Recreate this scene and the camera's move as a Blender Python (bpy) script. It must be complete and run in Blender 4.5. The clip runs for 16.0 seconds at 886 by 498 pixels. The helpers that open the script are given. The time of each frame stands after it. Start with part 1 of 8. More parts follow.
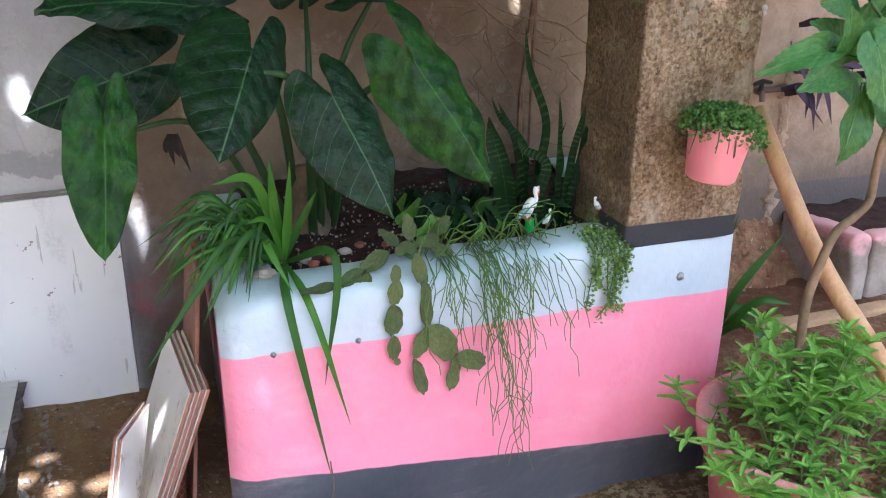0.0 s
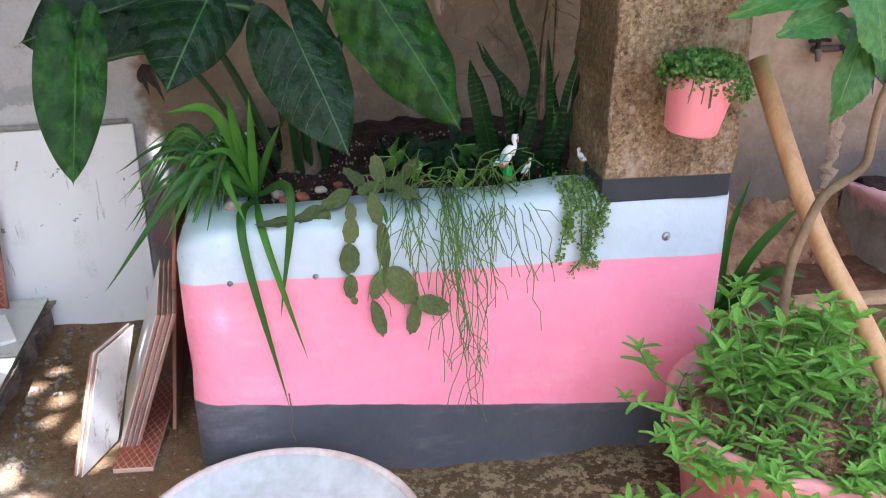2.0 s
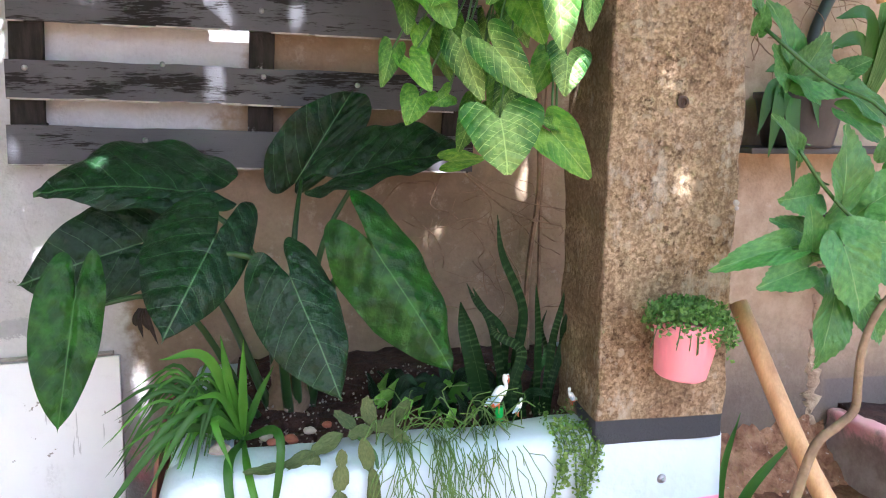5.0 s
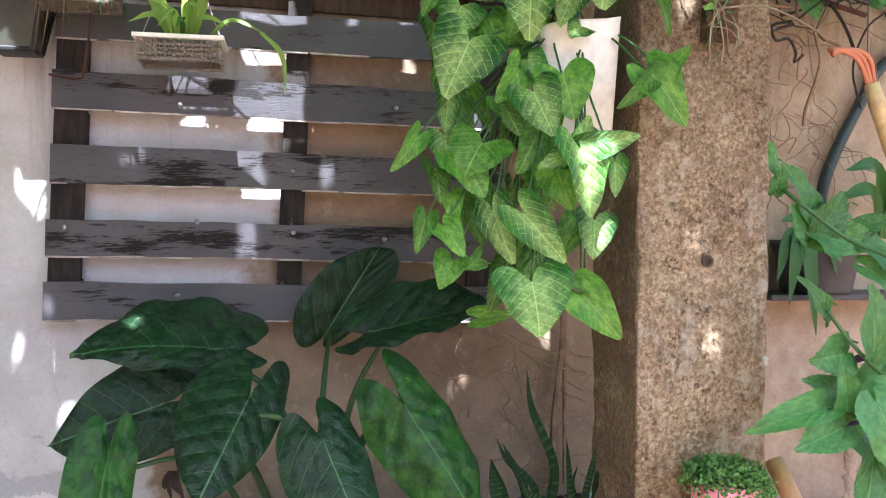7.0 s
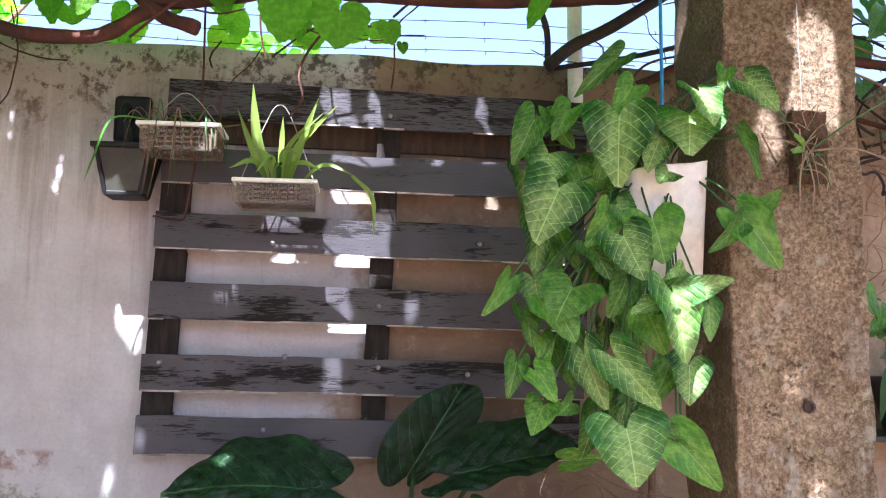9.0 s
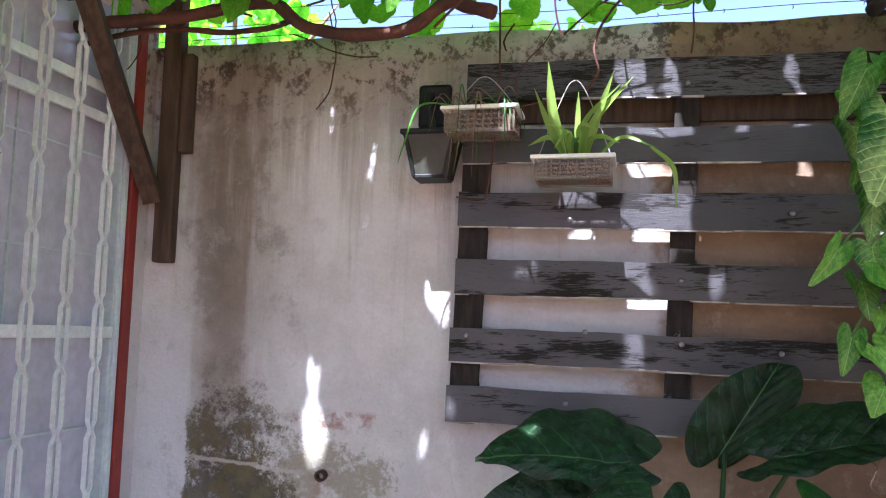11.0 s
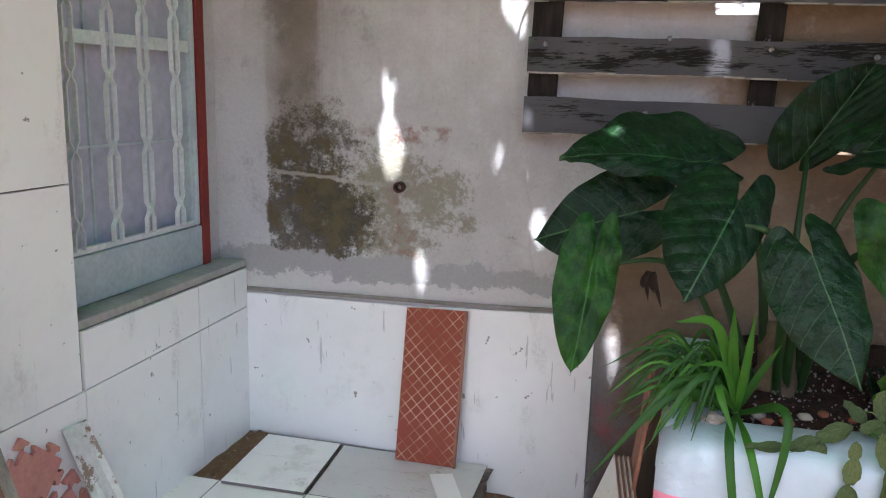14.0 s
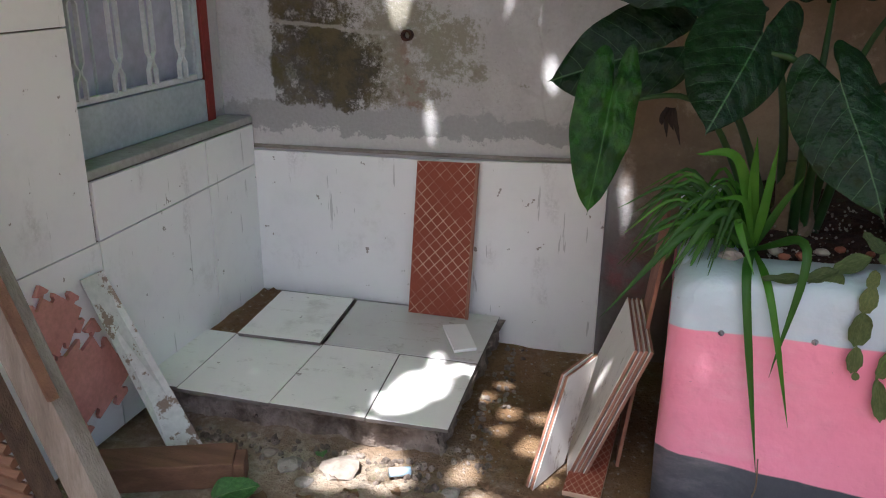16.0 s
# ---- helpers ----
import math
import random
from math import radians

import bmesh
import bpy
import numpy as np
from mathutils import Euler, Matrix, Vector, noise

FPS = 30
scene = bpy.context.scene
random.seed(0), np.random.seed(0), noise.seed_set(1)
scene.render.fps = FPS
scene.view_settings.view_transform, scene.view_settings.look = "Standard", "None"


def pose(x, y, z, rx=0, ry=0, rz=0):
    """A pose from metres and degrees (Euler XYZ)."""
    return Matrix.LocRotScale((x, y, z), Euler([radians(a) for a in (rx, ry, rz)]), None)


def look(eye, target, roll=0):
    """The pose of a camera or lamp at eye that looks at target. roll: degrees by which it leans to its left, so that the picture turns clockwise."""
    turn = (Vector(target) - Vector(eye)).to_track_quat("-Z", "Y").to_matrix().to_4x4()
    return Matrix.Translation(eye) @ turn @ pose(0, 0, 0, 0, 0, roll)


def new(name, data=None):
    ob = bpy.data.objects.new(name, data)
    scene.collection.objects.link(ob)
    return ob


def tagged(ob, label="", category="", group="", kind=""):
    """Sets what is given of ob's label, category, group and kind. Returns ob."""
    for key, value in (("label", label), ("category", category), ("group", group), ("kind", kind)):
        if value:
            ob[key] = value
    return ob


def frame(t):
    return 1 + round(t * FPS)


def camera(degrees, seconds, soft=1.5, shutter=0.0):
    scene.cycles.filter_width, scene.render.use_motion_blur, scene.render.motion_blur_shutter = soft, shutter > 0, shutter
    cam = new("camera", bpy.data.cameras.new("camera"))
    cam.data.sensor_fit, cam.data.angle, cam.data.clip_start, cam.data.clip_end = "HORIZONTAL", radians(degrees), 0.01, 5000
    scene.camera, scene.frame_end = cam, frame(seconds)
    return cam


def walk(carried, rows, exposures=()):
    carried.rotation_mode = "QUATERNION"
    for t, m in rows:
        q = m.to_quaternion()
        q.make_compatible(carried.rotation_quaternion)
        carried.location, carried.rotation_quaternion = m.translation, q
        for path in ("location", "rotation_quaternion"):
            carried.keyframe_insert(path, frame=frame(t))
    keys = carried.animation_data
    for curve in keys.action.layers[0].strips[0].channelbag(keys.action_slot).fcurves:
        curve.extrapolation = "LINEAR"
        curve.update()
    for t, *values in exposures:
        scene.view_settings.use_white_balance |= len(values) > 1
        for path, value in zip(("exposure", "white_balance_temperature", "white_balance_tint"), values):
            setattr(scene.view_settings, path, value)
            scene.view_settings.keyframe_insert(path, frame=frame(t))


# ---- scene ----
cam = camera(56.8, 16.0, 1.1)
PATH = [
    (0, (-0.098, 0.142, 1.094), (0.515, 1.906, 0.374), 0.4),
    (0.5, (0.072, 0.121, 1.087), (0.521, 1.940, 0.385), 1.0),
    (1, (0.162, 0.095, 1.079), (0.533, 1.908, 0.323), 1.5),
    (1.5, (0.209, 0.067, 1.054), (0.525, 1.882, 0.274), 0.7),
    (2, (0.221, 0.06, 1.045), (0.528, 1.869, 0.25), 0.3),
    (2.5, (0.229, 0.057, 1.047), (0.583, 1.856, 0.248), 0.3),
    (3, (0.215, 0.05, 1.06), (0.656, 1.862, 0.338), 0.5),
    (3.5, (0.201, 0.063, 1.08), (0.629, 1.932, 0.511), 0.2),
    (4, (0.193, 0.074, 1.093), (0.603, 1.972, 0.612), 0.4),
    (4.2, (0.192, 0.079, 1.097), (0.589, 1.987, 0.649), 0.3),
    (6.3, (0.161, 0.073, 1.181), (0.556, 2.027, 1.026), 1.0),
    (6.5, (0.151, 0.06, 1.186), (0.554, 2.015, 1.061), 0.7),
    (7, (0.14, 0.069, 1.196), (0.511, 2.034, 1.17), 0.2),
    (7.5, (0.13, 0.071, 1.204), (0.472, 2.041, 1.234), 0.2),
    (8, (0.119, 0.069, 1.228), (0.403, 2.043, 1.384), 0.4),
    (8.5, (0.109, 0.068, 1.243), (0.382, 2.037, 1.461), 0.3),
    (9, (0.096, 0.062, 1.247), (0.301, 2.035, 1.5), 0.5),
    (9.5, (0.073, 0.081, 1.244), (0.119, 2.063, 1.505), 0.9),
    (10, (0.049, 0.078, 1.241), (-0.1, 2.059, 1.474), 0.9),
    (10.2, (0.05, 0.081, 1.237), (-0.192, 2.054, 1.463), 0.8),
    (12.3, (-0.015, 0.039, 1.167), (-0.548, 1.966, 1.236), 1.4),
    (12.5, (-0.024, 0.041, 1.153), (-0.548, 1.971, 1.159), 1.5),
    (13, (-0.034, 0.044, 1.127), (-0.554, 1.969, 0.974), 1.6),
    (13.5, (-0.045, 0.042, 1.105), (-0.568, 1.953, 0.832), 1.4),
    (14, (-0.045, 0.034, 1.093), (-0.581, 1.923, 0.716), 1.2),
    (14.5, (-0.051, 0.054, 1.069), (-0.594, 1.92, 0.596), 0.8),
    (15, (-0.06, 0.038, 1.029), (-0.591, 1.893, 0.502), 0.5),
    (15.5, (-0.066, 0.041, 1.013), (-0.589, 1.874, 0.409), 0.3),
    (16, (-0.069, 0.033, 1.008), (-0.587, 1.849, 0.35), 0.3),
]
EXPOSURES = [(0.0, 2.66, 5330, 14), (3.0, 2.68, 5450, 14), (4.2, 3.03, 5500, 14), (6.3, 3.2, 5300, 16), (7.5, 3.0, 5380, 18), (9.0, 2.8, 5400, 24),
             (10.2, 2.73, 5380, 24), (12.3, 2.47, 5100, 15), (13.5, 2.45, 5380, 14), (14.5, 2.05, 5680, 14), (16.0, 1.66, 5820, 14)]
walk(cam, [(t, look(eye, target, roll)) for t, eye, target, roll in PATH], EXPOSURES)

# ---- light ----
SUN_EL, SUN_AZ = radians(62), radians(-8)          # azimuth from the open yard (-y) towards +x
SUN_DIR = Vector((math.cos(SUN_EL) * math.sin(SUN_AZ), -math.cos(SUN_EL) * math.cos(SUN_AZ), math.sin(SUN_EL)))
world = bpy.data.worlds.new("sky")
scene.world = world
world.use_nodes = True
_sky = world.node_tree.nodes.new("ShaderNodeTexSky")
_sky.sky_type, _sky.sun_disc = "NISHITA", False
_sky.sun_elevation, _sky.sun_rotation = SUN_EL, math.pi + SUN_AZ * -1
_sky.air_density, _sky.dust_density, _sky.ozone_density = 1.0, 6.0, 1.0
_bg = world.node_tree.nodes["Background"]
_bg.inputs["Strength"].default_value = 0.085
world.node_tree.links.new(_sky.outputs[0], _bg.inputs["Color"])
sun = new("sun", bpy.data.lights.new("sun", "SUN"))
sun.data.energy, sun.data.angle, sun.data.color = 5.0, radians(0.6), (1.0, 0.95, 0.86)
sun.matrix_basis = look(SUN_DIR * 20, (0, 0, 0))


# ---- material helpers ----
class Tree:
    """A short way to write shader nodes."""

    def __init__(self, name):
        self.mat = bpy.data.materials.new(name)
        self.mat.use_nodes = True
        self.t = self.mat.node_tree
        self.b = self.t.nodes["Principled BSDF"]
        self.coord = self.t.nodes.new("ShaderNodeTexCoord")

    def put(self, socket, v):
        if isinstance(v, bpy.types.NodeSocket):
            self.t.links.new(v, socket)
        elif v is not None:
            if hasattr(socket.default_value, "__len__") and not hasattr(v, "__len__"):
                v = (v,) * len(socket.default_value)
            if hasattr(v, "__len__") and len(v) == 3 and len(socket.default_value) == 4:
                v = (*v, 1)
            socket.default_value = v

    def math(self, op, a, b=None, c=None, clamp=False):
        n = self.t.nodes.new("ShaderNodeMath")
        n.operation, n.use_clamp = op, clamp
        for s, v in zip(n.inputs, (a, b, c)):
            self.put(s, v)
        return n.outputs[0]

    def mix(self, f, a, b, how="MIX"):
        n = self.t.nodes.new("ShaderNodeMix")
        n.data_type, n.blend_type = "RGBA", how
        self.put(n.inputs[0], f)
        self.put(n.inputs[6], a)
        self.put(n.inputs[7], b)
        return n.outputs[2]

    def noise(self, scale, detail=4, rough=0.55, vec=None, dist=0.0):
        n = self.t.nodes.new("ShaderNodeTexNoise")
        self.put(n.inputs["Vector"], vec or self.coord.outputs["Object"])
        for k, v in (("Scale", scale), ("Detail", detail), ("Roughness", rough), ("Distortion", dist)):
            n.inputs[k].default_value = v
        return n.outputs["Fac"]

    def voronoi(self, scale, feature="F1", vec=None, out="Distance"):
        n = self.t.nodes.new("ShaderNodeTexVoronoi")
        n.feature = feature
        self.put(n.inputs["Vector"], vec or self.coord.outputs["Object"])
        n.inputs["Scale"].default_value = scale
        return n.outputs[out]

    def scaled(self, x, y, z, vec=None):
        n = self.t.nodes.new("ShaderNodeMapping")
        self.put(n.inputs["Vector"], vec or self.coord.outputs["Object"])
        n.inputs["Scale"].default_value = (x, y, z)
        return n.outputs[0]

    def xyz(self, vec=None):
        n = self.t.nodes.new("ShaderNodeSeparateXYZ")
        self.put(n.inputs[0], vec or self.coord.outputs["Object"])
        return n.outputs

    def step(self, v, lo, hi):
        n = self.t.nodes.new("ShaderNodeMapRange")
        n.interpolation_type = "SMOOTHSTEP"
        self.put(n.inputs[0], v)
        n.inputs[1].default_value, n.inputs[2].default_value = lo, hi
        return n.outputs[0]

    def random(self):
        return self.t.nodes.new("ShaderNodeObjectInfo").outputs["Random"]

    def bump(self, height, strength=0.3, distance=0.01, under=None):
        n = self.t.nodes.new("ShaderNodeBump")
        n.inputs["Strength"].default_value, n.inputs["Distance"].default_value = strength, distance
        self.put(n.inputs["Height"], height)
        if under:
            self.put(n.inputs["Normal"], under)
        self.put(self.b.inputs["Normal"], n.outputs[0])
        return n.outputs[0]

    def done(self, color, rough=0.7, metal=0.0, spec=0.4):
        self.put(self.b.inputs["Base Color"], color)
        self.put(self.b.inputs["Roughness"], rough)
        self.b.inputs["Metallic"].default_value = metal
        self.b.inputs["Specular IOR Level"].default_value = spec
        return self.mat


def plain(name, a, b, scale=6.0, fine=70.0, rough=0.7, bump=0.25, depth=0.004, speck=0.0, speck_col=(0.1, 0.08, 0.06), metal=0.0, spec=0.4, stretch=None, vary=0.12):
    """A surface of two tones with grain, specks and relief."""
    k = Tree(name)
    vec = k.scaled(*stretch) if stretch else None
    big = k.step(k.noise(scale, 5, 0.6, vec), 0.3, 0.7)
    col = k.mix(big, a, b)
    small = k.noise(fine, 4, 0.6, vec)
    col = k.mix(1.0, col, k.mix(small, (0.7, 0.7, 0.7), (1.25, 1.25, 1.25)), "MULTIPLY")
    if vary:
        col = k.mix(1.0, col, k.mix(k.random(), (1 - vary,) * 3, (1 + vary,) * 3), "MULTIPLY")
    if speck:
        col = k.mix(k.step(k.noise(scale * 3.1, 6, 0.7), 0.72 - speck, 0.76 - speck), col, speck_col)
    k.bump(small, bump, depth)
    return k.done(col, rough, metal, spec)


def leafy(name, dark, light, vein, veins=6.0, vein_w=0.05, spread=0.0, rough=0.38, slope=0.9, thin=0.25, quilt=0.5, side_w=0.35, gloss=0.3, island=False, vary=0.3, net=0.0, size=1.0, puff_by=0.45):
    """A leaf blade: midrib and side veins from the blade's own coordinates; spread > 0 marbles the middle, net > 0 adds a fine net of veins."""
    k = Tree(name)
    rand = k.t.nodes.new("ShaderNodeNewGeometry").outputs["Random Per Island"] if island else k.random()
    u, v, _ = k.xyz(k.coord.outputs["UV"])
    off = k.t.nodes.new("ShaderNodeVectorMath")
    off.operation = "ADD"
    k.put(off.inputs[0], k.coord.outputs["UV"] if spread else k.coord.outputs["Object"])
    k.put(off.inputs[1], k.math("MULTIPLY", rand, 37.0))
    own = off.outputs[0]
    x = k.math("SUBTRACT", k.math("MULTIPLY", u, 1.7), 0.7)
    y = k.math("ABSOLUTE", k.math("SUBTRACT", v, 0.5))
    wob = k.math("MULTIPLY", k.math("SUBTRACT", k.noise(7 * size, 2, 0.5, own), 0.5), 0.05)
    rise = k.math("ADD", k.math("MULTIPLY", y, slope * 0.6), k.math("MULTIPLY", k.math("MULTIPLY", y, y), slope))
    d = k.math("MULTIPLY", k.math("ADD", k.math("SUBTRACT", x, rise), wob), veins)
    f = k.math("ABSOLUTE", k.math("SUBTRACT", k.math("FRACT", d), 0.5))       # 0.5 on a vein
    side = k.step(f, 0.5 - vein_w, 0.5)
    if not slope and veins:                                                  # cross-bands: broken and uneven
        side = k.math("MULTIPLY", side, k.step(k.noise(16, 4, 0.7, own), 0.38, 0.62))
    mid = k.math("SUBTRACT", 1.0, k.step(y, 0.003, 0.013))
    blotch = k.step(k.noise(9 * size, 3, 0.55, own), 0.35, 0.7)
    col = k.mix(blotch, dark, light)
    col = k.mix(1.0, col, k.mix(rand, (1 - vary, 1 - vary * 0.8, 1 - vary), (1 + vary, 1 + vary * 0.85, 1 + vary * 0.7)), "MULTIPLY")
    if spread:
        inner = k.math("SUBTRACT", 1.0, k.step(k.math("ADD", y, k.math("MULTIPLY", k.math("SUBTRACT", k.noise(6, 4, 0.6, own), 0.5), 0.35)), 0.05, 0.38))
        cloudy = k.step(k.noise(14, 4, 0.6, own), 0.38, 0.62)
        col = k.mix(k.math("MULTIPLY", k.math("MULTIPLY", inner, k.math("ADD", 0.55, k.math("MULTIPLY", cloudy, 0.45))), spread), col, vein)
        d2 = k.math("MULTIPLY", k.math("ADD", k.math("ADD", x, k.math("MULTIPLY", y, slope * 0.5)), k.math("MULTIPLY", wob, 1.5)), veins * 2.0)
        f2 = k.math("ABSOLUTE", k.math("SUBTRACT", k.math("FRACT", d2), 0.5))
        fine = k.math("MULTIPLY", k.step(f2, 0.42, 0.49), k.math("MULTIPLY", k.step(k.noise(9, 3, 0.6, own), 0.46, 0.6), k.step(y, 0.46, 0.2)))
        col = k.mix(k.math("MULTIPLY", fine, net), col, vein)
        side = k.math("MULTIPLY", side, k.step(k.math("SUBTRACT", k.noise(11, 3, 0.6, own), k.math("MULTIPLY", y, 0.7)), 0.08, 0.3))
    lines = k.math("MAXIMUM", k.math("MULTIPLY", side, side_w), mid)
    col = k.mix(k.math("MULTIPLY", lines, 0.75), col, vein)
    puff = k.math("ADD", k.math("MULTIPLY", k.step(f, 0.5, 0.1), quilt), k.math("MULTIPLY", k.noise(11 * size, 5, 0.62, own), 0.9))
    k.bump(puff, puff_by, 0.013)
    k.done(col, k.math("ADD", rough, k.math("MULTIPLY", k.noise(20 * size, 2), 0.15)), 0.0, gloss)
    tr = k.t.nodes.new("ShaderNodeBsdfTranslucent")
    k.put(tr.inputs[0], k.mix(1.0, col, (1.6, 1.9, 0.7), "MULTIPLY"))
    mx = k.t.nodes.new("ShaderNodeMixShader")
    mx.inputs[0].default_value = thin
    k.t.links.new(k.b.outputs[0], mx.inputs[1])
    k.t.links.new(tr.outputs[0], mx.inputs[2])
    k.t.links.new(mx.outputs[0], k.t.nodes["Material Output"].inputs[0])
    return k.mat


def blob(k, x, z, cx, cz, rx, rz, ragged, soft=0.35):
    """A stain of uneven outline round (cx, cz) on a wall."""
    dx = k.math("DIVIDE", k.math("SUBTRACT", x, cx), rx)
    dz = k.math("DIVIDE", k.math("SUBTRACT", z, cz), rz)
    d = k.math("SQRT", k.math("ADD", k.math("MULTIPLY", dx, dx), k.math("MULTIPLY", dz, dz)))
    d = k.math("ADD", d, k.math("MULTIPLY", k.math("SUBTRACT", ragged, 0.5), 1.5))
    return k.math("SUBTRACT", 1.0, k.step(d, 1 - soft, 1 + soft))


def wall_material():
    k = Tree("old limewashed wall")
    x, y, z = k.xyz()
    n1, n2, n3 = k.noise(3.2, 6, 0.65), k.noise(14, 6, 0.7), k.noise(90, 3)
    streak = k.noise(1.0, 6, 0.7, k.scaled(9, 1, 0.9))
    lime = k.mix(k.step(n1, 0.36, 0.62), (0.57, 0.555, 0.56), (0.47, 0.45, 0.44))
    lime = k.mix(k.step(n2, 0.5, 0.75), lime, (0.54, 0.525, 0.525))
    bare = k.mix(k.step(n1, 0.35, 0.65), (0.32, 0.232, 0.155), (0.20, 0.14, 0.092))
    bare = k.mix(k.step(n2, 0.55, 0.75), bare, (0.38, 0.305, 0.23))
    edge = k.math("ADD", x, k.math("MULTIPLY", k.math("SUBTRACT", n1, 0.5), 0.5))
    low = k.math("MULTIPLY", k.step(z, 1.25, 0.85), 0.25)
    col = k.mix(k.step(k.math("ADD", edge, low), 0.02, 0.10), lime, bare)
    far = k.step(k.math("ADD", x, k.math("MULTIPLY", k.math("SUBTRACT", n1, 0.5), 0.3)), 1.02, 1.10)
    col = k.mix(k.math("MULTIPLY", far, 0.85), col, k.mix(k.step(n2, 0.35, 0.65), (0.33, 0.24, 0.16), (0.45, 0.345, 0.245)))
    rubble = k.math("MULTIPLY", k.step(k.math("ADD", z, k.math("MULTIPLY", k.math("SUBTRACT", k.noise(9, 6, 0.75), 0.5), 0.3)), 0.16, 0.10), k.step(x, 1.05, 1.10))
    col = k.mix(k.math("MULTIPLY", rubble, 0.85), col, k.mix(k.step(k.noise(26, 6, 0.75), 0.40, 0.60), (0.10, 0.048, 0.026), (0.44, 0.28, 0.165)))
    grey = k.math("MULTIPLY", k.math("MULTIPLY", k.step(z, 0.20, 0.22), k.step(z, 0.31, 0.30)), k.step(x, 1.86, 1.90))
    col = k.mix(k.math("MULTIPLY", grey, 0.7), col, (0.16, 0.16, 0.18))
    # brown damp band and mould
    wx = k.math("ADD", x, k.math("MULTIPLY", k.math("SUBTRACT", k.noise(2.6, 6, 0.7), 0.5), 0.55))
    wz = k.math("ADD", z, k.math("MULTIPLY", k.math("SUBTRACT", k.noise(4.1, 6, 0.7), 0.5), 0.35))
    damp = k.math("MULTIPLY", blob(k, k.math("ADD", x, k.math("MULTIPLY", k.math("SUBTRACT", k.noise(2.6, 6, 0.7), 0.5), 0.25)), z, -1.14, 1.58, 0.145, 0.72, n1, 0.65), k.math("ADD", 0.45, k.math("MULTIPLY", k.step(streak, 0.32, 0.58), 0.55)))
    col = k.mix(k.math("MULTIPLY", damp, 0.85), col, (0.145, 0.104, 0.070))
    grime = k.math("MULTIPLY", k.step(k.math("ADD", k.noise(7, 7, 0.75), k.math("MULTIPLY", damp, 0.12)), 0.55, 0.68), k.step(x, -0.75, -1.0))
    col = k.mix(k.math("MULTIPLY", grime, 0.45), col, (0.12, 0.105, 0.085))
    washed = k.math("MULTIPLY", k.step(k.math("ADD", z, k.math("MULTIPLY", k.math("SUBTRACT", k.noise(1.0, 6, 0.7, k.scaled(14, 1, 0.8)), 0.5), 1.5)), 1.55, 1.98), k.step(z, 2.08, 1.99))
    col = k.mix(k.math("MULTIPLY", washed, 0.55), col, (0.17, 0.125, 0.09))
    top = k.math("MULTIPLY", k.step(k.math("ADD", z, k.math("MULTIPLY", k.math("SUBTRACT", streak, 0.5), 0.7)), 1.78, 2.0), k.step(k.math("ADD", k.math("MULTIPLY", n2, 0.6), k.math("MULTIPLY", k.noise(38, 6, 0.8), 0.4)), 0.50, 0.57))
    col = k.mix(k.math("MULTIPLY", top, 0.85), col, k.mix(k.step(n1, 0.42, 0.58), (0.036, 0.027, 0.021), (0.095, 0.062, 0.044)))
    gritty = k.math("ADD", k.math("MULTIPLY", k.math("SUBTRACT", k.noise(75, 6, 0.85), 0.5), 1.5), k.math("MULTIPLY", k.math("SUBTRACT", n2, 0.5), 1.6))
    core = blob(k, wx, wz, -1.09, 0.72, 0.19, 0.16, n1, 0.6)
    core = k.math("MULTIPLY", k.math("MAXIMUM", core, k.math("MULTIPLY", blob(k, wx, wz, -1.12, 0.92, 0.17, 0.14, n2, 0.7), 0.72)), k.step(k.math("ADD", x, k.math("MULTIPLY", k.math("SUBTRACT", n2, 0.5), 0.05)), -1.262, -1.247))
    halo = blob(k, wx, wz, -0.90, 0.75, 0.38, 0.22, n1, 0.6)
    moss = k.step(k.math("ADD", halo, gritty), 0.62, 0.95)
    col = k.mix(k.math("MULTIPLY", k.math("MULTIPLY", moss, k.step(halo, 0.0, 0.25)), 0.62), col, (0.135, 0.115, 0.035))
    mould = k.math("MULTIPLY", k.step(k.math("ADD", core, gritty), 0.30, 0.74), k.step(core, 0.02, 0.3))
    col = k.mix(k.math("MULTIPLY", mould, 0.85), col, k.mix(k.step(n2, 0.4, 0.62), (0.024, 0.019, 0.010), (0.080, 0.064, 0.024)))
    # a filled crack runs from the stain to the pipe stub
    crack = k.math("ABSOLUTE", k.math("SUBTRACT", z, k.math("ADD", k.math("MULTIPLY", x, -0.082), k.math("ADD", 0.746, k.math("MULTIPLY", k.math("SUBTRACT", n2, 0.5), 0.035)))))
    crack = k.math("MULTIPLY", k.step(crack, 0.008, 0.003), k.math("MULTIPLY", k.step(x, -1.26, -1.22), k.step(x, -0.84, -0.90)))
    col = k.mix(k.math("MULTIPLY", crack, 0.7), col, (0.40, 0.37, 0.33))
    patch = k.math("MULTIPLY", k.step(k.math("ADD", x, k.math("MULTIPLY", k.math("SUBTRACT", n2, 0.5), 0.04)), -1.245, -1.262), k.step(k.math("ADD", z, k.math("MULTIPLY", k.math("SUBTRACT", n1, 0.5), 0.5)), 1.35, 1.0))
    col = k.mix(k.math("MULTIPLY", patch, 0.65), col, (0.50, 0.50, 0.52))
    drip = k.math("MULTIPLY", blob(k, x, z, -0.812, 0.69, 0.055, 0.13, n2, 0.5), k.step(k.noise(24, 5, 0.7), 0.42, 0.58))
    col = k.mix(k.math("MULTIPLY", drip, 0.6), col, k.mix(k.step(n2, 0.45, 0.6), (0.56, 0.54, 0.53), (0.24, 0.12, 0.09)))
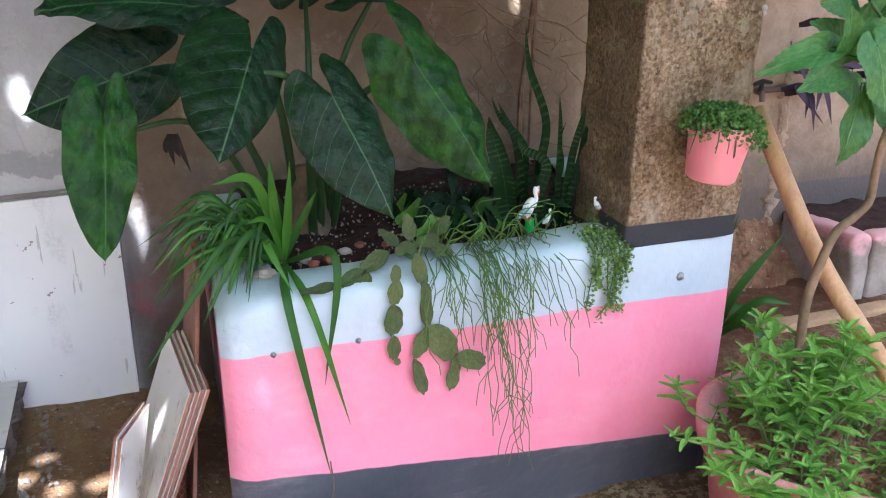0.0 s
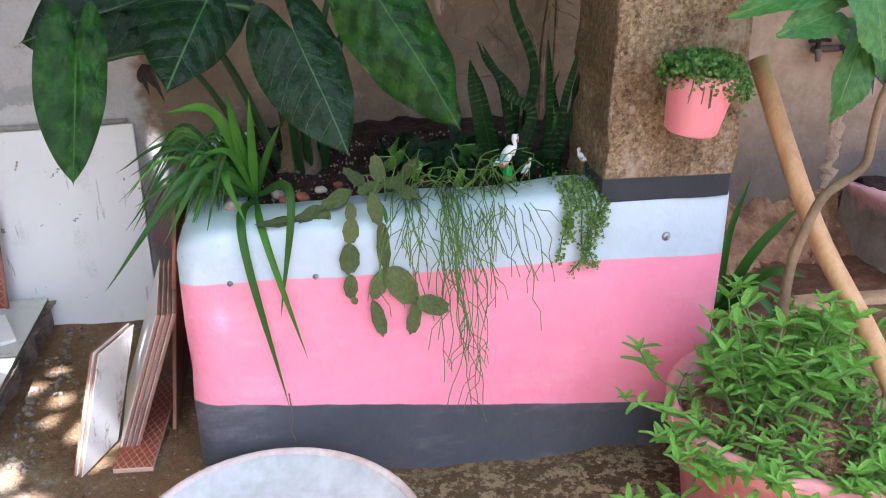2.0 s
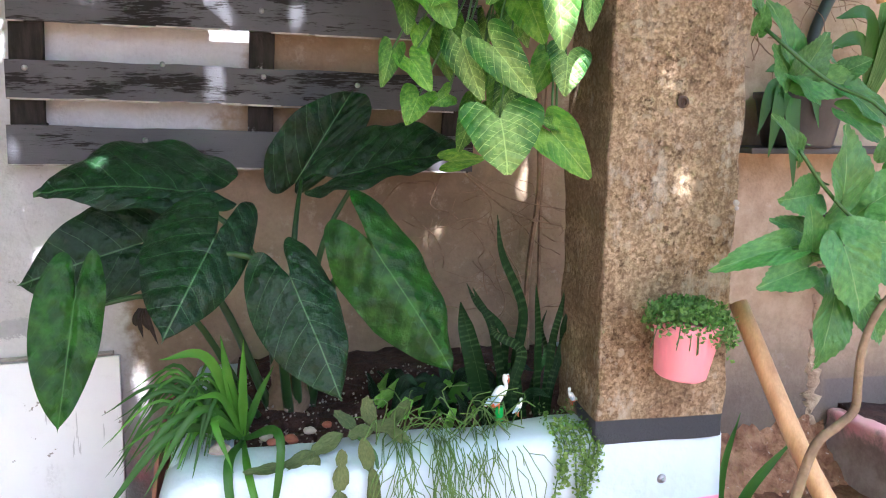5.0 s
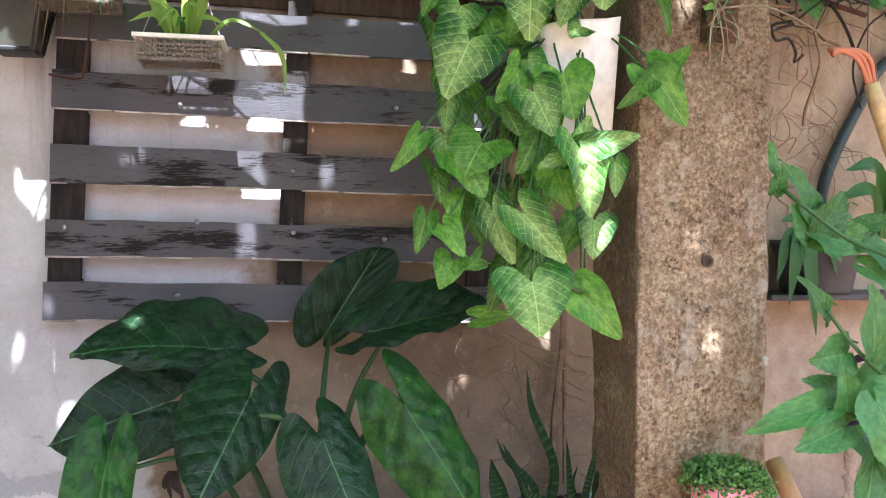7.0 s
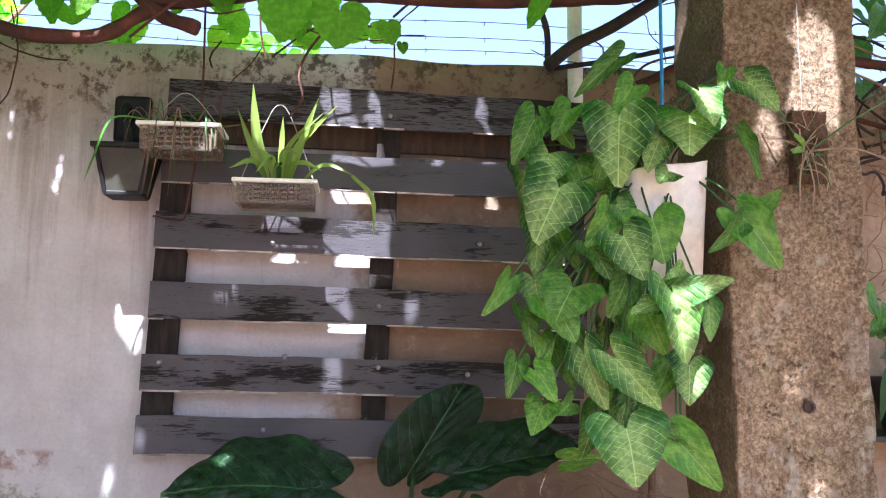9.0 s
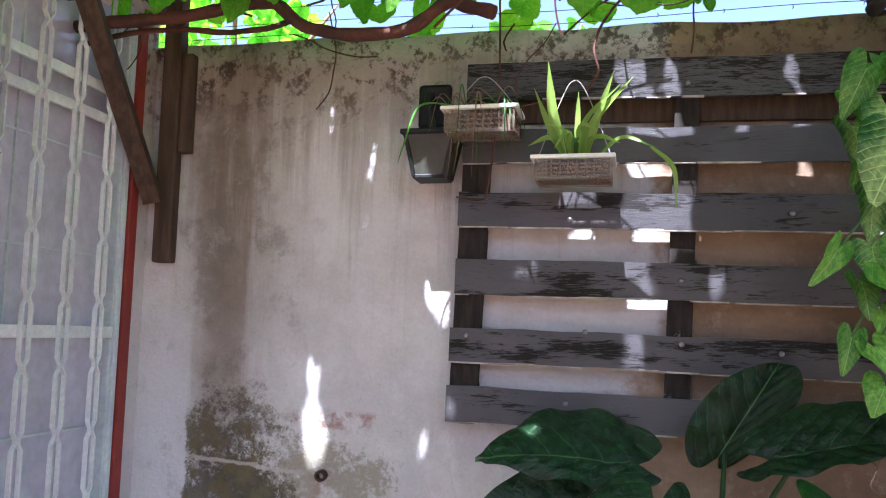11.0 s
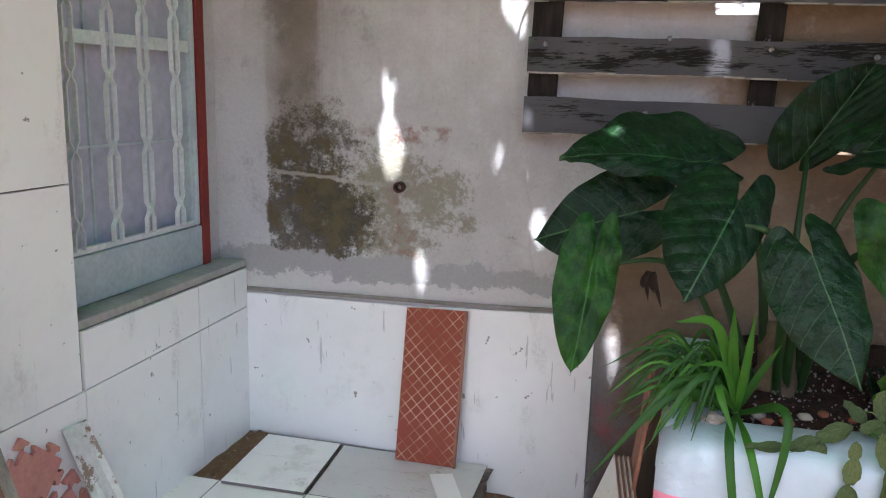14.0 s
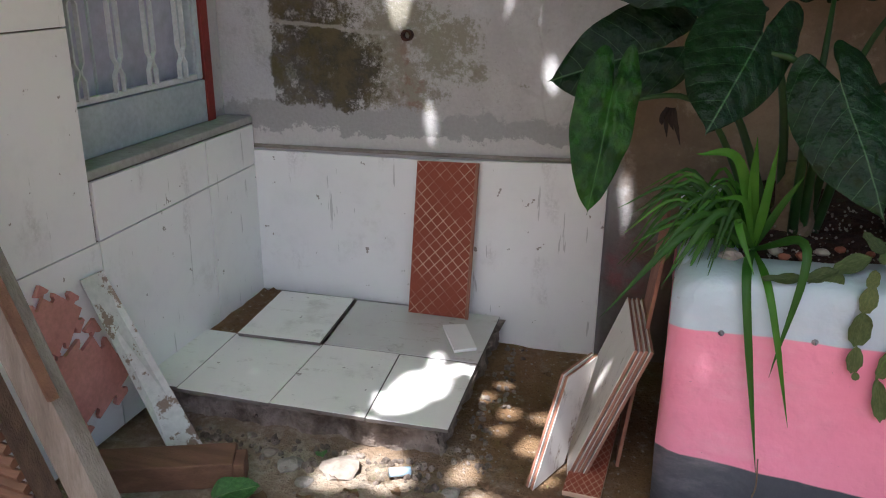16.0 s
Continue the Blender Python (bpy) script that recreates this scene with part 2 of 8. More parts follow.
    rust = k.math("MULTIPLY", blob(k, x, z, -0.78, 0.97, 0.16, 0.03, n1), k.step(n2, 0.45, 0.6))
    col = k.mix(k.math("MULTIPLY", rust, 0.7), col, (0.22, 0.09, 0.05))
    cloud = k.step(k.noise(1.7, 8, 0.75), 0.42, 0.66)
    col = k.mix(k.math("MULTIPLY", cloud, 0.14), col, (0.25, 0.215, 0.175))
    chalk = k.step(k.noise(6.5, 7, 0.8), 0.60, 0.64)
    col = k.mix(k.math("MULTIPLY", chalk, 0.12), col, (0.64, 0.62, 0.60))
    fleck = k.step(k.noise(55, 5, 0.8), 0.60, 0.66)
    col = k.mix(k.math("MULTIPLY", k.math("MULTIPLY", fleck, k.step(n1, 0.42, 0.6)), 0.30), col, (0.16, 0.135, 0.11))
    run = k.math("MULTIPLY", k.step(k.noise(1.0, 7, 0.75, k.scaled(22, 1, 0.6)), 0.54, 0.68), k.step(z, 0.9, 1.9))
    col = k.mix(k.math("MULTIPLY", run, 0.30), col, (0.16, 0.12, 0.09))
    split = k.math("MULTIPLY", k.step(k.voronoi(3.1, "DISTANCE_TO_EDGE", k.scaled(1, 1, 0.55)), 0.012, 0.003), k.step(k.noise(2.1, 4), 0.50, 0.60))
    col = k.mix(k.math("MULTIPLY", split, 0.1), col, (0.10, 0.075, 0.055))
    # cement strip above the tiles
    rim = k.math("ADD", z, k.math("MULTIPLY", k.math("SUBTRACT", k.noise(11, 6, 0.75), 0.5), 0.16))
    left = k.step(x, -0.25, -0.35)
    col = k.mix(k.math("MULTIPLY", k.step(rim, 0.605, 0.590), left), col, (0.36, 0.35, 0.345))
    col = k.mix(k.math("MULTIPLY", k.step(rim, 0.535, 0.525), left), col, (0.56, 0.54, 0.53))
    # darker towards the foot from beside the planter on, with a little old pink
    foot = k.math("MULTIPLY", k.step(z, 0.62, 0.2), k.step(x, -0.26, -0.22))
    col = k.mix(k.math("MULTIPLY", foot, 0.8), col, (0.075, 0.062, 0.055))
    pink = k.math("MULTIPLY", blob(k, x, z, -0.14, 0.2, 0.09, 0.09, n2), k.step(n1, 0.35, 0.6))
    col = k.mix(k.math("MULTIPLY", pink, 0.6), col, (0.38, 0.11, 0.13))
    col = k.mix(1.0, col, k.mix(n3, (0.88, 0.88, 0.88), (1.10, 1.10, 1.10)), "MULTIPLY")
    relief = k.math("ADD", k.math("MULTIPLY", n3, 0.35), n2)
    k.bump(relief, 0.5, 0.012)
    return k.done(col, 0.85, 0.0, 0.25)


def planter_material():
    k = Tree("banded masonry paint")
    x, y, z = k.xyz()
    wob = k.math("MULTIPLY", k.math("SUBTRACT", k.noise(7, 3), 0.5), 0.012)
    n1 = k.noise(5, 5, 0.65)
    pink = k.mix(k.step(n1, 0.3, 0.75), (0.88, 0.300, 0.425), (0.83, 0.252, 0.37))
    blue = k.mix(k.step(n1, 0.3, 0.75), (0.52, 0.615, 0.69), (0.45, 0.54, 0.62))
    grey = k.mix(k.step(n1, 0.3, 0.75), (0.060, 0.066, 0.082), (0.085, 0.090, 0.105))
    zz = k.math("ADD", k.math("ADD", z, wob), k.math("MULTIPLY", x, 0.005))
    col = k.mix(k.step(zz, 0.342, 0.346), pink, blue)
    line = k.math("ADD", zz, k.math("MULTIPLY", x, 0.094))
    col = k.mix(k.step(line, 0.063, 0.067), grey, col)
    chips = k.step(k.noise(26, 6, 0.75), 0.73, 0.76)
    col = k.mix(k.math("MULTIPLY", chips, 0.25), col, (0.45, 0.42, 0.40))
    dirt = k.step(k.noise(3.2, 7, 0.75), 0.48, 0.75)
    col = k.mix(k.math("MULTIPLY", dirt, 0.16), col, (0.28, 0.2, 0.17))
    wash = k.step(k.noise(1.0, 6, 0.7, k.scaled(3, 3, 9)), 0.50, 0.72)
    col = k.mix(k.math("MULTIPLY", wash, 0.16), col, (0.80, 0.62, 0.66))
    spots = k.step(k.noise(48, 4, 0.7), 0.70, 0.74)
    col = k.mix(k.math("MULTIPLY", spots, 0.35), col, (0.12, 0.07, 0.06))
    a = k.bump(k.noise(11, 4, 0.5), 0.4, 0.016)
    k.bump(k.noise(60, 3, 0.5), 0.45, 0.005, a)
    return k.done(col, k.math("ADD", 0.36, k.math("MULTIPLY", n1, 0.2)), 0.0, 0.45)


def concrete_material():
    k = Tree("weathered pebbly concrete")
    x, y, z = k.xyz()
    n1, n2, n3 = k.noise(5.5, 7, 0.75), k.noise(120, 6, 0.8), k.noise(260, 3)
    warp = k.t.nodes.new("ShaderNodeVectorMath")
    warp.operation = "ADD"
    k.put(warp.inputs[0], k.coord.outputs["Object"])
    k.put(warp.inputs[1], k.math("MULTIPLY", k.noise(60, 3), 0.02))
    vec = warp.outputs[0]
    col = k.mix(k.step(n1, 0.35, 0.62), (0.50, 0.38, 0.25), (0.32, 0.225, 0.14))
    # sand grains and aggregate of many tones
    cell = k.t.nodes.new("ShaderNodeSeparateColor")
    k.put(cell.inputs[0], k.voronoi(130, "F1", vec, "Color"))
    col = k.mix(1.0, col, k.mix(cell.outputs[0], (0.74, 0.72, 0.69), (1.22, 1.22, 1.22)), "MULTIPLY")
    col = k.mix(1.0, col, k.mix(k.step(n2, 0.40, 0.60), (0.62, 0.58, 0.53), (1.18, 1.18, 1.18)), "MULTIPLY")
    stone = None
    for scale, share, strength in ((95, 0.62, 0.35), (44, 0.70, 0.5), (24, 0.86, 0.6)):
        stones = k.t.nodes.new("ShaderNodeSeparateColor")
        k.put(stones.inputs[0], k.voronoi(scale, "F1", vec, "Color"))
        one = k.math("MULTIPLY", k.step(k.voronoi(scale, "F1", vec), 0.46, 0.34), k.step(stones.outputs[0], share, share + 0.03))
        one = k.math("MULTIPLY", one, k.step(k.noise(7, 4, 0.6), 0.36, 0.52))
        col = k.mix(k.math("MULTIPLY", one, strength), col, k.mix(stones.outputs[1], (0.30, 0.21, 0.13), (0.66, 0.57, 0.44)))
        stone = one if stone is None else k.math("MAXIMUM", stone, one)
    pits = k.math("MULTIPLY", k.step(k.noise(70, 5, 0.75), 0.56, 0.62), k.step(k.noise(8, 5, 0.7), 0.38, 0.58))
    col = k.mix(k.math("MULTIPLY", pits, 0.75), col, (0.10, 0.058, 0.034))
    grain = k.step(k.noise(1, 7, 0.8, k.scaled(60, 60, 9)), 0.50, 0.66)
    col = k.mix(k.math("MULTIPLY", grain, 0.35), col, (0.20, 0.13, 0.075))
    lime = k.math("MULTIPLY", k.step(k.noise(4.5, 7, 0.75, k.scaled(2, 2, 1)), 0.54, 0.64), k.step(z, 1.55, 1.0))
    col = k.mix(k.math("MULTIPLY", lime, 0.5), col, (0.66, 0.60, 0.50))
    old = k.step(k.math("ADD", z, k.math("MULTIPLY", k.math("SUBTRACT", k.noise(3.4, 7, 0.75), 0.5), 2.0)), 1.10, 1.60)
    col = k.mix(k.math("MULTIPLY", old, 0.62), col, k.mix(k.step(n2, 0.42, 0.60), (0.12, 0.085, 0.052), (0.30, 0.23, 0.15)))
    side = k.step(x, 0.806, 0.802)                               # the left face is mixed towards dark brown
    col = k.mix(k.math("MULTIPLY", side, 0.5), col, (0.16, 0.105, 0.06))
    band = k.math("MULTIPLY", k.step(z, 0.446, 0.448), k.step(z, 0.522, 0.519))
    front = k.step(y, 1.70, 1.66)
    col = k.mix(k.math("MULTIPLY", band, front), col, (0.07, 0.075, 0.085))
    h = k.math("ADD", k.math("MULTIPLY", stone, 0.25), k.math("SUBTRACT", k.math("MULTIPLY", cell.outputs[0], 0.3), k.math("MULTIPLY", pits, 0.5)))
    h = k.math("ADD", k.math("MULTIPLY", h, k.math("SUBTRACT", 1.0, k.math("MULTIPLY", band, 0.85))), k.math("MULTIPLY", n2, 0.6))
    a = k.bump(h, 1.0, 0.014)
    k.bump(n3, 0.4, 0.004, a)
    return k.done(col, 0.9, 0.0, 0.2)


def pallet_material():
    k = Tree("worn grey painted wood")
    g = k.noise(3, 6, 0.7, k.scaled(1.2, 14, 14))
    fine = k.noise(20, 6, 0.75, k.scaled(1.3, 14, 14))
    paint = k.mix(k.step(k.noise(4, 4), 0.3, 0.7), (0.044, 0.042, 0.046), (0.068, 0.065, 0.070))
    paint = k.mix(k.step(g, 0.55, 0.75), paint, (0.034, 0.031, 0.034))
    bare = k.mix(fine, (0.003, 0.0026, 0.0022), (0.014, 0.010, 0.008))
    r = k.random()
    patch = k.step(k.noise(2.6, 4, 0.6, k.scaled(1, 4, 4)), 0.48, 0.66)
    worn = k.step(k.math("ADD", k.math("ADD", k.math("MULTIPLY", fine, 0.8), k.math("MULTIPLY", patch, 0.20)), k.math("MULTIPLY", r, 0.15)), 0.575, 0.600)
    col = k.mix(k.math("MULTIPLY", worn, 0.95), paint, bare)
    rust = k.step(k.noise(9, 4), 0.72, 0.8)
    col = k.mix(k.math("MULTIPLY", rust, 0.5), col, (0.2, 0.09, 0.04))
    k.bump(k.math("SUBTRACT", fine, k.math("MULTIPLY", worn, 0.5)), 0.4, 0.004)
    return k.done(col, k.math("ADD", 0.36, k.math("MULTIPLY", worn, 0.5)), 0.0, 0.40)


def tile_white(name="glazed white tile", tint=(0.82, 0.81, 0.80), dirt=0.16):
    k = Tree(name)
    n = k.noise(7, 6, 0.7)
    col = k.mix(k.step(n, 0.45, 0.9), tint, tuple(c * 0.88 for c in tint))
    col = k.mix(k.math("MULTIPLY", k.step(k.noise(4, 6, 0.75), 0.56, 0.72), dirt * 1.6), col, (0.36, 0.32, 0.28))
    col = k.mix(k.math("MULTIPLY", k.step(k.noise(30, 3, 0.6), 0.695, 0.715), 0.8), col, (0.2, 0.16, 0.13))
    scratch = k.step(k.noise(6, 3, 0.6, k.scaled(9, 9, 0.8)), 0.69, 0.71)
    col = k.mix(k.math("MULTIPLY", scratch, 0.5), col, (0.3, 0.28, 0.27))
    rub = k.math("MULTIPLY", k.step(k.noise(5, 6, 0.7, k.scaled(1.0, 3.2, 1)), 0.58, 0.66), k.step(k.noise(90, 4, 0.7), 0.40, 0.58))
    col = k.mix(k.math("MULTIPLY", rub, max(0.0, dirt - 0.16) * 3.5), col, (0.26, 0.19, 0.13))
    smear = k.math("MULTIPLY", k.step(k.noise(2.2, 5, 0.6, k.scaled(4, 4, 1.3)), 0.60, 0.72), k.step(k.noise(120, 3), 0.35, 0.6))
    col = k.mix(k.math("MULTIPLY", smear, dirt * 1.9), col, (0.24, 0.21, 0.19))
    k.bump(n, 0.05, 0.003)
    return k.done(col, k.math("ADD", 0.22, k.math("MULTIPLY", n, 0.25)), 0.0, 0.5)


def terracotta_pattern():
    k = Tree("terracotta tile with a diamond relief")
    u, v, _ = k.xyz(k.coord.outputs["UV"])
    a = k.math("ABSOLUTE", k.math("SUBTRACT", k.math("FRACT", k.math("ADD", k.math("MULTIPLY", u, 5), k.math("MULTIPLY", v, 12))), 0.5))
    b = k.math("ABSOLUTE", k.math("SUBTRACT", k.math("FRACT", k.math("SUBTRACT", k.math("MULTIPLY", u, 5), k.math("MULTIPLY", v, 12))), 0.5))
    lines = k.math("MAXIMUM", k.step(a, 0.44, 0.48), k.step(b, 0.44, 0.48))
    n = k.noise(30, 4, 0.7)
    col = k.mix(k.noise(6, 5), (0.22, 0.048, 0.026), (0.31, 0.078, 0.042))
    worn = k.math("MULTIPLY", lines, k.step(k.noise(8, 4), 0.35, 0.6))
    col = k.mix(k.math("MULTIPLY", worn, 0.9), col, (0.66, 0.46, 0.34))
    k.bump(k.math("ADD", lines, k.math("MULTIPLY", n, 0.3)), 0.5, 0.004)
    return k.done(col, 0.6, 0.0, 0.35)


def soil_ground():
    k = Tree("trodden earth")
    n1, n2, n3 = k.noise(2.3, 7, 0.7), k.noise(24, 6, 0.75), k.noise(110, 4)
    x, y, z = k.xyz()
    col = k.mix(k.step(n1, 0.3, 0.7), (0.150, 0.084, 0.040), (0.240, 0.150, 0.080))
    col = k.mix(k.step(n2, 0.5, 0.7), col, (0.27, 0.21, 0.155))
    crumb = k.step(k.noise(85, 5, 0.8), 0.56, 0.64)
    col = k.mix(k.math("MULTIPLY", crumb, 0.6), col, (0.06, 0.04, 0.024))
    peb = k.step(k.noise(60, 4, 0.7), 0.63, 0.68)
    col = k.mix(peb, col, (0.42, 0.36, 0.29))
    moss = k.math("MULTIPLY", k.step(k.noise(3.1, 4), 0.58, 0.7), 0.35)
    col = k.mix(moss, col, (0.10, 0.10, 0.05))
    sand = blob(k, x, y, -0.85, 1.38, 0.46, 0.34, n1, 0.5)
    col = k.mix(k.math("MULTIPLY", sand, 0.8), col, k.mix(k.step(n2, 0.4, 0.65), (0.28, 0.22, 0.165), (0.44, 0.38, 0.31)))
    damp = blob(k, x, y, 1.60, 2.05, 0.62, 0.30, n2, 0.4)
    col = k.mix(k.math("MULTIPLY", damp, 0.85), col, k.mix(k.step(n2, 0.4, 0.65), (0.085, 0.032, 0.018), (0.165, 0.074, 0.042)))
    red = blob(k, x, y, 1.55, 1.35, 0.5, 0.45, n1, 0.5)
    col = k.mix(k.math("MULTIPLY", red, 0.75), col, k.mix(k.step(n2, 0.4, 0.65), (0.24, 0.125, 0.070), (0.38, 0.235, 0.145)))
    mossy = blob(k, x, y, 0.75, 1.40, 0.62, 0.17, n2, 0.5)
    col = k.mix(k.math("MULTIPLY", mossy, 0.65), col, k.mix(k.step(k.noise(38, 5, 0.75), 0.48, 0.56), (0.050, 0.042, 0.022), (0.34, 0.29, 0.185)))
    a = k.bump(n2, 0.8, 0.03)
    k.bump(n3, 0.6, 0.008, a)
    return k.done(col, 0.92, 0.0, 0.2)


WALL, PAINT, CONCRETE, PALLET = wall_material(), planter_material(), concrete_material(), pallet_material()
TILE, FLOOR_TILE, TERRA, EARTH = tile_white(), tile_white("dusty white floor tile", (0.80, 0.785, 0.75), 0.24), terracotta_pattern(), soil_ground()
GREY_TILE = tile_white("dusty grey floor tile", (0.56, 0.545, 0.53), 0.30)
SILL = plain("pale cement sill", (0.46, 0.45, 0.42), (0.34, 0.33, 0.30), 6, 60, 0.8, 0.4, 0.004, 0.06, (0.16, 0.13, 0.11))
DIRTY = plain("dirty mortar", (0.085, 0.062, 0.046), (0.36, 0.30, 0.255), 11, 75, 0.95, 1.0, 0.016, 0.08, (0.045, 0.032, 0.024))
CEMENT = plain("rough cement", (0.34, 0.31, 0.28), (0.24, 0.21, 0.18), 5, 60, 0.9, 0.7, 0.01)
SANDY_MORTAR = plain("crumbling sandy mortar", (0.40, 0.30, 0.205), (0.27, 0.195, 0.13), 16, 90, 0.95, 0.9, 0.012, 0.06, (0.11, 0.07, 0.045))
BANK = plain("crumbling red-brown earth", (0.36, 0.205, 0.115), (0.15, 0.066, 0.036), 13, 75, 0.95, 1.0, 0.02, 0.10, (0.44, 0.36, 0.30))
RED_SOIL = plain("red-brown potting soil with dry litter", (0.20, 0.105, 0.062), (0.33, 0.20, 0.125), 22, 95, 0.95, 1.0, 0.02, 0.10, (0.50, 0.41, 0.32))
GROUT = plain("dark grout", (0.20, 0.18, 0.16), (0.12, 0.10, 0.09), 8, 80, 0.9)
POT_SOIL = plain("dark planting mix", (0.030, 0.012, 0.009), (0.070, 0.030, 0.021), 30, 120, 0.95, 0.9, 0.02, 0.05, (0.45, 0.40, 0.35))
STEEL = plain("blue-grey window paint", (0.50, 0.57, 0.60), (0.42, 0.49, 0.53), 6, 70, 0.45, 0.1)
GRILLE = plain("silver-white grille paint", (0.66, 0.69, 0.70), (0.55, 0.60, 0.62), 12, 90, 0.4, 0.15)
# the lavender tone paints the sky's reflection into the pane's colour
PANE = plain("frosted glass with painted sky reflection", (0.56, 0.57, 0.69), (0.50, 0.51, 0.63), 2, 30, 0.14, 0.03, spec=0.8)
RED = plain("red oxide paint", (0.26, 0.035, 0.025), (0.17, 0.025, 0.02), 9, 80, 0.6, 0.3)
OLD_WOOD = plain("old dark timber", (0.042, 0.026, 0.017), (0.090, 0.058, 0.038), 5, 50, 0.8, 0.6, 0.006, stretch=(9, 9, 1))
GREY_WOOD = plain("weathered grey timber", (0.30, 0.27, 0.235), (0.18, 0.15, 0.125), 4, 40, 0.8, 0.6, 0.006, 0.05, (0.55, 0.52, 0.48), stretch=(6, 6, 1))
BROWN_WOOD = plain("brown beam timber", (0.22, 0.115, 0.070), (0.135, 0.070, 0.042), 4, 40, 0.75, 0.5, 0.005, stretch=(1, 8, 8))
POLE = plain("smooth yellow-brown pole", (0.47, 0.29, 0.14), (0.36, 0.20, 0.09), 6, 50, 0.5, 0.2, 0.003, stretch=(6, 6, 1))
BARK = plain("grey-brown bark", (0.26, 0.18, 0.11), (0.16, 0.11, 0.07), 14, 90, 0.85, 0.7, 0.006)
ROOT = plain("dry vine root", (0.30, 0.20, 0.13), (0.17, 0.11, 0.07), 20, 90, 0.9, 0.5)
VINE_WOOD = plain("reddish vine wood", (0.10, 0.036, 0.022), (0.035, 0.016, 0.012), 12, 80, 0.85, 0.6)
PINK_POT = plain("brushed pink paint", (0.88, 0.40, 0.45), (0.80, 0.26, 0.33), 10, 40, 0.5, 0.4, 0.004, 0.02, (0.75, 0.62, 0.58), stretch=(1, 1, 0.3))
PINK_OLD = plain("faded pink pot paint", (0.62, 0.28, 0.29), (0.50, 0.20, 0.22), 7, 60, 0.75, 0.5, 0.006, 0.10, (0.70, 0.60, 0.55))
WHITE_POT = plain("white plastic", (0.80, 0.80, 0.77), (0.70, 0.70, 0.66), 4, 60, 0.4, 0.05)
BLACK = plain("black lantern paint", (0.008, 0.009, 0.010), (0.016, 0.017, 0.017), 12, 90, 0.5, 0.15, spec=0.25)
LAMP_GLASS = plain("dusty lantern glass", (0.060, 0.062, 0.048), (0.034, 0.036, 0.028), 8, 60, 0.3, 0.1)
BASIN = plain("scuffed pale basin", (0.60, 0.63, 0.66), (0.48, 0.50, 0.53), 7, 40, 0.42, 0.25, 0.003, 0.06, (0.36, 0.30, 0.28))
BASIN_RIM = plain("chalky pink rim", (0.66, 0.58, 0.56), (0.52, 0.42, 0.40), 14, 80, 0.7, 0.4)
FOAM = plain("dusty pink foam", (0.66, 0.31, 0.26), (0.54, 0.24, 0.20), 9, 90, 0.9, 0.3, 0.002, 0.05, (0.35, 0.25, 0.2))
SPLASHED = plain("white board with brown splashes", (0.68, 0.67, 0.64), (0.60, 0.58, 0.55), 5, 60, 0.55, 0.2, 0.003, 0.19, (0.26, 0.19, 0.14))
TERRA_EDGE = plain("terracotta tile body", (0.34, 0.165, 0.11), (0.24, 0.11, 0.075), 12, 90, 0.85, 0.4)
STEEL_BOLT = plain("grey screw metal", (0.42, 0.42, 0.43), (0.20, 0.20, 0.20), 40, 120, 0.4, 0.2, metal=0.8)
PORCELAIN = plain("glossy white figurine paint", (0.80, 0.80, 0.80), (0.74, 0.76, 0.79), 20, 90, 0.25, 0.05)
BLUE_GREY = plain("pale blue paint", (0.35, 0.50, 0.62), (0.42, 0.56, 0.66), 20, 90, 0.3, 0.05)
GREEN_PAINT = plain("bright green paint", (0.02, 0.42, 0.08), (0.02, 0.36, 0.06), 20, 90, 0.3, 0.05)
ORANGE_PAINT = plain("orange paint", (0.65, 0.16, 0.04), (0.6, 0.12, 0.05), 20, 90, 0.35, 0.05)
CORK = plain("crumbling tree fern fibre", (0.085, 0.046, 0.026), (0.17, 0.095, 0.052), 30, 120, 0.95, 1.0, 0.02)
ORANGE_ROPE = plain("faded orange cord", (0.60, 0.22, 0.12), (0.48, 0.16, 0.09), 30, 120, 0.8, 0.4)
BAMBOO = plain("spotted dry cane", (0.60, 0.46, 0.22), (0.42, 0.30, 0.14), 14, 70, 0.55, 0.3, 0.003, 0.08, (0.10, 0.06, 0.03))
DARK_POT = plain("dark grey plastic pot", (0.03, 0.032, 0.034), (0.05, 0.05, 0.052), 8, 70, 0.5, 0.1)
HOSE = plain("dark green hose", (0.02, 0.035, 0.035), (0.03, 0.05, 0.045), 8, 70, 0.5, 0.1)
BLUE_CORD = plain("blue cord", (0.03, 0.22, 0.45), (0.03, 0.18, 0.4), 20, 90, 0.6)
WIRE = plain("thin pale wire", (0.40, 0.38, 0.35), (0.3, 0.28, 0.26), 20, 90, 0.5)
BRICK = plain("broken brick chips", (0.30, 0.10, 0.06), (0.22, 0.08, 0.05), 20, 90, 0.9, 0.5)
PEBBLE = plain("pale gravel", (0.44, 0.38, 0.32), (0.30, 0.24, 0.20), 20, 90, 0.85, 0.4, vary=0.4)
TWIG = plain("dry twig", (0.13, 0.085, 0.055), (0.20, 0.14, 0.09), 20, 90, 0.9, 0.4)

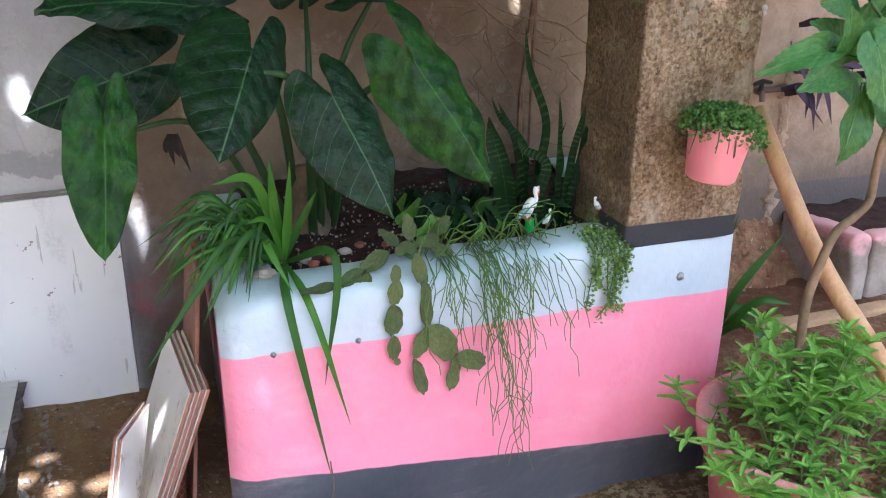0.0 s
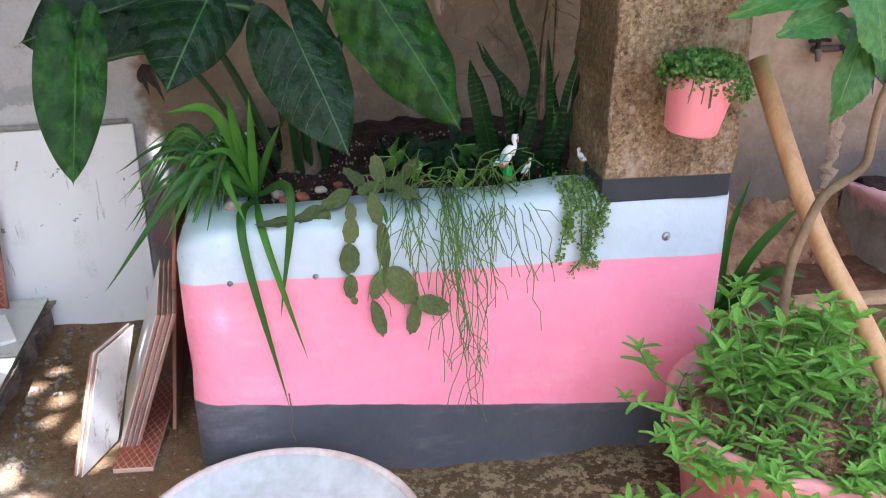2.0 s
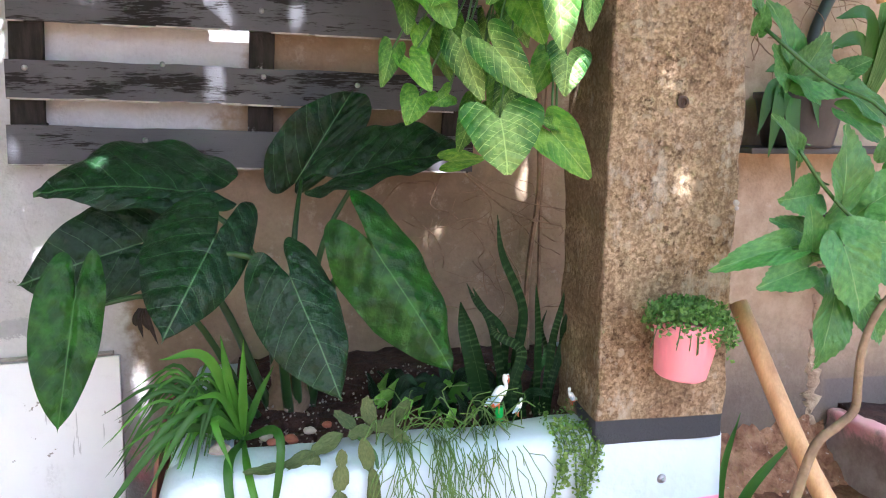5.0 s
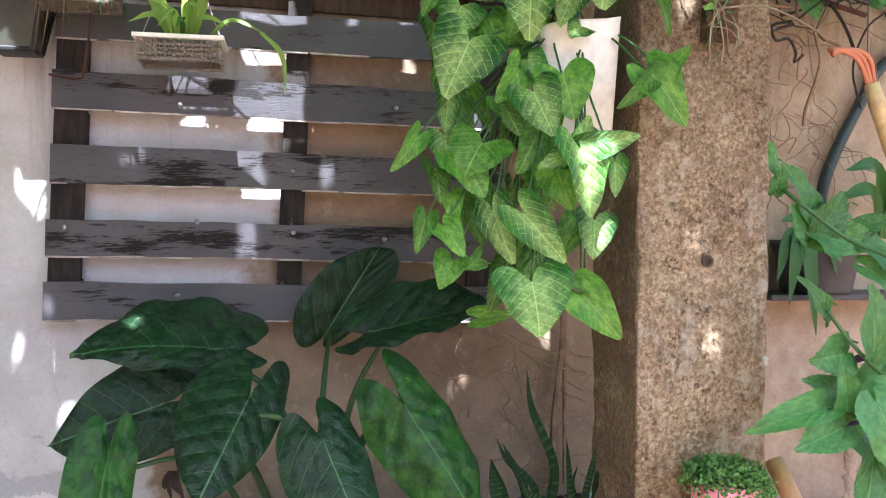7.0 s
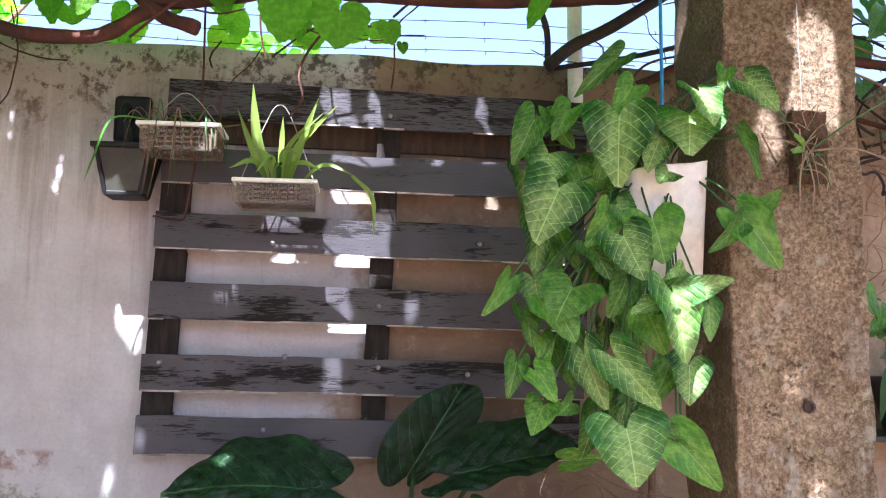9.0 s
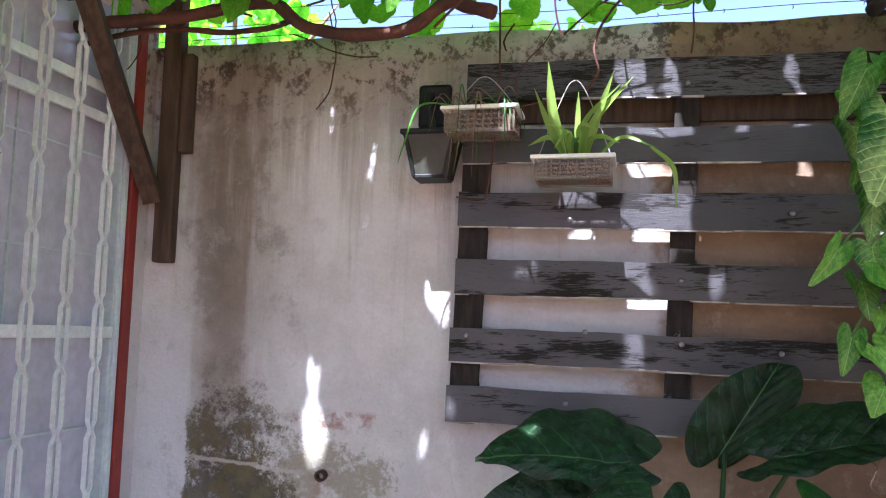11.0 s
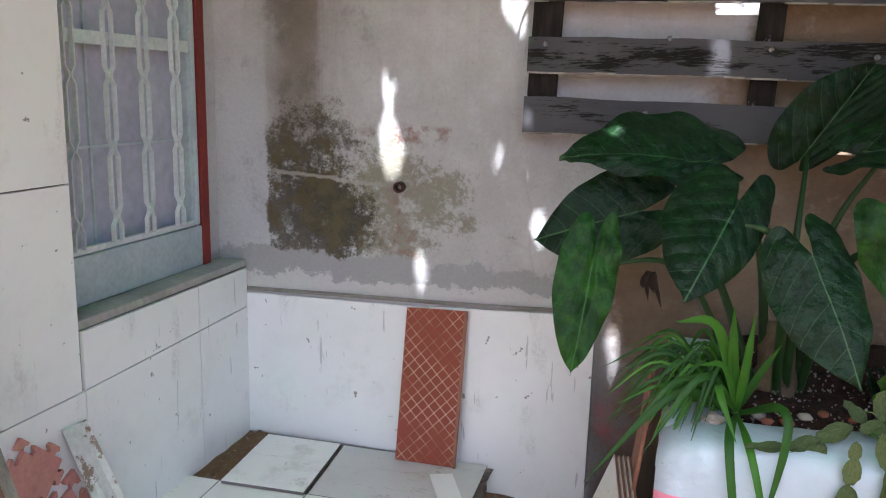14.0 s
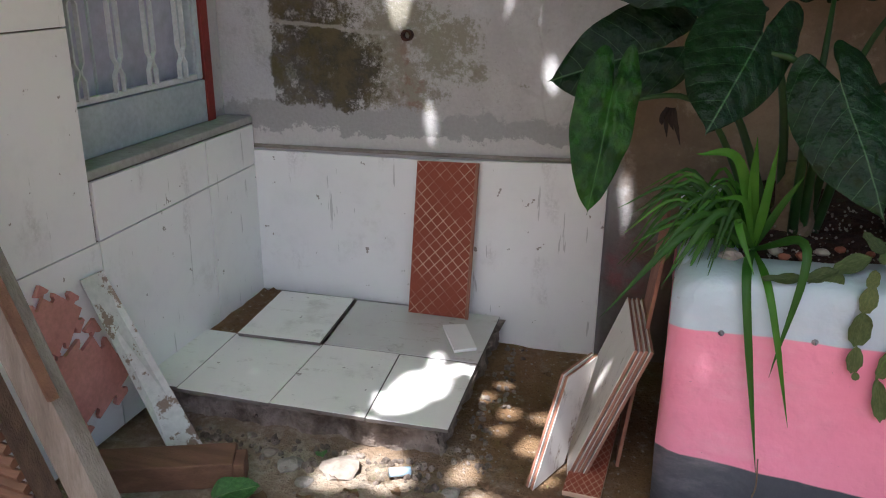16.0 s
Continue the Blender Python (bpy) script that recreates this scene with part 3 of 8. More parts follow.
ALOCASIA = leafy("dark quilted alocasia blade", (0.0036, 0.0180, 0.0048), (0.0085, 0.034, 0.0095), (0.080, 0.155, 0.072), 4.6, 0.026, 0.0, 0.30, 1.0, 0.06, 0.06, 0.85, 0.27, False, 0.15, 0.0, 3.0, 0.8)
ALOCASIA_LIGHT = leafy("mid green alocasia blade", (0.0060, 0.036, 0.0040), (0.022, 0.088, 0.009), (0.055, 0.14, 0.036), 4.6, 0.020, 0.0, 0.34, 1.0, 0.08, 0.06, 0.5, 0.27, False, 0.15, 0.0, 3.0, 0.8)
SYNGONIUM = leafy("variegated arrowhead blade", (0.018, 0.085, 0.010), (0.045, 0.145, 0.018), (0.42, 0.61, 0.19), 5.6, 0.075, 0.50, 0.36, 1.0, 0.2, 0.25, 0.75, 0.38, False, 0.4, 0.9)
SYNGONIUM_PLAIN = leafy("fresh green arrowhead blade", (0.040, 0.140, 0.011), (0.115, 0.255, 0.026), (0.29, 0.45, 0.12), 6.5, 0.05, 0.18, 0.36, 1.0, 0.25, 0.15, 0.75, 0.38, False, 0.6, 0.45)
MULBERRY = leafy("mulberry blade", (0.045, 0.150, 0.036), (0.085, 0.225, 0.060), (0.17, 0.31, 0.12), 6.0, 0.03, 0.0, 0.30, 1.0, 0.25, 0.10, 0.5, 0.5)
STRAP = leafy("strap leaf", (0.045, 0.150, 0.012), (0.085, 0.220, 0.022), (0.07, 0.20, 0.03), 0.0, 0.01, 0.0, 0.4, 0.0, 0.2, 0.0)
STRAP_DARK = leafy("dark strap leaf", (0.017, 0.066, 0.009), (0.034, 0.105, 0.014), (0.06, 0.16, 0.03), 0.0, 0.01, 0.0, 0.4, 0.0, 0.2, 0.0)
SNAKE = leafy("banded sword leaf", (0.0045, 0.018, 0.005), (0.009, 0.030, 0.008), (0.055, 0.100, 0.036), 26.0, 0.30, 0.0, 0.55, 0.0, 0.04, 0.0, 0.9, 0.14)
HERB = leafy("bright herb leaf", (0.105, 0.235, 0.045), (0.155, 0.305, 0.065), (0.20, 0.35, 0.10), 4.0, 0.03, 0.0, 0.5, 1.0, 0.22, 0.1, 0.35, 0.3, True, 0.5)
CRESS = leafy("tiny trailing leaf", (0.075, 0.165, 0.045), (0.15, 0.275, 0.08), (0.18, 0.30, 0.10), 2.0, 0.05, 0.0, 0.5, 1.0, 0.2, 0.1, 0.35, 0.3, True, 0.5)
CACTUS = leafy("flat cactus pad", (0.070, 0.098, 0.036), (0.108, 0.135, 0.052), (0.13, 0.15, 0.07), 3.0, 0.05, 0.0, 0.5, 1.0, 0.05, 0.1, 0.2, 0.3, False, 0.35)
THREAD = plain("thread cactus stem", (0.070, 0.150, 0.026), (0.115, 0.195, 0.042), 14, 70, 0.55, 0.1)
DARK_STALK = plain("dark green stalk", (0.016, 0.050, 0.012), (0.030, 0.075, 0.020), 14, 70, 0.5, 0.1)
HERB_STEM = plain("pale herb stalk", (0.13, 0.22, 0.06), (0.19, 0.27, 0.09), 14, 70, 0.5, 0.1)
STEM = plain("green stalk", (0.030, 0.095, 0.02), (0.055, 0.13, 0.03), 14, 70, 0.45, 0.1)
PURPLE = leafy("purple leaf", (0.022, 0.012, 0.028), (0.045, 0.022, 0.05), (0.07, 0.035, 0.07), 0.0, 0.01, 0.0, 0.4, 0.0, 0.1, 0.0)
CANOPY = leafy("vine leaf", (0.10, 0.27, 0.012), (0.15, 0.36, 0.02), (0.20, 0.42, 0.05), 4.0, 0.02, 0.0, 0.5, 1.0, 0.65, 0.2, 0.3)
DEAD_LEAF = plain("dry fallen leaf", (0.20, 0.12, 0.06), (0.12, 0.07, 0.04), 20, 90, 0.9, 0.4)
SEDUM = leafy("pale succulent leaf", (0.11, 0.19, 0.045), (0.20, 0.31, 0.085), (0.16, 0.26, 0.08), 2.0, 0.05, 0.0, 0.5, 1.0, 0.15, 0.1, 0.35, 0.3, True, 0.45)
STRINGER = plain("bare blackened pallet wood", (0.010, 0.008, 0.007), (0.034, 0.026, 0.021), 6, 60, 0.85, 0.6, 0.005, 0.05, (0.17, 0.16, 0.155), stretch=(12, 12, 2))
PALE_CHIP = plain("fresh pale chip", (0.50, 0.46, 0.42), (0.22, 0.19, 0.17), 30, 120, 0.9, 0.5)

BLACK_LEAF = plain("black withered leaf", (0.014, 0.010, 0.008), (0.030, 0.021, 0.016), 40, 140, 0.85, 0.5)


def clear_plastic():
    k = Tree("cloudy clear plastic")
    k.done(k.mix(k.noise(30, 3), (0.42, 0.37, 0.30), (0.28, 0.23, 0.17)), 0.3, 0.0, 0.5)
    see = k.t.nodes.new("ShaderNodeBsdfTransparent")
    see.inputs[0].default_value = (0.93, 0.90, 0.85, 1)
    mx = k.t.nodes.new("ShaderNodeMixShader")
    mx.inputs[0].default_value = 0.7
    k.t.links.new(k.b.outputs[0], mx.inputs[1])
    k.t.links.new(see.outputs[0], mx.inputs[2])
    k.t.links.new(mx.outputs[0], k.t.nodes["Material Output"].inputs[0])
    return k.mat


CLEAR = clear_plastic()

ORCHID = leafy("fresh orchid leaf", (0.13, 0.22, 0.035), (0.20, 0.30, 0.06), (0.26, 0.36, 0.10), 0.0, 0.01, 0.0, 0.35, 0.0, 0.25, 0.0)
BLACK_WOOD = plain("blackened branch", (0.016, 0.013, 0.012), (0.045, 0.035, 0.03), 12, 80, 0.85, 0.6)

BARK_CHIPS = plain("damp bark chips", (0.050, 0.028, 0.016), (0.12, 0.065, 0.036), 40, 130, 0.95, 1.0, 0.02)
AIR_ROOT = plain("dry air root", (0.34, 0.27, 0.19), (0.24, 0.18, 0.12), 30, 120, 0.85)

MUDDY_TILE = tile_white("mud-smeared tile", (0.66, 0.62, 0.58), 0.5)


# ---- mesh helpers ----
def world_of(ob):
    m = ob.matrix_basis.copy()
    return world_of(ob.parent) @ ob.matrix_parent_inverse @ m if ob.parent else m


def thing(name, base, label, category, group="", kind=""):
    """The Empty at a thing's base, under which its parts are hung."""
    ob = new(name)
    ob.matrix_basis = Matrix.Translation(base)
    return tagged(ob, label, category, group, kind)


def hang(ob, parent):
    if parent:
        ob.parent = parent
        ob.matrix_parent_inverse = world_of(parent).inverted()
    return ob


def mesh_of(name, bm, material, smooth=True):
    me = bpy.data.meshes.new(name)
    bmesh.ops.recalc_face_normals(bm, faces=bm.faces)
    bm.to_mesh(me)
    bm.free()
    me.materials.append(material)
    if smooth:
        me.shade_smooth()
    return me


def part(name, bm, material, parent=None, label="", smooth=False):
    """One mesh object in world coordinates under a thing or a part."""
    me = bm if isinstance(bm, bpy.types.Mesh) else mesh_of(name, bm, material, smooth)
    return tagged(hang(new(name, me), parent), label)


def setting(name, bm, material, label, category, smooth=False):
    return tagged(new(name, mesh_of(name, bm, material, smooth)), label, category, "", "structure")


def box(bm, x0, x1, y0, y1, z0, z1, bevel=0.0, m=None, seg=2):
    made = bmesh.ops.create_cube(bm, size=1.0)["verts"]
    bmesh.ops.transform(bm, matrix=Matrix.LocRotScale(((x0 + x1) / 2, (y0 + y1) / 2, (z0 + z1) / 2), None, (x1 - x0, y1 - y0, z1 - z0)), verts=made)
    if m is not None:
        bmesh.ops.transform(bm, matrix=m, verts=made)
    if bevel:
        edges = {e for v in made for e in v.link_edges}
        bmesh.ops.bevel(bm, geom=list(edges), offset=bevel, segments=seg, affect="EDGES", profile=0.5)
    return bm


def fine_box(x0, x1, y0, y1, z0, z1, step, rough=0.0, freq=6.0, bevel=0.0):
    """A box cut into small faces and roughened, for plaster, concrete and stone."""
    bm = bmesh.new()
    box(bm, x0, x1, y0, y1, z0, z1, bevel, None, 3)
    for axis, lo, hi in ((0, x0, x1), (1, y0, y1), (2, z0, z1)):
        n = max(1, round((hi - lo) / step))
        for i in range(1, n):
            co, no = [0, 0, 0], [0, 0, 0]
            co[axis], no[axis] = lo + (hi - lo) * i / n, 1
            bmesh.ops.bisect_plane(bm, geom=bm.verts[:] + bm.edges[:] + bm.faces[:], plane_co=co, plane_no=no)
    for v in bm.verts:
        p = Vector(v.co)
        v.co += noise.noise_vector(p * freq) * rough + noise.noise_vector(p * freq * 4.3) * rough * 0.35
    return bm


def tube(bm, points, radii, sides=8, cap=True):
    """A round bar along points."""
    pts = [Vector(p) for p in points]
    if not hasattr(radii, "__len__"):
        radii = [radii] * len(pts)
    rings, up = [], Vector((0.3, 0.2, 0.93))
    for i, p in enumerate(pts):
        d = (pts[min(i + 1, len(pts) - 1)] - pts[max(i - 1, 0)]).normalized()
        a = d.cross(up)
        a = a.normalized() if a.length > 1e-4 else Vector((1, 0, 0))
        up = a.cross(d).normalized()
        rings.append([bm.verts.new(p + radii[i] * (a * math.cos(2 * math.pi * k / sides) + up * math.sin(2 * math.pi * k / sides))) for k in range(sides)])
    for r, s in zip(rings, rings[1:]):
        for k in range(sides):
            bm.faces.new((r[k], r[(k + 1) % sides], s[(k + 1) % sides], s[k]))
    if cap:
        bm.faces.new(rings[0][::-1])
        bm.faces.new(rings[-1])
    return bm


def bend(points, n=6):
    """A smooth way through points (Catmull-Rom)."""
    p = [Vector(q) for q in points]
    p = [p[0] * 2 - p[1]] + p + [p[-1] * 2 - p[-2]]
    out = []
    for i in range(1, len(p) - 2):
        for k in range(n):
            t = k / n
            a, b, c, d = p[i - 1:i + 3]
            out.append(0.5 * (2 * b + (c - a) * t + (2 * a - 5 * b + 4 * c - d) * t * t + (3 * b - a - 3 * c + d) * t ** 3))
    return out + [p[-2]]


def turned(bm, profile, centre, sides=32, squash=1.0):
    """A turned body: profile is (radius, height) from the outside round to the inside."""
    cx, cy, cz = centre
    rings = []
    for r, h in profile:
        rings.append([bm.verts.new((cx + r * math.cos(2 * math.pi * k / sides), cy + r * squash * math.sin(2 * math.pi * k / sides), cz + h)) for k in range(sides)])
    for a, b in zip(rings, rings[1:]):
        for k in range(sides):
            bm.faces.new((a[k], a[(k + 1) % sides], b[(k + 1) % sides], b[k]))
    bm.faces.new(rings[0][::-1])
    bm.faces.new(rings[-1])
    return bm


def blade(name, table, material, rings=4, droop=0.1, fold=0.06, wave=0.02, teeth=0.0, count=44, seed=0, quilt=0.0):
    """A leaf of unit length and width whose outline is a table of (degrees from the tip, radius) round the stalk's joint."""
    rnd = random.Random(seed)
    ang, rad = zip(*table)
    bm = bmesh.new()
    uv = bm.loops.layers.uv.new("UVMap")
    outline = []
    for i in range(count):
        a = -180 + 360 * (i + 0.5) / count
        r = float(np.interp(abs(a), ang, rad))
        r *= 1 + (teeth * (1 if i % 2 else -1) if abs(a) < 150 else 0)
        outline.append((r * math.cos(radians(a)), r * math.sin(radians(a))))
    half = max(abs(y) for _, y in outline)
    outline = [(x, y * 0.5 / half) for x, y in outline]
    ph = rnd.uniform(0, 6)

    def place(x, y, e):
        z = -droop * x * x - droop * 0.6 * max(0.0, -x) * 0.6 + fold * abs(y) * 2 * 0.5
        z += wave * e * e * math.sin(x * 9 + ph + (2.0 if y > 0 else 0)) - quilt * math.cos((x - abs(y) * 0.9) * 5.5 * 2 * math.pi) * min(1, abs(y) * 6) * (1 - e * 0.7)
        return bm.verts.new((x, y, z))

    mid = place(0, 0, 0)
    loops = [[place(x * k / rings, y * k / rings, k / rings) for x, y in outline] for k in range(1, rings + 1)]
    for i in range(count - 1):
        bm.faces.new((mid, loops[0][i], loops[0][i + 1]))
        for a, b in zip(loops, loops[1:]):
            bm.faces.new((a[i], b[i], b[i + 1], a[i + 1]))
    for f in bm.faces:
        for lp in f.loops:
            lp[uv].uv = ((lp.vert.co.x + 0.7) / 1.7, lp.vert.co.y + 0.5)
    me = bpy.data.meshes.new(name)
    bm.to_mesh(me)
    bm.free()
    me.materials.append(material)
    me.shade_smooth()
    return me


def leaf_at(me, parent, base, tip, facing, width, name="leaf", label=""):
    """A leaf blade from its joint to its tip, its upper side towards facing."""
    base, tip = Vector(base), Vector(tip)
    x = tip - base
    size = x.length
    x.normalize()
    z = Vector(facing)
    z = (z - x * z.dot(x)).normalized()
    y = z.cross(x)
    m = Matrix(((x.x * size, y.x * width, z.x * size, base.x), (x.y * size, y.y * width, z.y * size, base.y), (x.z * size, y.z * width, z.z * size, base.z), (0, 0, 0, 1)))
    ob = new(name, me)
    ob.matrix_basis = m
    return tagged(hang(ob, parent), label)


def strap(points, width, material, fold=0.25, n=7, name="leaf", taper=(0.55, 1.0, 0.05), facing=(0, -1, 0.4)):
    """A long narrow leaf along points, folded along its middle."""
    pts = bend(points, n)
    bm = bmesh.new()
    uv = bm.loops.layers.uv.new("UVMap")
    rows = []
    for i, p in enumerate(pts):
        s = i / (len(pts) - 1)
        w = width * float(np.interp(s, (0, 0.35, 0.7, 1), (taper[0], taper[1], taper[1] * 0.75, taper[2])))
        d = (pts[min(i + 1, len(pts) - 1)] - pts[max(i - 1, 0)]).normalized()
        side = d.cross(Vector(facing))
        side = side.normalized() if side.length > 1e-3 else Vector((1, 0, 0))
        up = side.cross(d).normalized()
        rows.append((s, [bm.verts.new(p + side * w * k * 0.5 + up * abs(k) * w * fold) for k in (-1, 0, 1)]))
    for (s0, a), (s1, b) in zip(rows, rows[1:]):
        for k in (0, 1):
            f = bm.faces.new((a[k], a[k + 1], b[k + 1], b[k]))
            for lp, (s, v) in zip(f.loops, ((s0, k), (s0, k + 1), (s1, k + 1), (s1, k))):
                lp[uv].uv = ((s + 0.7) / 1.7, v / 2)
    me = bpy.data.meshes.new(name)
    bm.to_mesh(me)
    bm.free()
    me.materials.append(material)
    me.shade_smooth()
    return me


# ---- the setting ----
def ground_height(x, y):
    def ease(v, a, b):
        v = min(1, max(0, (v - a) / (b - a)))
        return v * v * (3 - 2 * v)
    z = -0.10 - 0.05 * ease(x, -0.02, 0.5) * ease(x, 3.0, 1.1)
    z += 0.15 * ease(x, 1.12, 1.3) * ease(y, 1.3, 1.55)
    near = ease(abs(x) + abs(y - 1), 9, 4)
    return z + near * (0.012 * noise.noise((x * 5, y * 5, 0)) + 0.006 * noise.noise((x * 17, y * 17, 3)))


def make_ground():
    xs = [-400, -60, -15, -6, -3] + [-1.6 + 0.045 * i for i in range(92)] + [3.2, 6, 15, 60, 400]
    ys = [-400, -60, -15, -6, -2.5, -1] + [-0.2 + 0.045 * i for i in range(58)] + [3, 6, 15, 60, 400]
    bm = bmesh.new()
    grid = [[bm.verts.new((x, y, ground_height(x, y))) for x in xs] for y in ys]
    for a, b in zip(grid, grid[1:]):
        for i in range(len(xs) - 1):
            bm.faces.new((a[i], a[i + 1], b[i + 1], b[i]))
    setting("ground", bm, EARTH, "bare trodden brown earth with gravel and dust", "ground", True)


make_ground()

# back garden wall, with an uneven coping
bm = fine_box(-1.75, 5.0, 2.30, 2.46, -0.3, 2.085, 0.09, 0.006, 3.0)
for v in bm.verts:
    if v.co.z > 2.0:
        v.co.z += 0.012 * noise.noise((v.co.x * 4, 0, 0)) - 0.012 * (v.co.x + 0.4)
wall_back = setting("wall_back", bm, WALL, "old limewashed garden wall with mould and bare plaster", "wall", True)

# house wall: tiled part below and beside the window, the window wall set back
bm = bmesh.new()
box(bm, -1.9, -1.347, -4.0, 1.528, -0.3, 3.0)
box(bm, -1.9, -1.347, 1.528, 2.298, -0.3, 0.538)
wall_house = setting("wall_house", bm, CEMENT, "house wall under white glazed tiles", "wall")
bm = bmesh.new()
box(bm, -1.9, -1.425, 2.205, 2.298, 0.54, 3.0)
box(bm, -1.9, -1.425, 1.530, 2.205, 2.16, 3.0)
setting("wall_window", bm, WALL, "stained plaster beside the barred window", "wall")
bm = bmesh.new()
box(bm, -1.43, -1.330, 1.532, 2.297, 0.540, 0.562, 0.004)
setting("window_sill", bm, SILL, "narrow grey cement window sill", "sill")

# window with its pane and grille
window = thing("window_1", (-1.43, 1.87, 0.562), "blue-grey steel window behind an ornamental white grille", "window", "", "structure")
bm = bmesh.new()
box(bm, -1.48, -1.405, 1.532, 2.172, 0.563, 0.685, 0.004)
part("bottom_panel", bm, STEEL, window, "blue-grey steel panel below the grille")
for lo, hi, nm in ((1.532, 1.562, "frame_post"), (2.135, 2.172, "frame_post")):
    bm = bmesh.new()
    box(bm, -1.47, -1.412, lo, hi, 0.686, 2.155, 0.004)
    box(bm, -1.45, -1.404, lo + 0.008, hi - 0.010, 0.690, 2.15, 0.003)
    part(nm, bm, STEEL, window)
bm = bmesh.new()
box(bm, -1.462, -1.456, 1.563, 2.134, 0.686, 2.15)
part("pane", bm, PANE, window, "frosted pane with the sky's lavender reflection painted in")
for yy in (1.76, 1.98):
    bm = bmesh.new()
    box(bm, -1.4555, -1.449, yy - 0.003, yy + 0.003, 0.69, 2.15)
    part("glazing_bar", bm, STEEL, window)
for zz in (0.94, 1.42, 1.70):
    bm = bmesh.new()
    box(bm, -1.4553, -1.4495, 1.563, 2.134, zz - 0.003, zz + 0.003)
    part("glazing_bar", bm, STEEL, window)
for zz, hh in ((1.203, 0.016), (1.80, 0.014), (1.885, 0.014), (0.697, 0.008)):
    bm = bmesh.new()
    box(bm, -1.418, -1.406, 1.563, 2.134, zz - hh, zz + hh, 0.002)
    part("grille_rail", bm, GRILLE, window)


def grille_bar(y):
    bm = bmesh.new()
    for s in (-1, 1):
        pts = [(0.703, 0.0155)]
        for k in range(9):
            c = 0.767 + 0.1735 * k
            if c < 2.12:
                pts += [(c - 0.022, 0.0155), (c - 0.005, 0.0042), (c + 0.005, 0.0042), (c + 0.022, 0.0155)]
        pts.append((2.14, 0.0155))
        ring = []
        for zz, off in pts:
            c = y + s * off
            ring.append([bm.verts.new(q) for q in ((-1.402, c - 0.0026, zz), (-1.390, c - 0.0026, zz), (-1.390, c + 0.0026, zz), (-1.402, c + 0.0026, zz))])
        for a, b in zip(ring, ring[1:]):
            for i in range(4):
                bm.faces.new((a[i], a[(i + 1) % 4], b[(i + 1) % 4], b[i]))
        bm.faces.new(ring[0][::-1])
        bm.faces.new(ring[-1])
    part("grille_bar", bm, GRILLE, window, "pinched ornamental grille bar")


for yy in (1.635, 1.775, 1.912, 2.050):
    grille_bar(yy)
bm = bmesh.new()
box(bm, -1.46, -1.402, 2.174, 2.212, 0.5622, 2.16, 0.003)
part("red_jamb", bm, RED, window, "red oxide painted jamb")

# old timber bracket in the corner above the window
bracket = thing("timber_bracket", (-1.36, 2.25, 1.42), "old dark timber post with a diagonal brace on the wall", "bracket")
bm = bmesh.new()
box(bm, -1.378, -1.318, 2.255, 2.297, 1.415, 2.30, 0.006)
part("post", bm, OLD_WOOD, bracket)
bm = bmesh.new()
box(bm, -1.316, -1.28, 2.262, 2.298, 1.75, 2.06, 0.005)
part("cleat", bm, OLD_WOOD, bracket)
bm = bmesh.new()
tube(bm, [(-1.37, 2.235, 1.60), (-1.37, 1.72, 2.30)], 0.036, 4)
part("brace", bm, OLD_WOOD, bracket)
bm = bmesh.new()
box(bm, -1.42, -1.33, 1.3, 2.30, 2.21, 2.29, 0.006)
part("beam", bm, OLD_WOOD, bracket)

# ---- planter and column ----
planter = thing("masonry_planter", (0.5, 1.9, -0.1), "masonry planter painted blue, pink and dark grey in bands", "planter")


def planter_body():
    bm = bmesh.new()
    xs = [-0.052 + 1.134 * i / 44 for i in range(45)]
    # front wall as a lofted section with a rounded top
    def top(x):
        return 0.454 + 0.045 * max(0.0, min(1.0, x / 1.0))
    section = [(1.553, -0.2), (1.553, -0.05), (1.553, 0.06), (1.553, 0.15), (1.553, 0.25), (1.553, 0.33), (1.554, 0.39), (1.557, -0.03), (1.568, -0.012), (1.59, -0.003), (1.63, 0.0), (1.68, -0.001), (1.70, -0.01), (1.705, -0.05), (1.705, -0.2)]
    rows = []
    for x in xs:
        row = []
        for i, (y, z) in enumerate(section):
            zz = z if i < 7 else top(x) + z
            co = Vector((x, y, zz))
            co += Vector((0, 1, 1)) * 0 + noise.noise_vector(co * 5) * (0.010 if co.z > 0.4 else 0.006) + noise.noise_vector(co * 21) * 0.003
            row.append(co)
        rows.append(row)
    # round the left front arris
    for k, pull in ((0, 0.022), (1, 0.006)):
        for co in rows[k]:
            if co.y < 1.6:
                co.y += pull
            if co.z > 0.4:
                co.z -= pull * 1.2
    # the left end leans in a little above
    for row in rows[:5]:
        for co in row:
            co.x += (0.13 - co.x) / 0.18 * (0.004 + 0.004 * min(1.0, max(0.0, co.z) / 0.25))
    grid = [[bm.verts.new(co) for co in row] for row in rows]
    for a, b in zip(grid, grid[1:]):
        for i in range(len(section) - 1):
            bm.faces.new((a[i], b[i], b[i + 1], a[i + 1]))
    bm.faces.new(grid[0])
    bm.faces.new(grid[-1][::-1])
    part("front_wall", bm, PAINT, planter, "", True)
    bm = fine_box(-0.038, 0.085, 1.66, 2.298, -0.2, 0.452, 0.06, 0.005, 5.0, 0.02)
    part("side_wall", bm, PAINT, planter, "", True)
    bm = fine_box(0.96, 1.078, 1.80, 2.298, -0.2, 0.47, 0.08, 0.004, 5.0, 0.01)
    part("side_wall", bm, PAINT, planter, "", True)


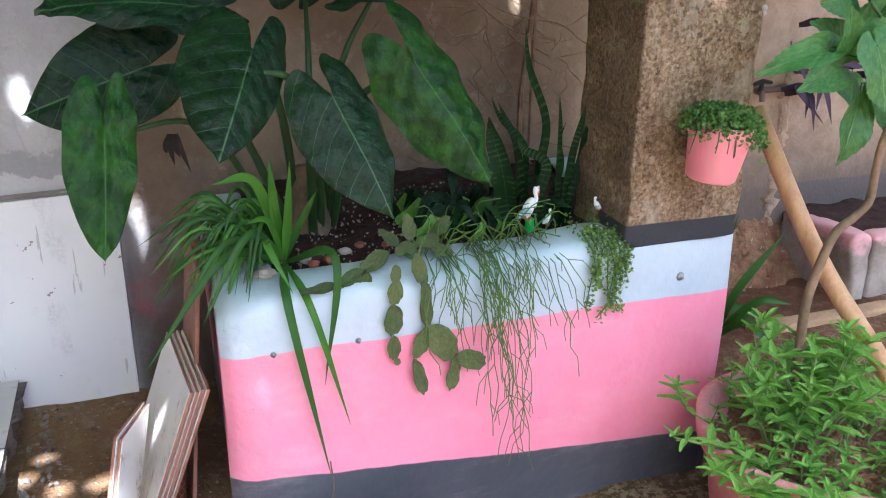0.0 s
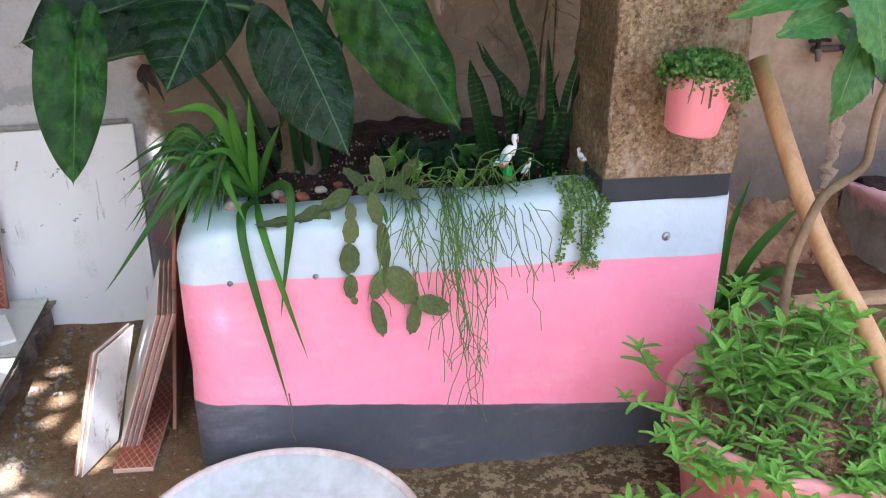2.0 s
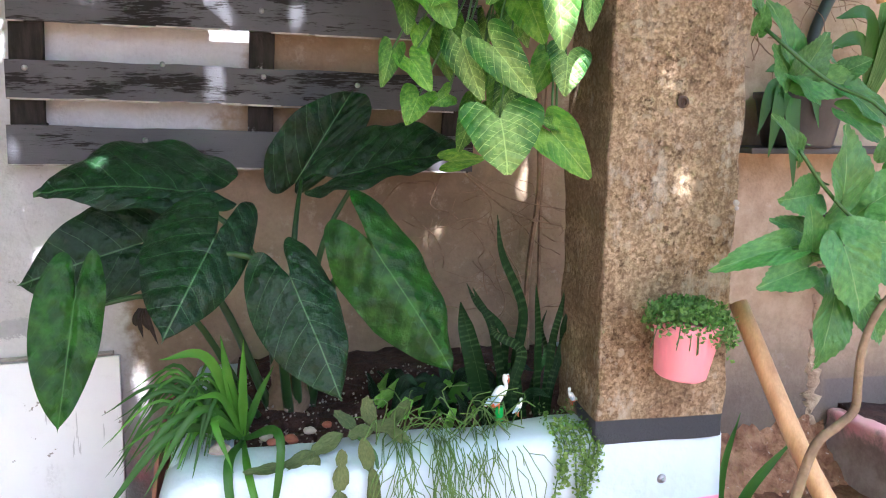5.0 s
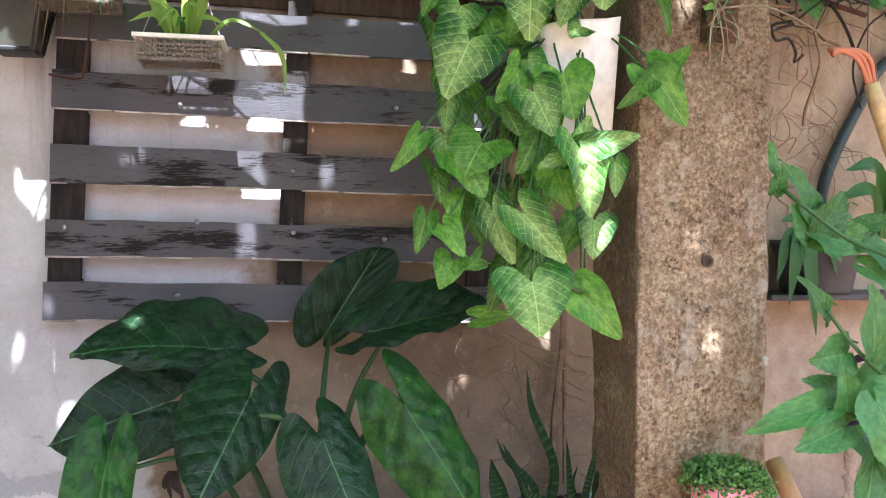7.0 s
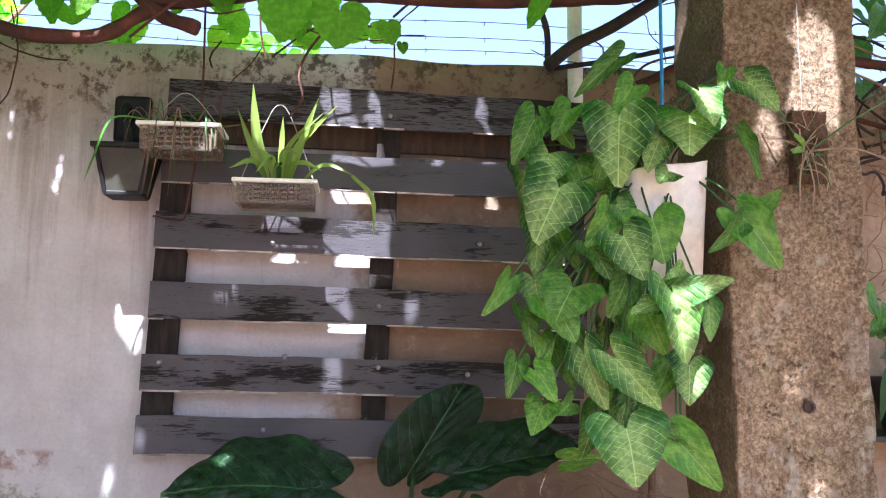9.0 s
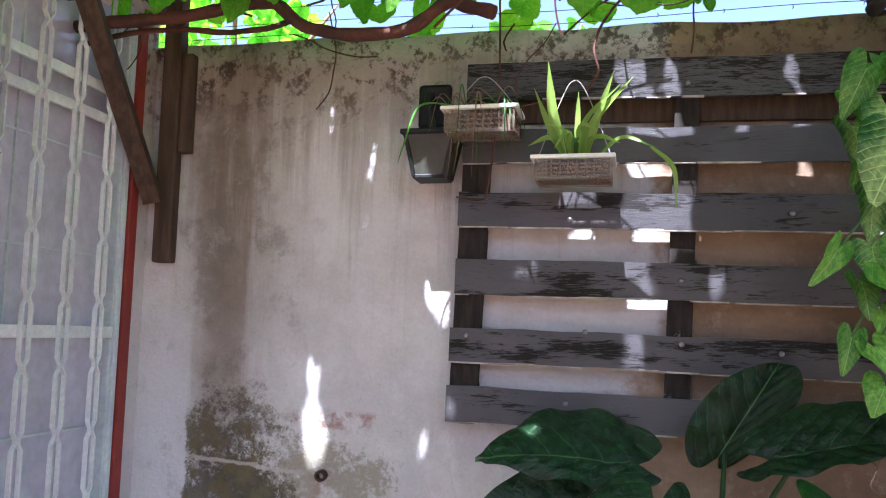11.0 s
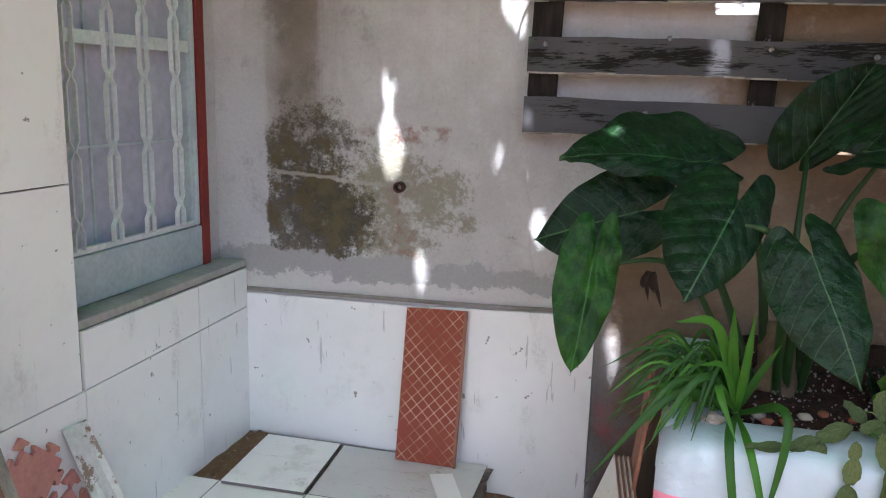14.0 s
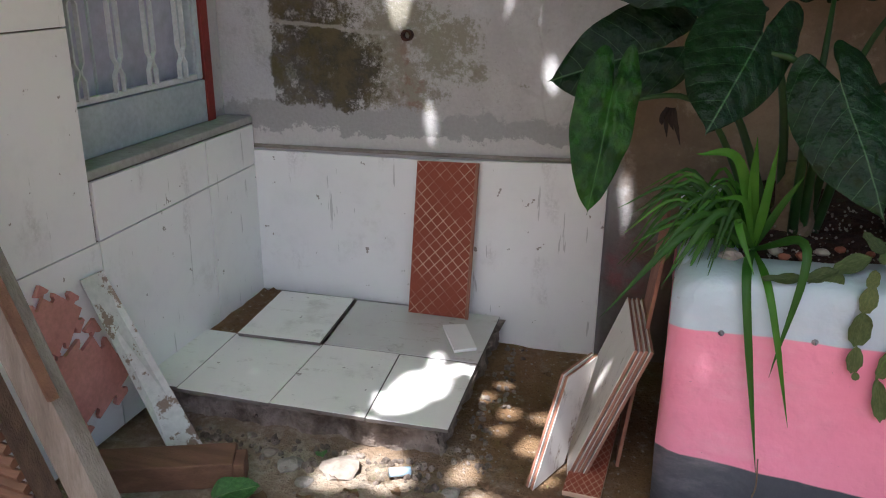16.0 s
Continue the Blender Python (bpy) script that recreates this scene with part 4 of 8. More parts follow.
planter_body()
bm = bmesh.new()
n = 34
grid = [[bm.verts.new((0.07 + 0.91 * i / n, 1.68 + 0.62 * j / n, 0.435 + 0.03 * j / n + 0.018 * noise.noise((i * 0.35, j * 0.35, 1)) + 0.008 * noise.noise((i * 1.3, j * 1.3, 4)))) for i in range(n + 1)] for j in range(n + 1)]
for a, b in zip(grid, grid[1:]):
    for i in range(n):
        bm.faces.new((a[i], a[i + 1], b[i + 1], b[i]))
part("soil", bm, POT_SOIL, planter, "dark crumbly planting mix with pale chips", True)


def screw(x, y, z, r=0.008):
    bm = bmesh.new()
    turned(bm, [(r * 1.3, 0.0), (r * 1.3, 0.003), (r, 0.006), (r * 0.5, 0.008), (r * 0.4, 0.014), (0.001, 0.015)], (0, 0, 0), 10)
    bmesh.ops.transform(bm, matrix=Matrix.Translation((x, y, z)) @ Euler((radians(90), 0, 0)).to_matrix().to_4x4(), verts=bm.verts)
    part("wall_plug", bm, STEEL_BOLT, planter, "grey screw plug in the paint")


for x, z, r in ((0.052, 0.343, 0.005), (0.218, 0.346, 0.005), (0.778, 0.342, 0.005), (0.951, 0.386, 0.008)):
    screw(x, 1.556, z, r)

column = thing("concrete_column", (0.94, 1.67, 0.48), "rough weathered brown concrete column with pebbles showing", "column")
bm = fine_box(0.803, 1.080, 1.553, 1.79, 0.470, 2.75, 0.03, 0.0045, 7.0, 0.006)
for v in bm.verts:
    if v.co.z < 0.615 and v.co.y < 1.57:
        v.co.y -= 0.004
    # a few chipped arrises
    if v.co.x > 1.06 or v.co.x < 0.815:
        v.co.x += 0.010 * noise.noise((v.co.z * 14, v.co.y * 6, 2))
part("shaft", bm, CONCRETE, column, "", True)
bm = bmesh.new()
turned(bm, [(0.012, 0.0), (0.012, 0.004), (0.007, 0.005), (0.006, 0.001), (0.001, 0.0)], (0, 0, 0), 12)
bmesh.ops.transform(bm, matrix=Matrix.Translation((0.947, 1.5515, 1.153)) @ Euler((radians(90), 0, 0)).to_matrix().to_4x4(), verts=bm.verts)
part("plug_hole", bm, OLD_WOOD, column, "dark plug in the concrete")

for cx, cz, cr in ((1.074, 0.958, 0.007), (1.076, 0.947, 0.005)):
    bm = bmesh.new()
    made = bmesh.ops.create_icosphere(bm, subdivisions=2, radius=cr)["verts"]
    for v in made:
        v.co *= 1 + 0.5 * noise.noise(v.co * 90)
        v.co.y *= 0.4
    bmesh.ops.translate(bm, vec=(cx, 1.552, cz), verts=made)
    part("pale_chip", bm, PALE_CHIP, column, "fresh pale chip on the arris")

# ---- pallet on the wall ----
pallet = thing("wooden_pallet", (0.14, 2.26, 0.97), "wooden pallet in worn grey paint hung on the wall", "pallet")
TILT = Matrix.Translation((0.14, 2.22, 1.46)) @ Matrix.Rotation(radians(1.1), 4, "Y") @ Matrix.Translation((-0.14, -2.22, -1.46))
for lo, hi, j in ((1.850, 1.953, 0), (1.676, 1.769, 1), (1.501, 1.595, 2), (1.320, 1.414, 3), (1.140, 1.230, 4), (0.982, 1.075, 5)):
    bm = bmesh.new()
    off = (0.012, 0.007, 0.001, 0.0, -0.008, -0.011)[j]
    box(bm, -0.432 + off, 0.714 + off, 2.220, 2.239, lo, hi)
    for i in range(1, 24):
        bmesh.ops.bisect_plane(bm, geom=bm.verts[:] + bm.edges[:] + bm.faces[:], plane_co=(-0.432 + 1.146 * i / 24, 0, 0), plane_no=(1, 0, 0))
    for v in bm.verts:
        v.co.z += 0.0035 * noise.noise((v.co.x * 5, j * 7.0, v.co.z * 3)) + 0.002 * noise.noise((v.co.x * 31, j * 7.0, 1))
        v.co.y += 0.002 * noise.noise((v.co.x * 4, j * 3.0, 9))
    bmesh.ops.transform(bm, matrix=TILT, verts=bm.verts)
    slat = part("slat", bm, PALLET, pallet)
    rw = random.Random(j + 40)
    xx = -0.43 + off
    while xx < 0.69:
        w = rw.uniform(0.03, 0.20)
        if rw.random() < 0.72:
            s0 = 0.0035 * noise.noise((xx * 5, j * 7.0, lo * 3))
            bm = bmesh.new()
            box(bm, xx, min(xx + w, 0.71), 2.2175, 2.226, lo - 0.0035 + s0, lo + rw.uniform(-0.001, 0.0015) + s0, 0, TILT)
            part("worn_edge", bm, PALE_CHIP, slat, "pale worn lower edge")
        xx += w + rw.uniform(0.0, 0.03)
LEAN = Matrix.Translation((0.14, 2.22, 1.46)) @ Matrix.Rotation(radians(2.3), 4, "Y") @ Matrix.Translation((-0.14, -2.22, -1.46))
for lo, hi in ((-0.431, -0.354), (0.126, 0.189), (0.630, 0.708)):
    bm = bmesh.new()
    box(bm, lo, hi, 2.2395, 2.260, 0.990, 1.945, 0.002, LEAN)
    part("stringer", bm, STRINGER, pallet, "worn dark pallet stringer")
    for zz in (1.03, 1.45, 1.88):
        bm = bmesh.new()
        box(bm, lo + 0.005, hi - 0.005, 2.2605, 2.299, zz - 0.04, zz + 0.04, 0.002, LEAN)
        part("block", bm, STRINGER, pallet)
bm = bmesh.new()
box(bm, -0.34, 0.62, 2.285, 2.298, 1.80, 1.872, 0.002, TILT)
part("back_board", bm, OLD_WOOD, pallet)
for x, z in ((-0.128, 1.529), (0.419, 1.539), (0.152, 1.370), (-0.087, 1.235), (0.153, 1.210), (0.388, 1.193), (-0.135, 1.051), (0.173, 1.883), (-0.40, 1.22), (0.66, 1.53)):
    bm = bmesh.new()
    turned(bm, [(0.007, 0.0), (0.007, 0.003), (0.004, 0.006), (0.001, 0.007)], (0, 0, 0), 10)
    bmesh.ops.transform(bm, matrix=Matrix.Translation((x, 2.2205, z)) @ Euler((radians(90), 0, 0)).to_matrix().to_4x4(), verts=bm.verts)
    part("nail", bm, STEEL_BOLT, pallet, "pale nail head")

# ---- tiled step and wall tiles ----
slab = fine_box(-1.345, -0.512, 1.618, 2.299, -0.2, -0.018, 0.022, 0.007, 14.0)
for v in slab.verts:
    if v.co.y < 1.64 and v.co.z < -0.018:
        v.co.y += 0.034 + 0.030 * noise.noise((v.co.x * 12, v.co.z * 14, 0)) + 0.016 * noise.noise((v.co.x * 45, v.co.z * 60, 4))
    if v.co.x > -0.53 and v.co.z < -0.02:
        v.co.x -= 0.024 + 0.02 * noise.noise((v.co.y * 12, v.co.z * 14, 5)) + 0.012 * noise.noise((v.co.y * 45, v.co.z * 60, 9))
slab = setting("floor_slab", slab, DIRTY, "crumbling cement slab under loose white tiles", "slab", True)


def tile_piece(name, corners, thick, material, parent, lift=0.0, tag="", edge=None):
    """A flat tile from four corners (in order round it), with thickness below them."""
    c = [Vector(p) for p in corners]
    nrm = (c[1] - c[0]).cross(c[3] - c[0]).normalized()
    bm = bmesh.new()
    uv = bm.loops.layers.uv.new("UVMap")
    up = [bm.verts.new(p + nrm * lift) for p in c]
    mid = sum(c, Vector()) / 4
    rim = [bm.verts.new(p + (mid - p).normalized() * -0.001 + nrm * (lift - 0.0015)) for p in c]
    low = [bm.verts.new(p + nrm * (lift - thick)) for p in c]
    f = bm.faces.new(up)
    for lp, q in zip(f.loops, ((0, 0), (1, 0), (1, 1), (0, 1))):
        lp[uv].uv = q
    for a, b in ((up, rim), (rim, low)):
        for i in range(4):
            g = bm.faces.new((a[i], b[i], b[(i + 1) % 4], a[(i + 1) % 4]))
            if edge and a is rim:
                g.material_index = 1
    g = bm.faces.new(low[::-1])
    me = bpy.data.meshes.new(name)
    bm.to_mesh(me)
    bm.free()
    me.materials.append(material)
    if edge:
        me.materials.append(edge)
        for p in me.polygons:
            if p.index == len(me.polygons) - 1:
                p.material_index = 1
    return tagged(hang(new(name, me), parent), tag)


# floor tiles: a front row, then one raised tile and one long grey tile behind
for corners, lift, mat in (
    (((-1.321, 1.610), (-1.214, 1.612), (-1.230, 1.935), (-1.337, 1.935)), 0.0, FLOOR_TILE),
    (((-1.210, 1.606), (-0.957, 1.604), (-0.962, 1.936), (-1.226, 1.933)), 0.0, FLOOR_TILE),
    (((-0.953, 1.604), (-0.708, 1.606), (-0.737, 1.940), (-0.958, 1.936)), 0.001, FLOOR_TILE),
    (((-0.704, 1.606), (-0.506, 1.612), (-0.519, 1.942), (-0.733, 1.940)), 0.0, FLOOR_TILE),
    (((-1.212, 1.918), (-0.964, 1.926), (-0.990, 2.246), (-1.236, 2.240)), 0.012, FLOOR_TILE),
    (((-0.958, 1.944), (-0.519, 1.950), (-0.528, 2.268), (-0.985, 2.262)), 0.0, GREY_TILE),
):
    tile_piece("tile", [(x, y, 0) for x, y in corners], 0.011, mat, slab, lift, "long dusty grey floor tile" if mat is GREY_TILE else "", GROUT)

# house-wall tiles at x = -1.335, in courses
X = -1.335


def wall_tile(y0, y1, z0, z1):
    def up(y, z):
        return z + (0.022 * (y - 1.54) if y > 1.54 and 0.39 < z < 0.40 else 0.0)
    tile_piece("tile", [(X, y1 - 0.002, up(y1, z0) + 0.002), (X, y0 + 0.002, up(y0, z0) + 0.002), (X, y0 + 0.002, up(y0, z1) - 0.002), (X, y1 - 0.002, up(y1, z1) - 0.002)], 0.010, TILE, wall_house)


for y0, y1 in ((2.016, 2.288), (1.540, 2.016), (1.064, 1.540), (0.588, 1.064), (0.112, 0.588)):
    wall_tile(y0, y1, -0.088, 0.396)
for y0, y1 in ((2.016, 2.288), (1.540, 2.016)):
    wall_tile(y0, y1, 0.396, 0.538)
for y0, y1 in ((1.064, 1.531), (0.588, 1.064), (0.112, 0.588)):
    for z0, z1 in ((0.396, 0.877), (0.877, 1.370), (1.370, 1.860), (1.860, 2.350)):
        wall_tile(y0, y1, z0, z1)
bm = bmesh.new()
box(bm, -1.346, -1.3365, 0.11, 1.530, -0.088, 2.35)
box(bm, -1.346, -1.3365, 1.530, 2.288, -0.088, 0.538)
part("grout", bm, GROUT, wall_house, "dark grout behind the tiles")

# loose earth where a tile is missing
bm = bmesh.new()
n = 10
grid = [[bm.verts.new((-1.334 + 0.115 * i / n, 1.93 + 0.352 * j / n, -0.006 + 0.012 * noise.noise((i * 0.6, j * 0.6, 2)) - 0.012 * (i == 0 or i == n))) for i in range(n + 1)] for j in range(n + 1)]
for a, b in zip(grid, grid[1:]):
    for i in range(n):
        bm.faces.new((a[i], a[i + 1], b[i + 1], b[i]))
part("loose_earth", bm, EARTH, slab, "brown earth where a tile is missing", True)

# white tiles along the foot of the back wall
tile_piece("tile", [(-1.333, 2.286, -0.005), (-0.728, 2.286, -0.005), (-0.728, 2.286, 0.462), (-1.333, 2.286, 0.458)], 0.012, TILE, wall_back)
tile_piece("tile", [(-0.724, 2.284, -0.100), (-0.242, 2.282, -0.100), (-0.236, 2.282, 0.485), (-0.724, 2.284, 0.466)], 0.012, TILE, wall_back)
bm = bmesh.new()
tube(bm, bend([(-1.335, 2.295, 0.470), (-1.0, 2.293, 0.476), (-0.6, 2.293, 0.482), (-0.25, 2.293, 0.492)], 6), 0.007, 6)
part("mortar_bead", bm, CEMENT, wall_back)

# a rough vertical mortar seam beside the raised bed
bm = bmesh.new()
line = [Vector((1.835 + 0.018 * noise.noise((i * 0.8, 3, 0)), 2.311, 0.16 + 0.014 * i)) for i in range(38)]
tube(bm, line, [0.018 + 0.014 * noise.noise((i * 1.3, 0, 5)) for i in range(38)], 10)
for v in bm.verts:
    v.co += noise.noise_vector(v.co * 45) * 0.009 + noise.noise_vector(v.co * 120) * 0.005
    v.co.x = 1.835 + (v.co.x - 1.835) * 1.5
part("mortar_seam", bm, SANDY_MORTAR, wall_back, "crumbling vertical mortar seam", True)

# crumbling earth at the wall's foot
bm = bmesh.new()
nx, ny = 64, 26
grid = []
for j in range(ny + 1):
    row = []
    for i in range(nx + 1):
        x, s = 1.10 + 0.78 * i / nx, j / ny
        y = 2.296 - 0.26 * s
        z = 0.175 - 0.235 * s ** 0.7 + 0.03 * noise.noise((x * 6, 1, 0)) + 0.05 * noise.noise((x * 11, y * 11, 7)) * (1 - 0.6 * s) + 0.022 * noise.noise((x * 31, y * 31, 2)) + 0.012 * noise.noise((x * 70, y * 70, 5))
        row.append(bm.verts.new((x + 0.010 * noise.noise((x * 40, y * 40, 9)), y + (0.012 * noise.noise((x * 33, z * 33, 4)) if j else 0.0), z)))
    grid.append(row)
for p, q in zip(grid, grid[1:]):
    for i in range(nx):
        bm.faces.new((p[i], q[i], q[i + 1], p[i + 1]))
setting("earth_bank", bm, BANK, "crumbling red-brown earth and mortar at the wall's foot", "earth", True)

# iron pipe stub in the wall
pipe = thing("pipe_stub", (-0.82, 2.30, 0.817), "short rusty iron pipe stub in the wall", "pipe")
bm = bmesh.new()
turned(bm, [(0.016, -0.02), (0.016, 0.02), (0.010, 0.02), (0.010, -0.01), (0.001, -0.01)], (0, 0, 0), 16)
bmesh.ops.transform(bm, matrix=Matrix.Translation((-0.82, 2.295, 0.817)) @ Euler((radians(90), 0, 0)).to_matrix().to_4x4(), verts=bm.verts)
part("pipe", bm, VINE_WOOD, pipe)


# ---- leaf kinds ----
HEART = ((0, 1.03), (2.2, 0.95), (5.5, 0.905), (12.6, 0.85), (22.5, 0.758), (36, 0.622), (53, 0.503), (76, 0.412), (105, 0.385), (130, 0.392), (149, 0.396), (161, 0.375), (168, 0.25), (172, 0.10), (180, 0.04))
ARROW = ((0, 1), (4.4, 0.90), (12.8, 0.769), (27.8, 0.622), (53, 0.50), (84, 0.463), (108, 0.484), (127, 0.50), (142, 0.456), (153, 0.335), (161, 0.158), (169, 0.051), (180, 0.03))
ROUND = ((0, 1), (5, 0.88), (12, 0.79), (25, 0.70), (45, 0.61), (70, 0.54), (100, 0.48), (130, 0.42), (150, 0.36), (168, 0.22), (180, 0.10))
OVATE = ((0, 1.03), (3, 0.95), (8, 0.90), (16, 0.84), (26, 0.77), (38, 0.69), (52, 0.61), (70, 0.54), (90, 0.48), (115, 0.41), (140, 0.35), (160, 0.28), (172, 0.17), (180, 0.06))
LANCE = ((0, 1), (5, 0.75), (12, 0.5), (25, 0.30), (50, 0.17), (90, 0.12), (140, 0.10), (180, 0.10))
PAD = ((0, 1), (12, 0.97), (25, 0.88), (40, 0.74), (55, 0.55), (70, 0.33), (82, 0.15), (95, 0.06), (180, 0.04))
seedling_leaf = blade("seedling blade", HEART, ALOCASIA, 4, 0.20, 0.14, 0.06, 0.0, 40, 0, 0.011)
syn_var = [blade("arrowhead blade", ARROW, SYNGONIUM, 6, 0.28, 0.24, 0.05, 0.0, 60, i) for i in range(3)]
syn_plain = [blade("arrowhead blade", ARROW, SYNGONIUM_PLAIN, 6, 0.28, 0.24, 0.05, 0.0, 60, 5 + i) for i in range(2)]
mul = [blade("mulberry blade", OVATE, MULBERRY, 6, 0.20, 0.22, 0.05, 0.022, 88, i, 0.010) for i in range(3)]
herb = [blade("herb blade", LANCE, HERB, 3, 0.25, 0.25, 0.03, 0.0, 20, i) for i in range(3)]
pad = [blade("cactus pad", PAD, CACTUS, 3, 0.05, 0.06, 0.05, 0.03, 36, i) for i in range(2)]
vine_leaf = [blade("vine blade", ROUND, CANOPY, 3, 0.15, 0.12, 0.05, 0.025, 40, i) for i in range(2)]
TO_EYE = Vector((0, -1, 0.25))

# ---- alocasia in the planter ----
alocasia = thing("alocasia_plant", (0.20, 1.93, 0.44), "large dark green elephant-ear plant growing in the planter", "plant")


# half of a blade: along the midrib (joint 0, tip 1) and out from it
LOBED = ((1.03, 0.0), (0.985, 0.022), (0.94, 0.085), (0.84, 0.20), (0.68, 0.325), (0.50, 0.425), (0.30, 0.485), (0.10, 0.50), (-0.08, 0.488), (-0.24, 0.445), (-0.38, 0.375), (-0.48, 0.29), (-0.525, 0.205), (-0.50, 0.125), (-0.42, 0.07), (-0.30, 0.03), (-0.20, 0.0))


def alocasia_leaf(material, joint, tip, left, right, root, mid, r=0.009, bow=0.05, lobes=(1.0, 1.0), seed=0):
    """A quilted, lobed blade spanned by its joint, its tip and the edge on either side of the joint, with its stalk."""
    j, x = Vector(joint), Vector(tip) - Vector(joint)
    size = x.length
    sides = [(Vector(w) - j - x * 0.05) / 0.5 for w in (left, right)]
    n = x.cross(sides[1] - sides[0]).normalized()
    if n.y > 0:
        n = -n
    rnd = random.Random(seed)
    ph, off = rnd.uniform(0, 6), Vector((seed * 3.1, seed * 1.7, 0))
    rim = [(float(p.x), float(p.y)) for p in bend([(a, b, 0) for a, b in LOBED], 5)]
    rings = 15
    bm = bmesh.new()
    uv = bm.loops.layers.uv.new("UVMap")
    where = {}
    for h, s in enumerate(sides):
        rows = []
        for a, b in rim:
            b = max(0.0, b)
            if a < 0:
                a *= lobes[h]
            row = []
            for k in range(rings + 1):
                e = k / rings
                u, v = max(0.0, a) + (a - max(0.0, a)) * e, b * e
                d = (u - v * 0.6 - v * v) * 4.6
                lift = 0.027 * abs(math.sin(math.pi * (d + 0.35 * noise.noise((u * 5 + seed, v * 9, h))))) ** 0.7 * min(1.0, v / 0.10) * (1 - e ** 5)
                lift += bow * 4 * u * (1 - u) if u > 0 else -0.22 * u * u
                lift += 0.05 * v * (1 - v * 1.6) + 0.032 * e ** 3 * math.sin(u * 13 + ph + 2.2 * h) + 0.020 * e ** 3 * noise.noise((u * 7, h * 5, seed))
                p = j + x * u + s * v
                lift += 0.030 * noise.noise(p * 24 + off) * min(1.0, v / 0.08) + 0.012 * noise.noise(p * 62 + off)
                vert = bm.verts.new(p + n * lift * size)
                where[vert] = (u, v * (1 if h else -1))
                row.append(vert)
            rows.append(row)
        for a, b in zip(rows, rows[1:]):
            for k in range(rings):
                f = bm.faces.new((a[k], a[k + 1], b[k + 1], b[k]) if h else (a[k], b[k], b[k + 1], a[k + 1]))
                for lp in f.loops:
                    q = where[lp.vert]
                    lp[uv].uv = ((q[0] + 0.7) / 1.7, q[1] + 0.5)
    bmesh.ops.remove_doubles(bm, verts=bm.verts, dist=2e-5)
    part("leaf", bm, material, alocasia, "", True)
    bm = bmesh.new()
    pts = bend([root, mid, j + Vector((0, 0.014, 0))], 7)
    tube(bm, pts, [r * (1.3 - 0.75 * i / (len(pts) - 1)) for i in range(len(pts))], 8)
    part("petiole", bm, DARK_STALK, alocasia, "", True)


alocasia_leaf(ALOCASIA_LIGHT, (-0.199, 1.690, 0.749), (-0.224, 1.630, 0.539), (-0.268, 1.665, 0.754), (-0.145, 1.700, 0.741), (0.13, 1.90, 0.44), (-0.02, 1.78, 0.735), 0.007, 0.03, (0.95, 1.0), 1)
alocasia_leaf(ALOCASIA, (-0.149, 1.930, 0.826), (-0.351, 1.900, 0.759), (-0.168, 1.960, 0.932), (-0.133, 1.890, 0.731), (0.16, 1.93, 0.44), (0.03, 1.93, 0.74), 0.009, 0.04, (1.0, 1.0), 2)
alocasia_leaf(ALOCASIA, (-0.021, 1.900, 0.955), (-0.288, 1.840, 0.956), (-0.056, 2.030, 1.050), (-0.022, 1.860, 0.904), (0.18, 1.95, 0.44), (0.13, 1.93, 0.80), 0.009, 0.06, (0.9, 0.8), 3)
alocasia_leaf(ALOCASIA, (0.054, 1.650, 0.865), (-0.017, 1.530, 0.729), (-0.053, 1.700, 0.906), (0.118, 1.690, 0.823), (0.20, 1.90, 0.44), (0.16, 1.72, 0.80), 0.009, 0.04, (1.1, 1.5), 4)
alocasia_leaf(ALOCASIA, (0.222, 1.630, 0.771), (0.293, 1.560, 0.595), (0.129, 1.630, 0.733), (0.285, 1.675, 0.789), (0.22, 1.92, 0.44), (0.21, 1.80, 0.72), 0.009, 0.04, (1.08, 1.15), 5)
alocasia_leaf(ALOCASIA_LIGHT, (0.386, 1.640, 0.834), (0.517, 1.620, 0.619), (0.301, 1.660, 0.779), (0.452, 1.700, 0.860), (0.25, 1.95, 0.44), (0.30, 1.84, 0.76), 0.009, 0.05, (0.92, 1.15), 6)
alocasia_leaf(ALOCASIA, (0.242, 2.080, 0.983), (0.364, 2.100, 1.174), (0.170, 2.070, 1.052), (0.371, 2.060, 1.052), (0.21, 1.98, 0.44), (0.215, 1.94, 0.80), 0.008, 0.04, (0.7, 0.7), 7)
alocasia_leaf(ALOCASIA, (0.361, 1.860, 0.998), (0.586, 1.830, 1.039), (0.392, 1.930, 1.089), (0.357, 1.800, 0.965), (0.24, 1.98, 0.44), (0.27, 1.90, 0.80), 0.008, 0.05, (1.0, 1.0), 8)
bm = bmesh.new()
tube(bm, bend([(0.19, 1.94, 0.40), (0.20, 1.94, 0.50), (0.19, 1.95, 0.60)], 4), [0.05] * 4 + [0.04] * 3 + [0.025] * 2, 10)
part("stem", bm, BARK, alocasia, "thick brown base of the stalks", True)
# a wilted black leaf on the stalk
for dx, dz in ((0.0, -0.06), (-0.012, -0.035), (0.012, -0.045), (0.028, -0.075)):
    part("withered_leaf", strap([(-0.085 + dx * 0.3, 1.752, 0.735), (-0.09 + dx * 0.6, 1.745, 0.715), (-0.085 + dx, 1.748, 0.735 + dz)], 0.012, BLACK_LEAF, 0.6, 5), None, alocasia, "dry black withered leaf")
leaf_at(syn_plain[0], alocasia, (0.548, 1.80, 1.025), (0.625, 1.79, 1.035), (0, -1, 0.3), 0.05, "young_leaf")


